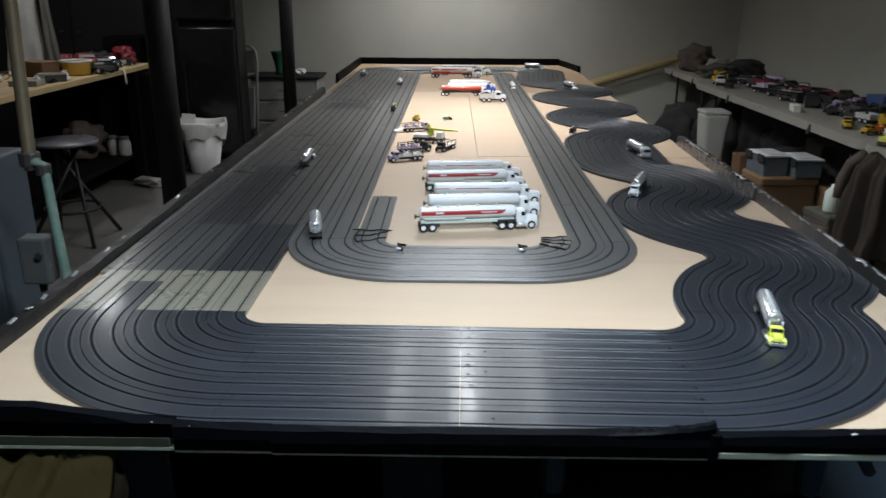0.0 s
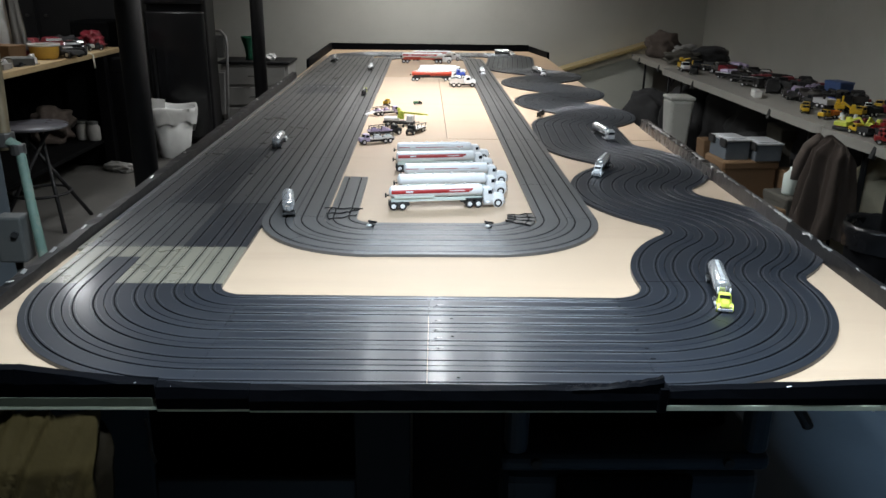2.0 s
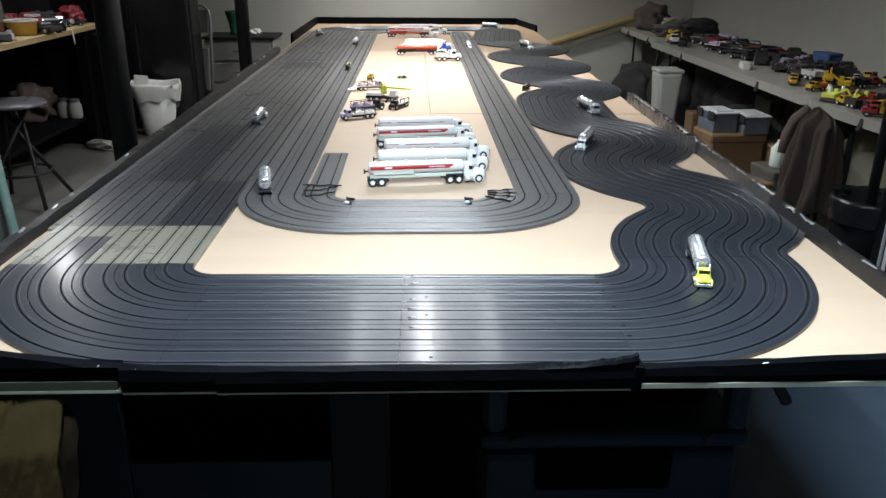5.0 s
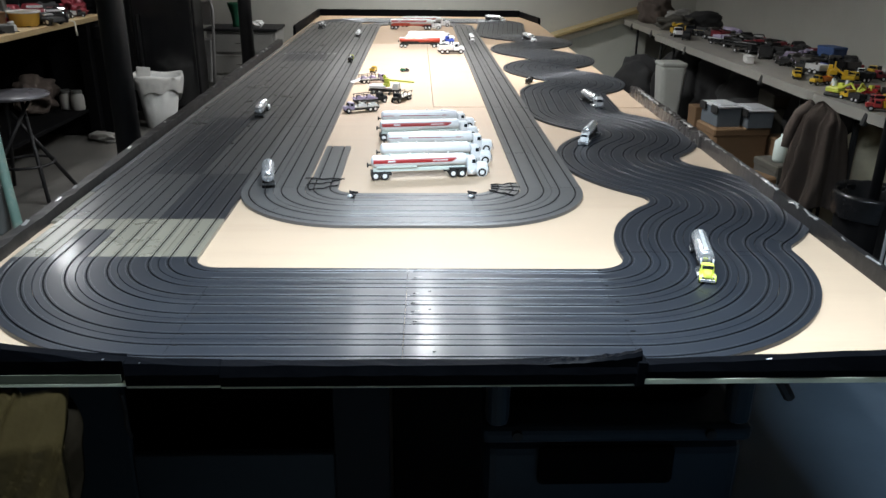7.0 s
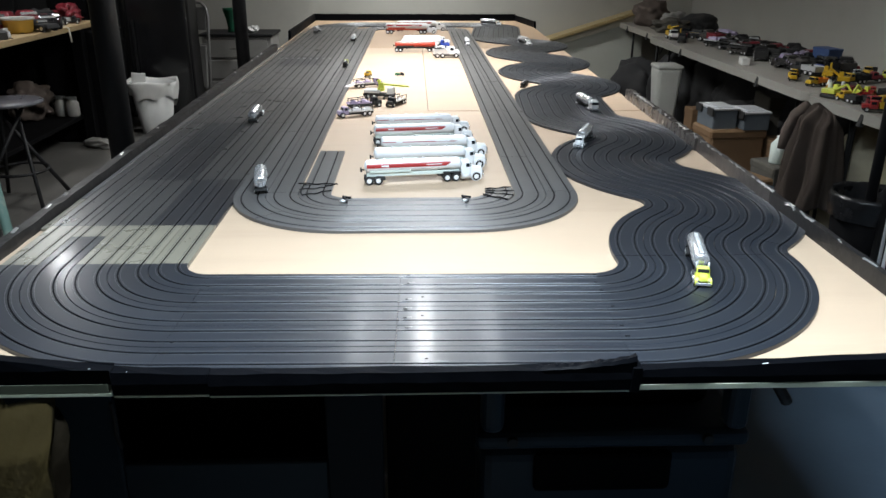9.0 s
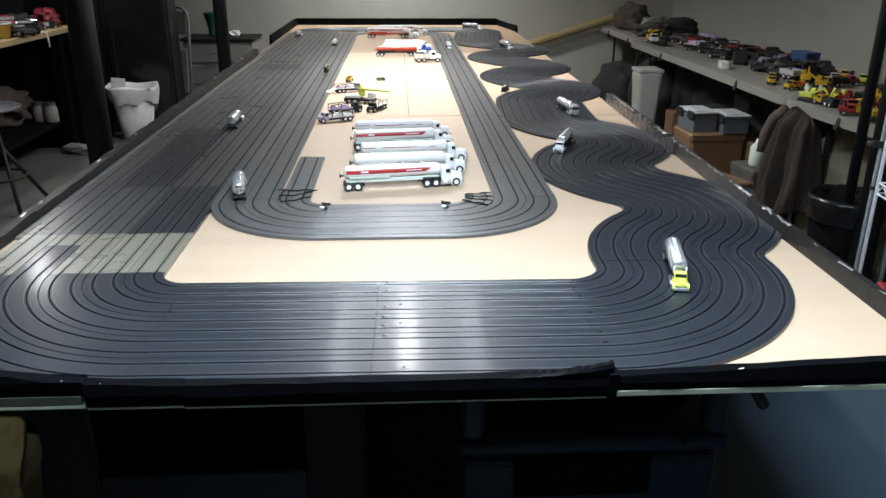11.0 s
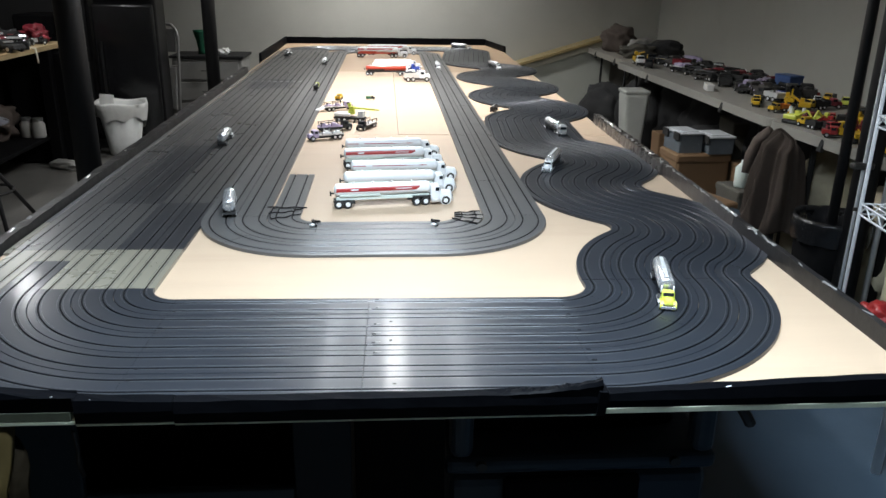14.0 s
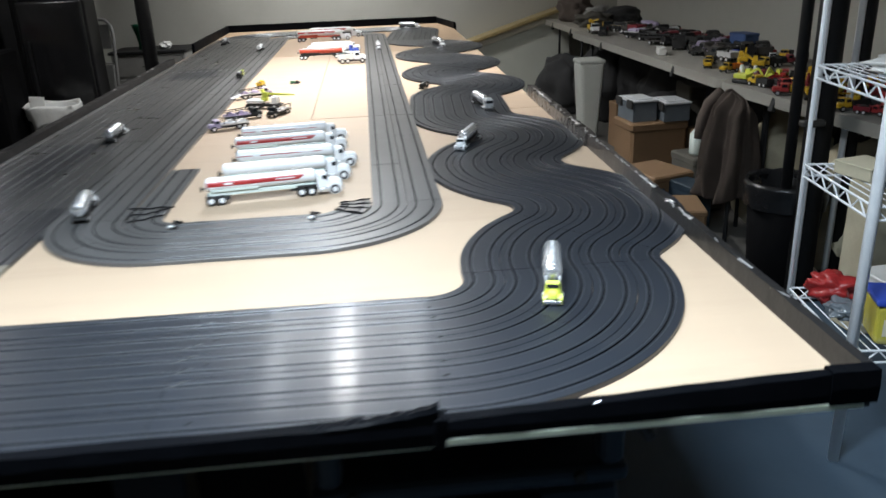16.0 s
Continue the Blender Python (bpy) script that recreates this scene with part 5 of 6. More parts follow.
rl = random.Random(52)
for k in range(22):
    x, y = -2.95 + rl.uniform(0, 0.48), 3.75 + rl.uniform(0, 1.15)
    c = rl.choice(("white", "silver", "steel", "tyre", "white_paint", "black_gloss", "lilac"))
    word = {"white": "white", "silver": "silver", "steel": "dark grey", "tyre": "black", "white_paint": "white", "black_gloss": "glossy black", "lilac": "lilac"}[c]
    ob = holder("model_part", pose(x, y, 0.901, 0, 0, rl.uniform(0, 180)), f"small {word} model car part lying on the workbench", "model part", "loose parts on the workbench")
    bm = bmesh.new()
    w, d, h = rl.uniform(0.04, 0.1), rl.uniform(0.03, 0.06), rl.uniform(0.012, 0.035)
    box(bm, (w, d, h), (0, 0, h / 2), 0.004, segs=2, taper=0.85)
    cyl(bm, d * 0.3, h * 0.8, (w * 0.2, 0, h * 1.2), n=10, bevel=0.002)
    part("body", bm, M[c], ob)
    bm = bmesh.new()
    tube(bm, [(-w * 0.4, 0, h), (-w * 0.7, d * 0.3, h * 0.6), (-w, d * 0.2, 0.004), (-w * 1.4, -d * 0.2, 0.004)], 0.0025, 5)
    part("wire", bm, M["tyre"], ob, "thin black wire")
pipe("cable", [(-2.60, 4.72, 0.906), (-2.44, 4.70, 0.906), (-2.40, 4.70, 0.895), (-2.395, 4.70, 0.84), (-2.39, 4.69, 0.8)], 0.006, M["ivory2"], "pale cable hanging over the edge of the workbench", "cable")
small_box("parts_box", pose(-2.62, 4.06, 0.90, 0, 0, 12), (0.13, 0.1, 0.03), M["dresser"], "flat grey parts box on the workbench", "box")
small_box("parts_box", pose(-2.75, 4.2, 0.90, 0, 0, -20), (0.2, 0.14, 0.09), M["card"], "brown cardboard parts box on the workbench", "box")
small_box("parts_box", pose(-2.5, 3.9, 0.90, 0, 0, 30), (0.12, 0.1, 0.04), M["grey_metal"], "grey metal parts tin on the workbench", "tin")
small_box("parts_box", pose(-2.55, 3.65, 0.90, 0, 0, 5), (0.16, 0.12, 0.03), M["dresser"], "flat grey parts box on the workbench", "box")
for x, y in ((-2.64, 4.92), (-2.55, 4.90)):
    ob = holder("jar", pose(x, y, 0.235), "dusty grey jar on the shelf under the workbench", "jar", "jars under the workbench")
    bm = bmesh.new()
    lathe(bm, [(0.001, 0), (0.045, 0), (0.048, 0.01), (0.048, 0.1), (0.036, 0.115), (0.036, 0.125)], 14)
    part("body", bm, M["dresser"], ob, smooth=True)
    bm = bmesh.new()
    cyl(bm, 0.039, 0.022, (0, 0, 0.134), n=14, bevel=0.002)
    part("lid", bm, M["grey_metal"], ob)
# crates share the near-black that carries the under-bench shade
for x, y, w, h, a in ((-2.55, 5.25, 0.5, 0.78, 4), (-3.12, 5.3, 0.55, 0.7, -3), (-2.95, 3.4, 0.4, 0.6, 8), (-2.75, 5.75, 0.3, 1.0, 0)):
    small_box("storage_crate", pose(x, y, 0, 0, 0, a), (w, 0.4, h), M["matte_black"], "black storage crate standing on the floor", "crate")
# a leaning pale sheet behind the bench
ob = holder("paper_banner", pose(-2.85, 4.24, 0.90, 0, 0, 6), "pale crumpled sheets standing on the workbench", "sheet")
for dx, w, lean, mt, lab in ((0.0, 0.26, 0.42, "ivory", "pale smooth sheet"), (0.175, 0.11, 0.3, "dresser", "grey crumpled sheet")):
    bm = bmesh.new()
    grid = []
    for i in range(17):
        v = i / 16
        grid.append([bm.verts.new((dx + (j / 10 - 0.5) * w - 0.14 * v * (0.4 + 0.6 * j / 10), lean * v * 0.72 + 0.004 * math.sin(j * 1.3 + i * 0.3) + 0.016 * noise.noise(Vector((j * 0.4, i * 0.4, dx))), 0.72 * v)) for j in range(11)])
    for a, b in zip(grid, grid[1:]):
        for j in range(10):
            bm.faces.new((a[j], a[j + 1], b[j + 1], b[j]))
    bmesh.ops.solidify(bm, geom=bm.faces[:], thickness=0.004)
    part("sheet", bm, M[mt], ob, lab, smooth=True)

# stool
ob = holder("bar_stool", pose(-2.31, 3.50, 0), "round-seated stool with dark crossed legs", "stool")
bm = bmesh.new()
lathe(bm, [(0.001, 0.585), (0.175, 0.585), (0.192, 0.588), (0.195, 0.598), (0.183, 0.606), (0.001, 0.609)], 28)
part("seat", bm, M["seat_grey"], ob, "grey vinyl seat", smooth=True)
for i in range(4):
    a = math.radians(45 + 90 * i)
    bm = bmesh.new()
    tube(bm, [(0.09 * math.cos(a + 2.4), 0.09 * math.sin(a + 2.4), 0.58), (0.27 * math.cos(a), 0.27 * math.sin(a), 0.0)], 0.012, 8)
    part("leg", bm, M["black"], ob, smooth=True)
bm = bmesh.new()
tube(bm, [(0.16 * math.cos(t * math.pi / 12), 0.16 * math.sin(t * math.pi / 12), 0.2) for t in range(25)], 0.009, 6)
part("foot_ring", bm, M["black"], ob, smooth=True)

# waste bin with a bag
ob = holder("waste_bin", pose(-2.11, 5.42, 0) @ Matrix.Scale(1.06, 4), "white plastic waste bin lined with a white bag", "waste bin")
bm = bmesh.new()
lathe(bm, [(0.001, 0.0), (0.105, 0.0), (0.11, 0.01), (0.17, 0.38), (0.163, 0.38), (0.105, 0.02)], 24)
part("bucket", bm, M["white_bin"], ob, smooth=True)
bm = bmesh.new()
rnd = random.Random(9)
n = 40
prof = [(0.15, 0.30), (0.176, 0.385), (0.19, 0.40), (0.195, 0.385), (0.188, 0.345), (0.181, 0.30), (0.171, 0.255)]
rows = []
for k, (r, z) in enumerate(prof):
    row = []
    for i in range(n):
        a = 2 * math.pi * i / n
        hang = 0.05 * math.sin(a + 3.6) + 0.03 * math.sin(2 * a + 2.2) + 0.012 * math.sin(7 * a)
        zz = z + (hang * (k - 2) / 4 if k > 2 else 0.012 * math.sin(3 * a))
        rr = r + 0.006 * math.sin(9 * a + k) + rnd.uniform(-0.003, 0.003)
        row.append(bm.verts.new((rr * math.cos(a), rr * math.sin(a), zz)))
    rows.append(row)
for a, b in zip(rows, rows[1:]):
    for i in range(n):
        bm.faces.new((a[i], a[(i + 1) % n], b[(i + 1) % n], b[i]))
part("bag", bm, M["ivory"], ob, "crumpled white bin bag", smooth=True)
bm = bmesh.new()
box(bm, (0.1, 0.006, 0.09), (-0.07, -0.08, 0.42), 0.001, turn=pose(0, 0, 0, 10, 6, 10))
part("paper_scrap", bm, M["ivory"], ob, "pale scrap of paper")

# dark tall things at the back left
ob = holder("refrigerator", pose(-2.12, 6.05, 0), "tall glossy black refrigerator in the dark corner", "refrigerator")
bm = bmesh.new()
box(bm, (0.50, 0.34, 1.78), (0, -0.09, 0.91), 0.05, segs=4)
part("body", bm, M["fridge"], ob, smooth=False)
for z, h in ((0.62, 1.08), (1.49, 0.56)):
    bm = bmesh.new()
    box(bm, (0.495, 0.05, h), (0, -0.285, z), 0.024, segs=5)
    d = part("door", bm, M["black_gloss"], ob, smooth=True)
    bm = bmesh.new()
    box(bm, (0.02, 0.03, h * 0.45), (-0.19, -0.325, z), 0.008)
    part("handle", bm, M["black"], d)
# cupboard shape added so that the unlit back area stays black
ob = holder("wardrobe", pose(-3.35, 6.3, 0), "wide black cupboard shape added to fill the dark back", "cupboard")
bm = bmesh.new()
box(bm, (1.75, 0.6, 2.25), (0, 0, 1.13), 0.01)
part("carcass", bm, M["black"], ob)
for x in (-0.44, 0.44):
    bm = bmesh.new()
    box(bm, (0.84, 0.025, 2.15), (x, -0.314, 1.13), 0.004)
    d = part("door", bm, M["black"], ob)
    bm = bmesh.new()
    cyl(bm, 0.012, 0.03, (x - 0.36 * (1 if x > 0 else -1), -0.34, 1.1), n=10, turn=pose(0, 0, 0, 90))
    part("knob", bm, M["steel"], d)

ob = holder("folding_chair", pose(-2.04, 6.205, 0, -7, 0, -14), "folded steel chair leaning upright beside the black refrigerator", "folding chair")
bm = bmesh.new()
tube(bm, [(-0.2, 0, 0), (-0.2, 0, 0.86), (-0.185, 0, 0.93), (-0.14, 0, 0.975), (0, 0, 0.985), (0.14, 0, 0.975), (0.185, 0, 0.93), (0.2, 0, 0.86), (0.2, 0, 0)], 0.013, 8)
part("front_frame", bm, M["chair_steel"], ob, smooth=True)
bm = bmesh.new()
tube(bm, [(-0.17, 0.035, 0.02), (-0.17, 0.03, 0.62), (0.17, 0.03, 0.62), (0.17, 0.035, 0.02)], 0.011, 8)
part("rear_frame", bm, M["chair_steel"], ob, smooth=True)
bm = bmesh.new()
box(bm, (0.36, 0.02, 0.2), (0, 0, 0.84), 0.008, segs=2)
part("backrest", bm, M["chair_steel"], ob)
bm = bmesh.new()
box(bm, (0.34, 0.025, 0.38), (0, 0.018, 0.42), 0.01, segs=2)
part("seat", bm, M["chair_steel"], ob)

ob = holder("dresser", pose(-1.69, 6.98, 0), "low grey chest of drawers against the back wall", "dresser")
bm = bmesh.new()
box(bm, (0.66, 0.46, 0.63), (0, 0, 0.315), 0.006)
part("carcass", bm, M["dresser"], ob)
bm = bmesh.new()
box(bm, (0.70, 0.5, 0.025), (0, -0.01, 0.643), 0.005)
part("top", bm, M["black"], ob, "dark top board")
for z in (0.12, 0.32, 0.52):
    bm = bmesh.new()
    box(bm, (0.6, 0.02, 0.175), (0, -0.242, z), 0.005)
    d = part("drawer", bm, M["dresser"], ob)
    bm = bmesh.new()
    tube(bm, [(-0.06, -0.252, z), (-0.05, -0.275, z), (0.05, -0.275, z), (0.06, -0.252, z)], 0.005, 6)
    part("handle", bm, M["steel"], d)
ob = holder("glass_vase", pose(-1.77, 6.93, 0.656) @ Matrix.Scale(0.75, 4), "green glass vase on the grey dresser", "vase")
bm = bmesh.new()
lathe(bm, [(0.001, 0), (0.05, 0), (0.045, 0.06), (0.06, 0.16), (0.095, 0.27), (0.1, 0.3), (0.093, 0.3), (0.052, 0.16), (0.038, 0.06), (0.001, 0.02)], 16)
part("body", bm, M["green_glass"], ob, smooth=True)
ob = holder("crumpled_paper", pose(-1.55, 6.9, 0.656), "crumpled pale paper on the grey dresser", "paper")
bm = bmesh.new()
bmesh.ops.create_icosphere(bm, subdivisions=3, radius=0.06)
for v in bm.verts:
    v.co *= 1 + 0.5 * noise.noise(v.co * 30)
    v.co.z = max(v.co.z * 0.6 + 0.028, 0.0)
part("sheet", bm, M["ivory"], ob)

# the sloping ledge at the back right
ob = holder("stair_side", pose(0, 0, 0), "grey stair side with a sloping wooden cap", "stair side")
bm = bmesh.new()
lo = [(1.15, 0.0), (2.36, 0.0), (2.36, 0.84), (1.15, 0.47)]
f = [bm.verts.new((x, 7.12, z)) for x, z in lo]
b = [bm.verts.new((x, 7.298, z)) for x, z in lo]
bm.faces.new(f)
bm.faces.new(b[::-1])
for i in range(4):
    bm.faces.new((f[i], b[i], b[(i + 1) % 4], f[(i + 1) % 4]))
bmesh.ops.recalc_face_normals(bm, faces=bm.faces)
part("panel", bm, M["stair_grey"], ob)
bm = bmesh.new()
box(bm, (1.29, 0.24, 0.035), (1.755, 7.175, 0.677), 0.005, turn=pose(0, 0, 0, 0, -17.0, 0))
part("cap", bm, M["cap_wood"], ob, "varnished wooden cap board")
bm = bmesh.new()
box(bm, (1.27, 0.02, 0.075), (1.755, 7.107, 0.632), 0.003, turn=pose(0, 0, 0, 0, -17.0, 0))
part("moulding", bm, M["ivory2"], ob, "pale moulding under the cap")


# folding tables along the east wall
def folding_table(m, w, d, lab, top_mat):
    ob = holder("folding_table", m, lab, "folding table", "tables along the wall")
    bm = bmesh.new()
    r = 0.09
    pts = []
    for cx, cy, a0 in ((w / 2 - r, d / 2 - r, 0), (-w / 2 + r, d / 2 - r, 90), (-w / 2 + r, -d / 2 + r, 180), (w / 2 - r, -d / 2 + r, 270)):
        pts += [(cx + r * math.cos(math.radians(a0 + k * 15)), cy + r * math.sin(math.radians(a0 + k * 15))) for k in range(7)]
    prism(bm, pts, 0.69, 0.74)
    bmesh.ops.bevel(bm, geom=[e for e in bm.edges if abs(e.verts[0].co.z - e.verts[1].co.z) < 1e-5], offset=0.006, segments=2, affect="EDGES", profile=0.5)
    part("top", bm, top_mat, ob)
    for s in (-1, 1):
        bm = bmesh.new()
        y = s * (d / 2 - 0.3)
        tube(bm, [(-w / 2 + 0.1, y, 0), (-w / 2 + 0.1, y, 0.68), (w / 2 - 0.1, y, 0.68), (w / 2 - 0.1, y, 0)], 0.014, 8)
        part("leg_frame", bm, M["black"], ob, smooth=True)
        bm = bmesh.new()
        tube(bm, [(0, y, 0.45), (0, y - s * 0.3, 0.685)], 0.01, 6)
        part("brace", bm, M["black"], ob, smooth=True)
    for y in (-d * 0.28, d * 0.2):
        bm = bmesh.new()
        box(bm, (0.03, 0.025, 0.06), (-w / 2 + 0.005, y, 0.70), 0.004, turn=pose(0, 0, 0, 10, 12, 20))
        part("edge_clip", bm, M["tyre"], ob, "small black clip on the edge")
    return ob


folding_table(pose(2.42, 4.34, 0, 0, 0, 0.4), 0.78, 2.86, "long pale grey folding table crowded with toys", M["table_top"])
folding_table(pose(2.455, 2.12, 0, 0, 0, 4.5), 0.76, 1.66, "pale grey folding table crowded with colourful toys", M["table_top"])
folding_table(pose(2.49, 6.5, 0, 0, 0, 0), 0.76, 1.42, "dull grey-brown table in the far corner", M["dull_top"])


# toys on the tables
TOYS = "toys crowded on the wall tables"


def digger(m, L, mat, lab, arm=True):
    ob = holder("toy_digger", m, lab, "toy digger", TOYS)
    for s in (-1, 1):
        bm = bmesh.new()
        box(bm, (0.62 * L, 0.14 * L, 0.16 * L), (0, s * 0.2 * L, 0.08 * L), 0.05 * L, segs=2)
        part("crawler_track", bm, M["tyre"], ob, "black crawler track")
    bm = bmesh.new()
    box(bm, (0.5 * L, 0.42 * L, 0.2 * L), (-0.05 * L, 0, 0.28 * L), 0.03 * L, segs=2)
    box(bm, (0.2 * L, 0.18 * L, 0.22 * L), (0.07 * L, 0.1 * L, 0.46 * L), 0.02 * L, segs=2, taper=0.85)
    part("body", bm, mat, ob)
    if arm:
        bm = bmesh.new()
        box(bm, (0.5 * L, 0.07 * L, 0.09 * L), (0.32 * L, -0.06 * L, 0.5 * L), 0.01 * L, turn=pose(0, 0, 0, 0, -35, 0))
        box(bm, (0.36 * L, 0.06 * L, 0.07 * L), (0.62 * L, -0.06 * L, 0.5 * L), 0.01 * L, turn=pose(0, 0, 0, 0, 55, 0))
        box(bm, (0.14 * L, 0.2 * L, 0.13 * L), (0.7 * L, -0.06 * L, 0.3 * L), 0.03 * L, taper=0.7)
        part("arm", bm, mat, ob, "jointed arm with a bucket")
    return ob


def toy_truck(m, L, a, b, lab, load=None, boom=None):
    ob = pickup("toy_truck", m, L, a, b, lab, TOYS, load, boom)
    return ob


rnd = random.Random(21)
T0 = 0.742
# near table: reds, yellows, blues
palette = [("red", "bright red"), ("yellow", "yellow"), ("blue", "dark blue"), ("lime", "lime yellow"), ("darkred", "maroon"), ("tyre", "black"), ("orange", "orange"), ("white", "white")]
words = dict(palette)
order = ["white", "red", "lime", "red", "darkred", "blue", "tyre", "yellow", "yellow", "red", "lime", "tyre", "yellow", "orange", "tyre", "darkred", "tyre", "red", "yellow", "darkred"]


def crowd(x0, y0, y1, step, rows, colours, sizes, first=0, turn=(40, 320), apart=0.9):
    """Small toys pushed close together in uneven rows."""
    i = first
    for r in range(rows):
        y = y0 + rnd.uniform(0, step)
        while y < y1:
            c = colours[(i * 3 + r) % len(colours)]
            c2 = colours[(i * 7 + 3) % len(colours)]
            L = rnd.uniform(*sizes)
            m = pose(x0 + r * step * apart + 0.095 * (y - 2.2) * (-1 if y < 2.95 else 0) + rnd.uniform(-0.02, 0.02), y, T0, rnd.uniform(-1.5, 1.5), rnd.uniform(-1, 1), rnd.uniform(*turn)) @ Matrix.Diagonal((1, 1, rnd.uniform(0.7, 1.0), 1))
            if i % 4 == 2 and turn[1] > 200:
                digger(m, L * 1.1, M[c], f"{words[c]} toy digger on black tracks")
            else:
                toy_truck(m, L * 1.15, M[c], M[c2], f"{words[c]} toy truck with a {words[c2]} bed", M["tyre"] if i % 3 == 0 else None, M["yellow"] if i % 9 == 4 and turn[1] > 200 else None)
            y += step * rnd.uniform(0.85, 1.15)
            i += 1


crowd(2.16, 1.55, 2.9, 0.118, 4, order, (0.1, 0.15))
# long table: yellow dump trucks near its end, a dark jumble further on
toy_truck(pose(2.19, 3.14, T0, 0, 0, 200), 0.13, M["yellow"], M["orange"], "yellow toy dump truck with an orange bed")
toy_truck(pose(2.15, 3.34, T0, 0, 0, 250), 0.12, M["yellow"], M["yellow"], "yellow toy dump truck", M["tyre"])
toy_truck(pose(2.22, 3.46, T0, 0, 0, 230), 0.12, M["yellow"], M["tyre"], "yellow toy truck with a black bed")
digger(pose(2.34, 3.16, T0, 0, 0, 150), 0.13, M["yellow"], "yellow toy digger on black tracks")
digger(pose(2.36, 3.36, T0, 0, 0, 60), 0.13, M["yellow"], "yellow toy digger on black tracks")
small_box("storage_box", pose(2.6, 3.86, T0, 0, 0, 8), (0.1, 0.16, 0.11), M["blue_box"], "blue box of models on the folding table", "box")
small_box("parts_box", pose(2.13, 3.98, T0, 0, 0, 78), (0.13, 0.045, 0.04), M["ivory"], "small white carton on the folding table", "carton")
words.update({"steel": "dark grey", "black": "black", "lilac": "lilac", "silver": "silver"})
DARK = ["tyre", "black", "steel", "tyre", "darkred", "black", "steel", "tyre", "black", "tyre", "silver"]
crowd(2.36, 3.56, 5.4, 0.24, 4, DARK, (0.17, 0.23), 1, (66, 114), 0.36)


def toy_trailer(m, L, mat, edge, lab):
    """A long low model trailer with a ribbed load bed, side rails and wheels."""
    ob = holder("toy_trailer", m, lab, "toy trailer", TOYS)
    wr = 0.05 * L
    bm = bmesh.new()
    box(bm, (L, 0.2 * L, 0.05 * L), (0, 0, wr * 1.9), 0.006 * L)
    for k in range(6):
        box(bm, (0.03 * L, 0.22 * L, 0.09 * L), ((-0.42 + 0.16 * k) * L, 0, wr * 1.9 + 0.05 * L), 0.004 * L)
    part("bed", bm, mat, ob)
    bm = bmesh.new()
    for sgn in (-1, 1):
        box(bm, (0.98 * L, 0.014 * L, 0.035 * L), (0, sgn * 0.118 * L, wr * 1.9 + 0.085 * L), 0.003 * L)
    part("side_rail", bm, edge, ob)
    bm = bmesh.new()
    r4 = random.Random(int(L * 9999))
    for k in range(4):
        cyl(bm, 0.05 * L, r4.uniform(0.2, 0.42) * L, (r4.uniform(-0.25, 0.25) * L, (k - 1.5) * 0.05 * L, wr * 1.9 + 0.13 * L), n=8, turn=pose(0, 0, 0, 0, 90, r4.uniform(-8, 8)))
    part("load", bm, M[r4.choice(("steel", "tyre", "darkred", "black_gloss", "lilac"))], ob)
    for x in (-0.4, -0.28, 0.36):
        for sgn in (-1, 1):
            wheel(ob, x * L, sgn * 0.1 * L, wr, 0.05 * L, M["silver"])
    return ob


rt = random.Random(77)
for k in range(26):
    y = 3.62 + 2.0 * (k + rt.uniform(-0.3, 0.3)) / 26
    mt, ed = rt.choice(("tyre", "black", "steel", "tyre", "darkred", "black_gloss")), rt.choice(("silver", "lilac", "steel", "tyre", "chrome"))
    toy_trailer(pose(2.30 + rt.uniform(0, 0.3), y, T0, 0, 0, rt.uniform(48, 128)), rt.uniform(0.2, 0.3), M[mt], M[ed], "dark toy trailer with bright side rails among the crowded toys" if ed in ("silver", "lilac", "chrome") else "dark toy trailer among the crowded toys")
for k in range(9):
    y = 3.22 + 0.06 * k
    c = ("yellow", "darkred", "lime", "tyre", "white", "yellow", "blue", "tyre", "red")[k]
    toy_truck(pose(2.44 + 0.12 * (k % 3) + rt.uniform(-0.02, 0.02), y, T0, 0, 0, rt.uniform(0, 360)), rt.uniform(0.11, 0.15), M[c], M["tyre"], f"{words[c]} toy truck with a black bed", M["tyre"] if k % 2 else None)
for k, (x, y, c, L, a) in enumerate(((2.22, 2.72, "lime", 0.12, 210), (2.34, 2.62, "yellow", 0.15, 40), (2.16, 2.55, "red", 0.14, 260), (2.48, 2.75, "tyre", 0.2, 130), (2.46, 2.5, "darkred", 0.2, 300), (2.26, 2.42, "yellow", 0.13, 95), (2.36, 2.3, "yellow", 0.13, 10), (2.56, 2.6, "tyre", 0.24, 70))):
    if c in ("lime", "yellow"):
        digger(pose(x, y, T0, 0, 0, a), L, M[c], f"{words[c]} toy digger on black tracks, larger than its neighbours")
    else:
        toy_truck(pose(x, y, T0, 0, 0, a), L, M[c], M["tyre"], f"large {words[c]} toy truck with a black bed", M["tyre"])
for x, y, c in ((2.13, 2.9, "red"), (2.17, 2.84, "blue"), (2.10, 2.83, "darkred")):
    ob = holder("toy_figure_stand", pose(x, y, T0) @ Matrix.Scale(0.7, 4), f"small upright {words[c]} and white toy on the table", "toy", TOYS)
    bm = bmesh.new()
    cyl(bm, 0.025, 0.05, (0, 0, 0.025), r2=0.018, n=12, bevel=0.003)
    part("base", bm, M[c], ob)
    bm = bmesh.new()
    cyl(bm, 0.017, 0.05, (0, 0, 0.075), r2=0.012, n=12, bevel=0.003)
    part("top", bm, M["white"], ob, "white upper half")
toy_truck(pose(2.14, 5.5, T0, 0, 0, 265), 0.2, M["white"], M["yellow"], "white toy crane truck with a yellow boom", None, M["yellow"])
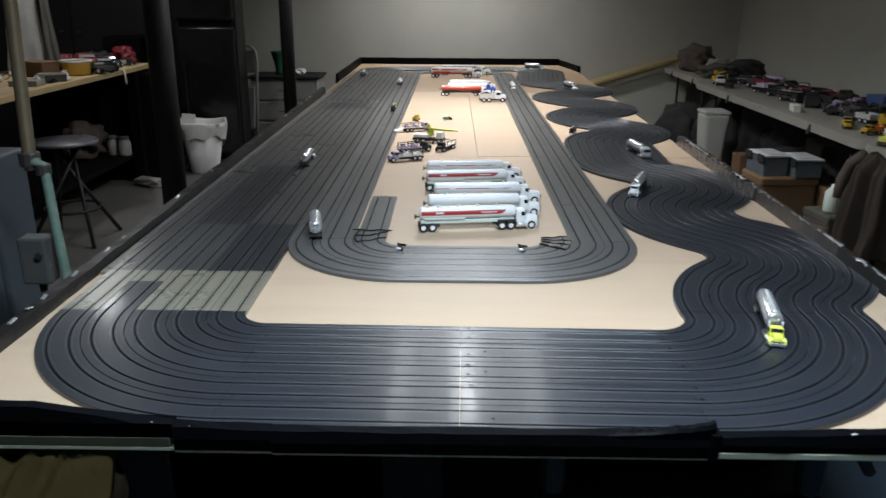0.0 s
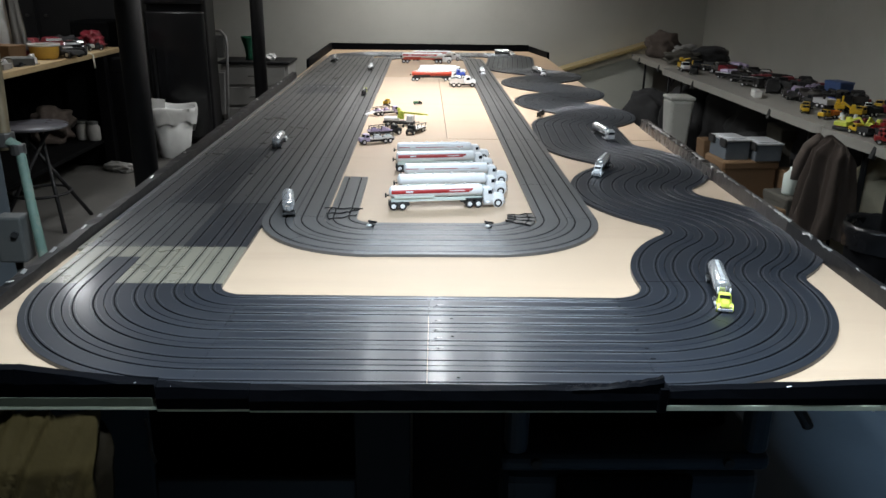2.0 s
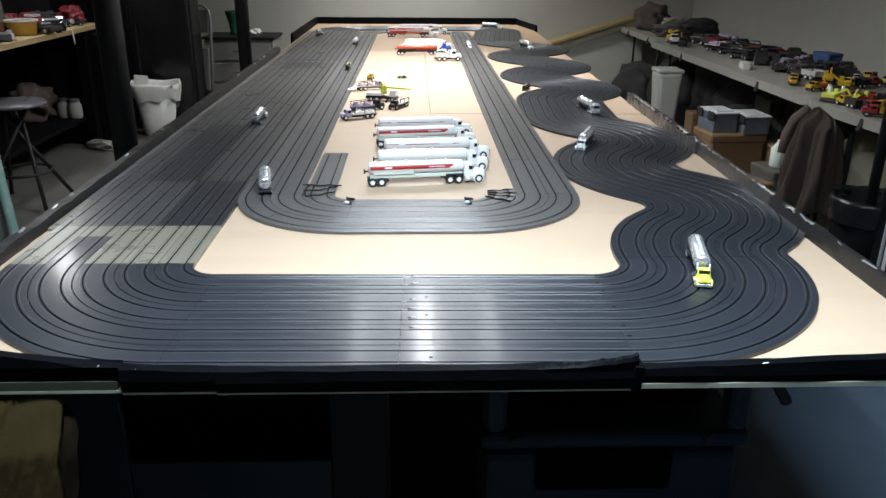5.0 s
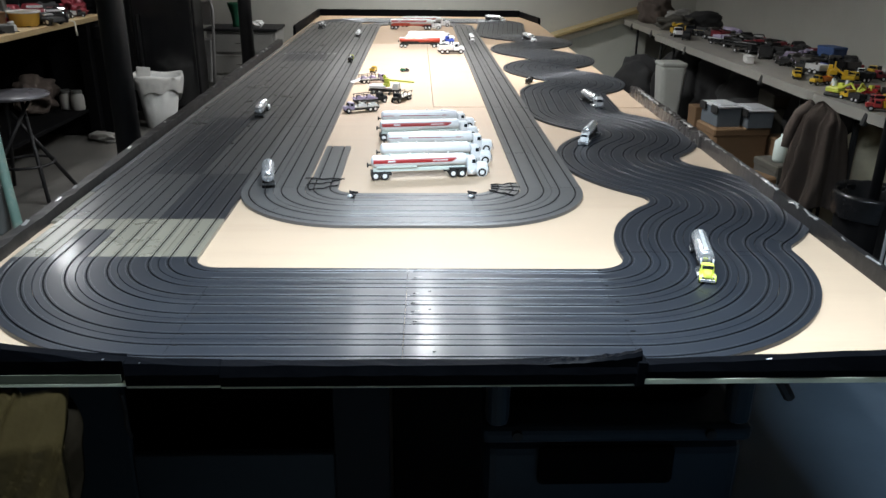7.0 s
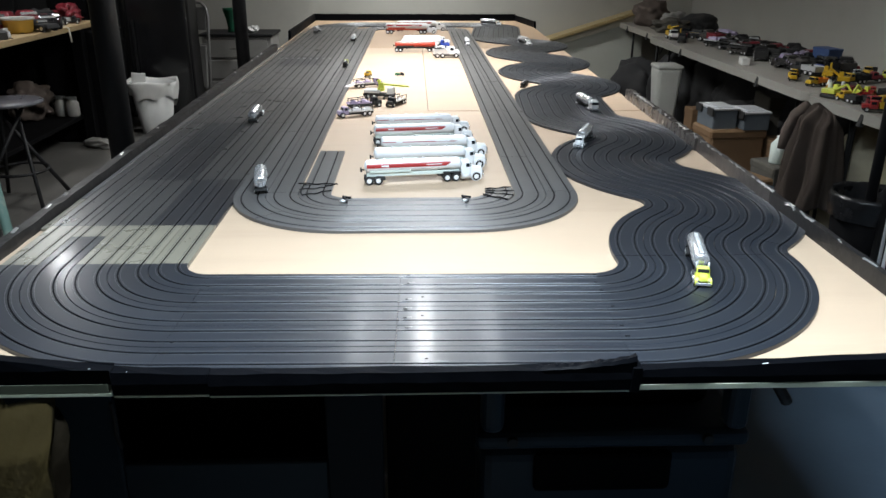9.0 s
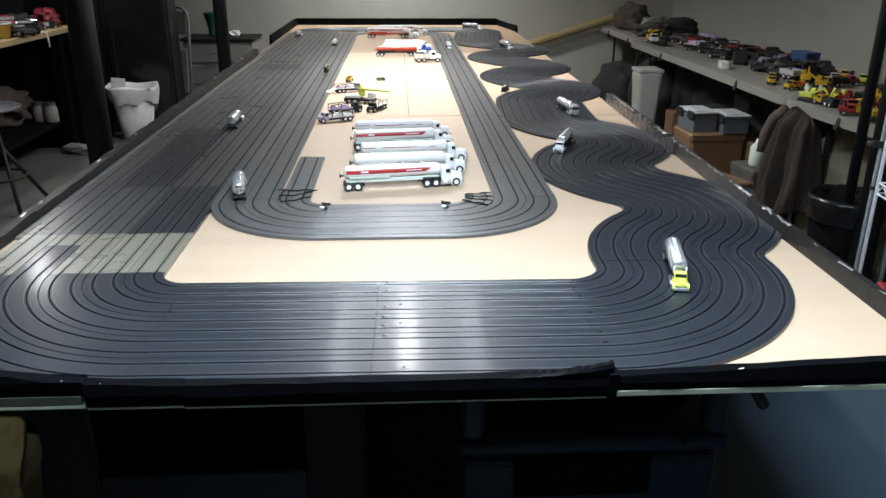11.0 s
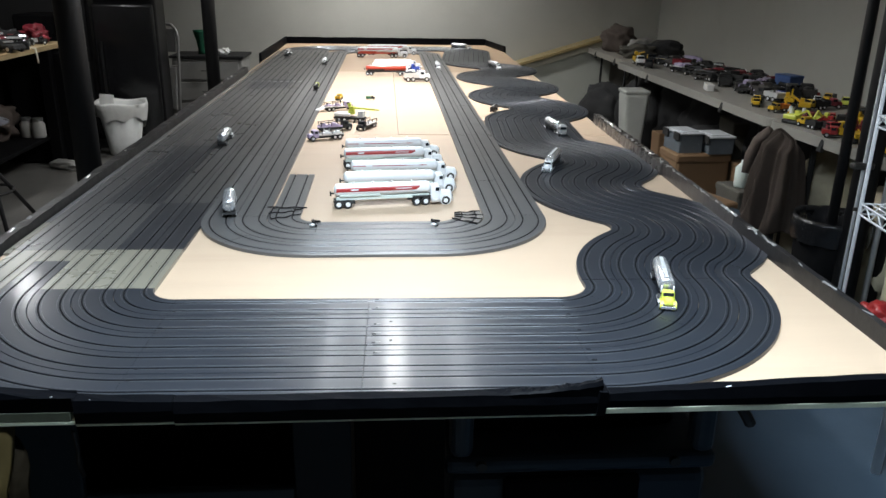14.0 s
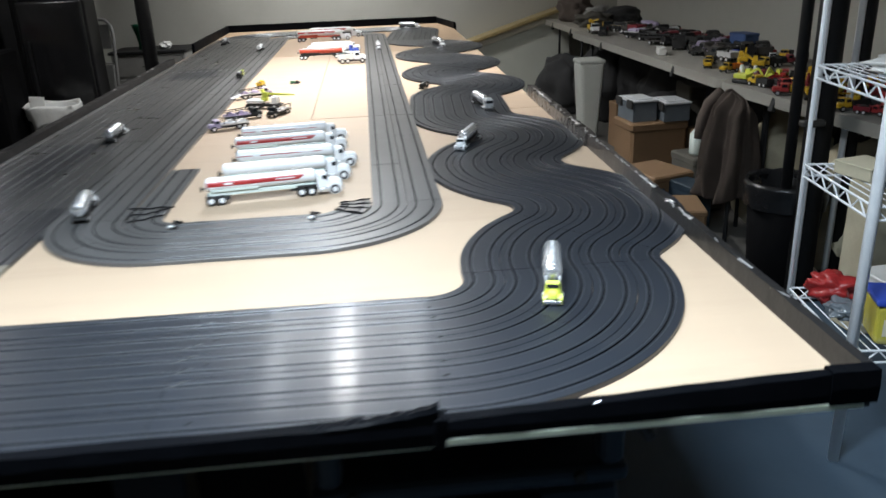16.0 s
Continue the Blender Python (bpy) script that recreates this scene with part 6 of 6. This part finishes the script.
toy_truck(pose(2.3, 5.66, T0, 0, 0, 255), 0.2, M["tyre"], M["yellow"], "black toy truck with a yellow bed", M["yellow"])
toy_truck(pose(2.16, 5.3, T0, 0, 0, 250), 0.18, M["tyre"], M["darkred"], "black toy truck with a maroon bed", M["tyre"])


def lump(name, m, size, mat, lab, cat, seed, rough=0.25):
    """A soft sagging bag or cushion."""
    ob = holder(name, m, lab, cat)
    bm = bmesh.new()
    bmesh.ops.create_icosphere(bm, subdivisions=4, radius=1)
    off = Vector((seed * 3.1, seed * 1.7, 0))
    for v in bm.verts:
        n = v.co.normalized()
        k = 1 + rough * noise.noise(n * 2.2 + off) + rough * 0.35 * noise.noise(n * 6 + off)
        p = Vector((max(-1, min(1, n.x * 1.15)), max(-1, min(1, n.y * 1.15)), n.z)) * k
        v.co = Vector((p.x * size[0] / 2, p.y * size[1] / 2, max(0.0, (p.z + 0.85) * size[2] / 1.85)))
    part("body", bm, mat, ob, smooth=True)
    return ob


lump("cushion", pose(2.30, 6.72, 0.742, 0, 0, 10), (0.26, 0.36, 0.25), M["cloth"], "grey-brown cushion standing on the far table", "cushion", 1, 0.3)
lump("crumpled_cloth", pose(-2.58, 5.12, 0.90, 0, 0, 30), (0.17, 0.2, 0.12), M["darkred"], "crumpled dark red cloth at the end of the workbench", "cloth", 31, 0.7)
lump("crumpled_cloth", pose(-2.72, 4.92, 0.90, 0, 0, -20), (0.24, 0.2, 0.10), M["black_cloth"], "crumpled dark cloth on the workbench", "cloth", 32, 0.7)
lump("rag_heap", pose(-2.82, 4.82, 0.235, 0, 0, 15), (0.26, 0.36, 0.26), M["cloth"], "brown heap of rags on the shelf under the workbench", "rags", 33, 0.5)
lump("old_shoe", pose(-2.37, 4.86, 0, 0, 0, 70), (0.09, 0.24, 0.075), M["dresser"], "dusty grey shoe on the floor beside the workbench", "shoe", 34, 0.4)
for x, y, a in ((-2.5, 4.98, 20), (-2.52, 4.84, 80), (-2.64, 4.76, -30)):
    toy_truck(pose(x, y, 0.90, 0, 0, a), 0.14, M["tyre"], M["silver"], "black model lorry with a bright roof on the workbench", M["tyre"])
lump("plastic_bag", pose(2.42, 6.3, 0.742, 0, 0, 40), (0.22, 0.24, 0.15), M["dresser"], "crumpled grey bag on the far table", "bag", 2, 0.5)
lump("sports_bag", pose(2.56, 6.08, 0.742, 0, 0, 60), (0.26, 0.3, 0.16), M["black_cloth"], "black sports bag on the far table", "bag", 3)
lump("plastic_bag", pose(2.3, 6.05, 0.742, 0, 0, 60), (0.2, 0.3, 0.12), M["grey_cloth"], "crumpled dull plastic bag on the far table", "bag", 4, 0.5)

# under the tables
ob = holder("waste_bin", pose(1.98, 5.05, 0), "tall grey-white waste bin under the folding table", "waste bin")
bm = bmesh.new()
box(bm, (0.13, 0.15, 0.58), (0, 0, 0.29), 0.03, segs=3, taper=1.5)
part("bucket", bm, M["dull_bin"], ob)
bm = bmesh.new()
box(bm, (0.2, 0.22, 0.03), (0, 0, 0.585), 0.012, segs=2)
part("rim", bm, M["dull_bin"], ob)
small_box("cardboard_box", pose(2.12, 4.72, 0, 0, 0, 4), (0.1, 0.14, 0.3), M["card"], "brown cardboard box under the folding table", "cardboard box")
small_box("cardboard_box", pose(2.03, 3.83, 0, 0, 0, 4), (0.36, 0.28, 0.35), M["card"], "worn brown cardboard box on the floor", "cardboard box")
small_box("cardboard_box", pose(2.36, 3.66, 0, 0, 0, 2), (0.24, 0.26, 0.3), M["card"], "brown cardboard box beside another on the floor", "cardboard box")
small_box("cardboard_box", pose(1.80, 3.1, 0, 0, 0, 20), (0.26, 0.3, 0.24), M["card"], "open brown cardboard box on the floor", "cardboard box")
small_box("cardboard_box", pose(1.74, 2.62, 0, 0, 0, -12), (0.22, 0.26, 0.2), M["card"], "worn brown cardboard box on the floor", "cardboard box")
small_box("cardboard_box", pose(2.08, 3.2, 0, 0, 0, 8), (0.2, 0.24, 0.28), M["grey_cloth"], "dark dusty carton under the coat", "carton")
small_box("carton", pose(2.42, 4.05, 0, 0, 0, -6), (0.2, 0.3, 0.5), M["grey_cloth"], "dark dusty carton under the folding table", "carton")
for k, (x, y, a) in enumerate(((1.78, 3.42, 25), (1.84, 3.3, -30), (1.7, 3.0, 60), (1.9, 2.88, 15))):
    small_box("tool_case", pose(x, y, 0, 0, 0, a), (0.12, 0.22, 0.1 + 0.04 * k), M["black_case"], "small dark tool case on the floor", "case")


def tote(m, size, lab):
    ob = holder("storage_tote", m, lab, "storage tote", "clear totes under the table")
    w, d, h = size
    bm = bmesh.new()
    t = 0.006
    for s in (-1, 1):
        box(bm, (t, d, h), (s * w / 2, 0, h / 2), 0.001)
        box(bm, (w - t, t, h), (0, s * d / 2, h / 2), 0.001)
    box(bm, (w - t, d - t, t), (0, 0, t / 2), 0.001)
    part("tub", bm, M["clear_solid"], ob, "cloudy clear plastic tub")
    bm = bmesh.new()
    box(bm, (w + 0.02, d + 0.02, 0.012), (0, 0, h + 0.007), 0.004, segs=2)
    box(bm, (w - 0.04, d - 0.04, 0.008), (0, 0, h + 0.015), 0.003)
    part("lid", bm, M["tote_lid"], ob, "translucent white lid")
    for s in (-1, 1):
        bm = bmesh.new()
        box(bm, (0.012, 0.08, 0.05), (-w / 2 - 0.012, s * d * 0.36, h - 0.01), 0.004)
        part("latch", bm, M["tyre"], ob, "black latch")
    bm = bmesh.new()
    r3 = random.Random(3)
    for _ in range(9):
        box(bm, (w * 0.25, d * 0.25, h * 0.5), (r3.uniform(-0.25, 0.25) * w, r3.uniform(-0.3, 0.3) * d, h * 0.4), 0.01, turn=pose(0, 0, 0, r3.uniform(-20, 20), r3.uniform(-20, 20), r3.uniform(0, 90)))
    part("contents", bm, M["blue_grey"], ob, "dark jumble inside")
    return ob


tote(pose(1.945, 3.84, 0.379, 0, 0, 6), (0.15, 0.22, 0.115), "clear plastic storage tote on a cardboard box")
tote(pose(2.135, 3.80, 0.379, 0, 0, 3), (0.16, 0.22, 0.1), "low clear plastic storage tote on a cardboard box")

# a brown coat over a chair
ob = holder("coat", pose(2.03, 2.72, 0) @ Matrix.Diagonal((0.9, 1.02, 1, 1)), "heavy brown coat draped over a chair back", "coat")
bm = bmesh.new()
nu, nv = 90, 40
rows = []
for j in range(nv + 1):
    v = j / nv
    row = []
    for i in range(nu + 1):
        u = i / nu
        a = (u - 0.5) * math.pi * 1.25
        spread = 0.13 + 0.045 * v + 0.015 * math.sin(7 * u + 3 * v)
        fold = 0.034 * (0.3 + v) * math.sin(u * 27 + 1.6 * math.sin(3 * v)) + 0.013 * math.sin(u * 55 + 1.3 + 2 * v) + 0.008 * v * math.sin(u * 96 + 3 * v) + 0.012 * noise.noise(Vector((u * 9, v * 5, 3)))
        x = -math.cos(a) * (0.085 * min(1, 0.35 + 5 * v) + 0.07 * v + fold)
        y = math.sin(a) * (spread * min(1, 0.72 + 4 * v) + fold * 0.5)
        z = 0.715 - 0.50 * v - 0.10 * abs(u - 0.5) * (1 - v) + 0.014 * math.sin(u * 13)
        row.append(bm.verts.new((x, y, z)))
    rows.append(row)
top = bm.verts.new((-0.03, 0.0, 0.73))
for i in range(nu):
    bm.faces.new((rows[0][i + 1], rows[0][i], top))
for a, b in zip(rows, rows[1:]):
    for i in range(nu):
        bm.faces.new((a[i], a[i + 1], b[i + 1], b[i]))
bmesh.ops.solidify(bm, geom=bm.faces[:], thickness=0.012)
part("body", bm, M["cloth"], ob, smooth=True)
bm = bmesh.new()
tube(bm, [(-0.05, 0.07, 0.70), (-0.08, 0.13, 0.64), (-0.10, 0.16, 0.55), (-0.11, 0.15, 0.46)], 0.03, 12)
part("sleeve", bm, M["cloth"], ob, smooth=True)
for sx in (-0.05, 0.12):
    for sy in (-0.10, 0.10):
        bm = bmesh.new()
        tube(bm, [(sx, sy, 0), (sx, sy, 0.68 if sx > 0 else 0.42)], 0.012, 8)
        part("chair_leg", bm, M["black"], ob, "dark chair leg under the coat")

ob = holder("waste_bin", pose(2.0, 2.14, 0), "black waste bin with a black bag over its rim", "waste bin")
bm = bmesh.new()
lathe(bm, [(0.001, 0.0), (0.12, 0.0), (0.125, 0.01), (0.155, 0.43), (0.148, 0.43), (0.12, 0.02)], 24)
part("bucket", bm, M["matte_black"], ob, smooth=True)
bm = bmesh.new()
lathe(bm, [(0.13, 0.36), (0.15, 0.44), (0.162, 0.45), (0.168, 0.43), (0.166, 0.38), (0.163, 0.34)], 30, wobble=0.08, seed=4)
part("bag", bm, M["black_film"], ob, "shiny black bin bag", smooth=True)
lump("sack", pose(2.30, 2.72, 0, 0, 0, 20), (0.26, 0.5, 0.6), M["sack"], "pale canvas sack under the folding table", "sack", 6)
lump("sack", pose(2.36, 2.2, 0, 0, 0, 70), (0.3, 0.4, 0.55), M["sack"], "pale canvas sack under the folding table", "sack", 8)
lump("duffel_bag", pose(2.62, 2.95, 0, 0, 0, 80), (0.4, 0.6, 0.5), M["black_cloth"], "black duffel bag under the folding table", "bag", 9)
lump("duffel_bag", pose(2.45, 4.35, 0, 0, 0, 80), (0.5, 0.6, 0.45), M["black_cloth"], "black duffel bag under the folding table", "bag", 10)
lump("duffel_bag", pose(2.06, 6.15, 0, 0, 0, 30), (0.3, 0.5, 0.5), M["black_cloth"], "black stuffed bag in the corner", "bag", 11)
lump("duffel_bag", pose(2.32, 5.75, 0, 0, 0, 20), (0.4, 0.5, 0.6), M["black_cloth"], "black stuffed bag in the corner", "bag", 12)
for k, y in enumerate((3.35, 4.02, 4.72, 5.3)):
    lump("stuffed_bag", pose(2.60, y, 0, 0, 0, 6 * k), (0.46, 0.74, 0.66), M["black_cloth"], "black stuffed bag against the wall under the table", "bag", 21 + k, 0.2)
ob = holder("detergent_bottle", pose(2.06, 3.18, 0.303, 0, 0, 10), "pale plastic bottle on a dusty carton", "bottle")
bm = bmesh.new()
lathe(bm, [(0.001, 0), (0.04, 0), (0.045, 0.01), (0.045, 0.11), (0.018, 0.14), (0.018, 0.155), (0.001, 0.155)], 14)
part("body", bm, M["pale_green"], ob, smooth=True)


# wire rack beside the near corner
def wire_rack(m, w, d, levels, h, lab):
    ob = holder("wire_rack", m, lab, "wire rack")
    for x in (0, w):
        for y in (0, d):
            bm = bmesh.new()
            cyl(bm, 0.0145 if y == 0 else 0.0065, h, (x, y, h / 2), n=12)
            part("post", bm, M["white_paint"], ob, smooth=True)
    for z in levels:
        bm = bmesh.new()
        for y in (0, d):
            tube(bm, [(0, y, z), (w, y, z)], 0.0035, 6)
            tube(bm, [(0, y, z - 0.035), (w, y, z - 0.035)], 0.0035, 6)
            n = int(w / 0.035)
            for i in range(n):
                tube(bm, [(w * i / n, y, z - 0.035 * (i % 2)), (w * (i + 1) / n, y, z - 0.035 * ((i + 1) % 2))], 0.0025, 5)
        for x in (0, w):
            tube(bm, [(x, 0, z), (x, d, z)], 0.0035, 6)
            tube(bm, [(x, 0, z - 0.035), (x, d, z - 0.035)], 0.0035, 6)
            n = int(d / 0.035)
            for i in range(n):
                tube(bm, [(x, d * i / n, z - 0.035 * (i % 2)), (x, d * (i + 1) / n, z - 0.035 * ((i + 1) % 2))], 0.0025, 5)
        for i in range(1, int(w / 0.025)):
            tube(bm, [(i * 0.025, 0, z + 0.003), (i * 0.025, d, z + 0.003)], 0.002, 5)
        part("wire_shelf", bm, M["white_paint"], ob)
    return ob


RX, RY = 1.522, 0.905
LEVELS = (0.34, 0.74, 1.03)
wire_rack(pose(RX, RY, 0, 0, 0, -7.5), 0.80, 0.42, LEVELS, 1.6, "white wire shelving rack loaded with packages")


def tub(m, r, h, mat, lid, lab):
    ob = holder("storage_tub", m, lab, "tub")
    bm = bmesh.new()
    box(bm, (r * 2, r * 1.7, h), (0, 0, h / 2), r * 0.25, segs=3, taper=1.08)
    part("body", bm, mat, ob)
    bm = bmesh.new()
    box(bm, (r * 2.3, r * 2.0, h * 0.14), (0, 0, h * 1.03), r * 0.1, segs=2)
    part("lid", bm, lid, ob)
    bm = bmesh.new()
    box(bm, (0.002, r * 1.2, h * 0.4), (-r * 1.045, 0, h * 0.45), 0)
    part("label", bm, M["ivory2"], ob, "pale paper label")
    return ob


SH = 0.006
tub(pose(RX + 0.135, RY + 0.05, 0.34 + SH, 0, 0, 72), 0.06, 0.12, M["yellow_label"], M["blue"], "yellow tub with a dark blue lid")
lump("crisp_packet", pose(RX + 0.12, RY + 0.30, 0.34 + SH, 0, 0, 20), (0.1, 0.13, 0.085), M["red"], "shiny red crumpled packet on the rack", "packet", 14, 0.5)
lump("plastic_bag", pose(RX + 0.1, RY + 0.19, 0.34 + SH, 0, 0, 70), (0.1, 0.1, 0.045), M["clear_solid"], "crumpled clear bag on the rack", "bag", 15, 0.5)
small_box("carton", pose(RX + 0.34, RY + 0.26, 0.34 + SH, 0, 0, 5), (0.2, 0.2, 0.07), M["ivory"], "flat pale carton on the low rack shelf", "carton")
small_box("cardboard_box", pose(RX + 0.52, RY + 0.1, 0.34 + SH, 0, 0, 5), (0.22, 0.24, 0.2), M["card"], "brown cardboard box on the rack", "cardboard box")
tub(pose(RX + 0.27, RY + 0.19, 0.74 + SH, 0, 0, 90), 0.085, 0.16, M["clear_solid"], M["navy_lid"], "cloudy clear tub with a dark blue lid")
ob = holder("spray_can", pose(RX + 0.135, RY + 0.10, 0.74 + SH, 0, 0, 62), "white marker tube lying on the rack shelf", "bottle")
bm = bmesh.new()
cyl(bm, 0.013, 0.07, (0, 0, 0.013), n=14, turn=pose(0, 0, 0, 90), bevel=0.003)
part("body", bm, M["white"], ob, smooth=False)
bm = bmesh.new()
cyl(bm, 0.011, 0.018, (0, 0.044, 0.013), n=12, turn=pose(0, 0, 0, 90), bevel=0.002)
part("cap", bm, M["black_case"], ob, "dark cap")
small_box("carton", pose(RX + 0.14, RY + 0.25, 0.74 + SH, 0, 0, 12), (0.11, 0.13, 0.035), M["sack"], "pale grey flat carton on the rack shelf", "carton")
small_box("carton", pose(RX + 0.50, RY + 0.16, 0.74 + SH, 0, 0, 4), (0.24, 0.26, 0.14), M["grey_cloth"], "grey carton on the rack shelf", "carton")
lump("plastic_bag", pose(RX + 0.17, RY + 0.17, 1.03 + SH, 0, 0, 10), (0.18, 0.2, 0.045), M["ivory"], "flat pile of pale bags on the top shelf", "bag", 17, 0.5)
small_box("parts_box", pose(RX + 0.38, RY + 0.14, 1.03 + SH, 0, 0, 8), (0.2, 0.2, 0.06), M["white"], "flat white carton on the top shelf", "carton")
small_box("carton", pose(2.12, 1.66, 0, 0, 0, 4), (0.24, 0.14, 0.52), M["sack"], "tall pale carton standing beyond the wire rack", "carton")

# dark things under the race table
ob = holder("tool_chest", pose(0.44, 0.36, 0), "large navy-black plastic tool chest under the race table", "chest")
bm = bmesh.new()
box(bm, (0.58, 0.46, 0.40), (0, 0.25, 0.21), 0.03, segs=3)
part("body", bm, M["black_case"], ob)
bm = bmesh.new()
box(bm, (0.60, 0.48, 0.045), (0, 0.25, 0.435), 0.018, segs=3)
part("ledge", bm, M["black_case"], ob, "rounded navy ledge")
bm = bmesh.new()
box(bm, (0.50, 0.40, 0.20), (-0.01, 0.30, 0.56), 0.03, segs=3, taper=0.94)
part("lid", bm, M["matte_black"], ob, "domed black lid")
for s in (-1, 1):
    bm = bmesh.new()
    box(bm, (0.05, 0.06, 0.17), (s * 0.262, 0.03, 0.545), 0.02, segs=3)
    part("side_arm", bm, M["black_case"], ob)
# flat black slab on the front, painted as the dark of a grip recess
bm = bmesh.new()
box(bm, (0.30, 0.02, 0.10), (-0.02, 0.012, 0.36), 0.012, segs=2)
part("recess", bm, M["matte_black"], ob, "black slab for the shade in a grip recess")
for x in (-0.22, 0.2):
    bm = bmesh.new()
    cyl(bm, 0.012, 0.012, (x, -0.0, 0.445), n=12, turn=pose(0, 0, 0, 90), bevel=0.002)
    part("rivet", bm, M["tyre"], ob)
ob = holder("strap", pose(0.665, 0.2, 0), "black strap hanging below the table edge", "strap")
bm = bmesh.new()
tube(bm, [(0, 0, 0.772), (0.004, -0.004, 0.72), (0.012, -0.01, 0.68), (0.028, -0.012, 0.655), (0.034, -0.01, 0.645)], 0.011, 8)
part("webbing", bm, M["black"], ob)
SLANTS = ((-0.17, 0.02, 0.05), (-0.115, 0.022, 0.04), (-0.083, 0.012, 0.025), (-0.06, 0.026, 0.06), (-0.01, 0.007, 0.03), (0.03, 0.016, 0.05), (0.08, 0.02, 0.06), (0.15, 0.02, 0.06), (0.23, 0.02, 0.06))
ob = holder("tarpaulin", pose(-0.585, 0.024, 0), "crumpled olive-brown tarpaulin and clear film hanging under the table", "tarpaulin")
for k, (x1, w, back, mt, lab) in enumerate(((0.05, 0.52, 0.012, "tarp", "olive-brown sheet with slanting folds"), (0.066, 0.045, 0.024, "dark_film", "dusty dark clear film"))):
    bm = bmesh.new()
    nu, nv = (90, 100) if k == 0 else (16, 60)
    rows = []
    for j in range(nv + 1):
        v = j / nv
        row = []
        for i in range(nu + 1):
            u = i / nu
            px, pz = x1 - w * (1 - u), 0.774 * (1 - v)
            lean = px * 0.88 - (pz - 0.7) * 0.47 + 0.012 * noise.noise(Vector((px * 5, pz * 5, k)))
            ridge = sum(h * max(0.0, min((lean - c) / 0.014, 1 - (lean - c - 0.014) / w2)) for c, h, w2 in SLANTS)
            y = back - ridge + 0.012 * noise.noise(Vector((px * 8, pz * 6, k + 2.0)))
            edge = 0.014 * noise.noise(Vector((pz * 5, k, 1.0))) * u + (-0.05 * max(0, 0.06 - v) / 0.06 * u if k else 0)
            row.append(bm.verts.new((px + edge + 0.03 * v, y - 0.22 * v - 0.03 * min(1, 10 * v), pz + 0.002)))
        rows.append(row)
    for a, b in zip(rows, rows[1:]):
        for i in range(nu):
            bm.faces.new((a[i], b[i], b[i + 1], a[i + 1]))
    bmesh.ops.solidify(bm, geom=bm.faces[:], thickness=0.0025)
    part("fold", bm, M[mt], ob, lab, smooth=True)
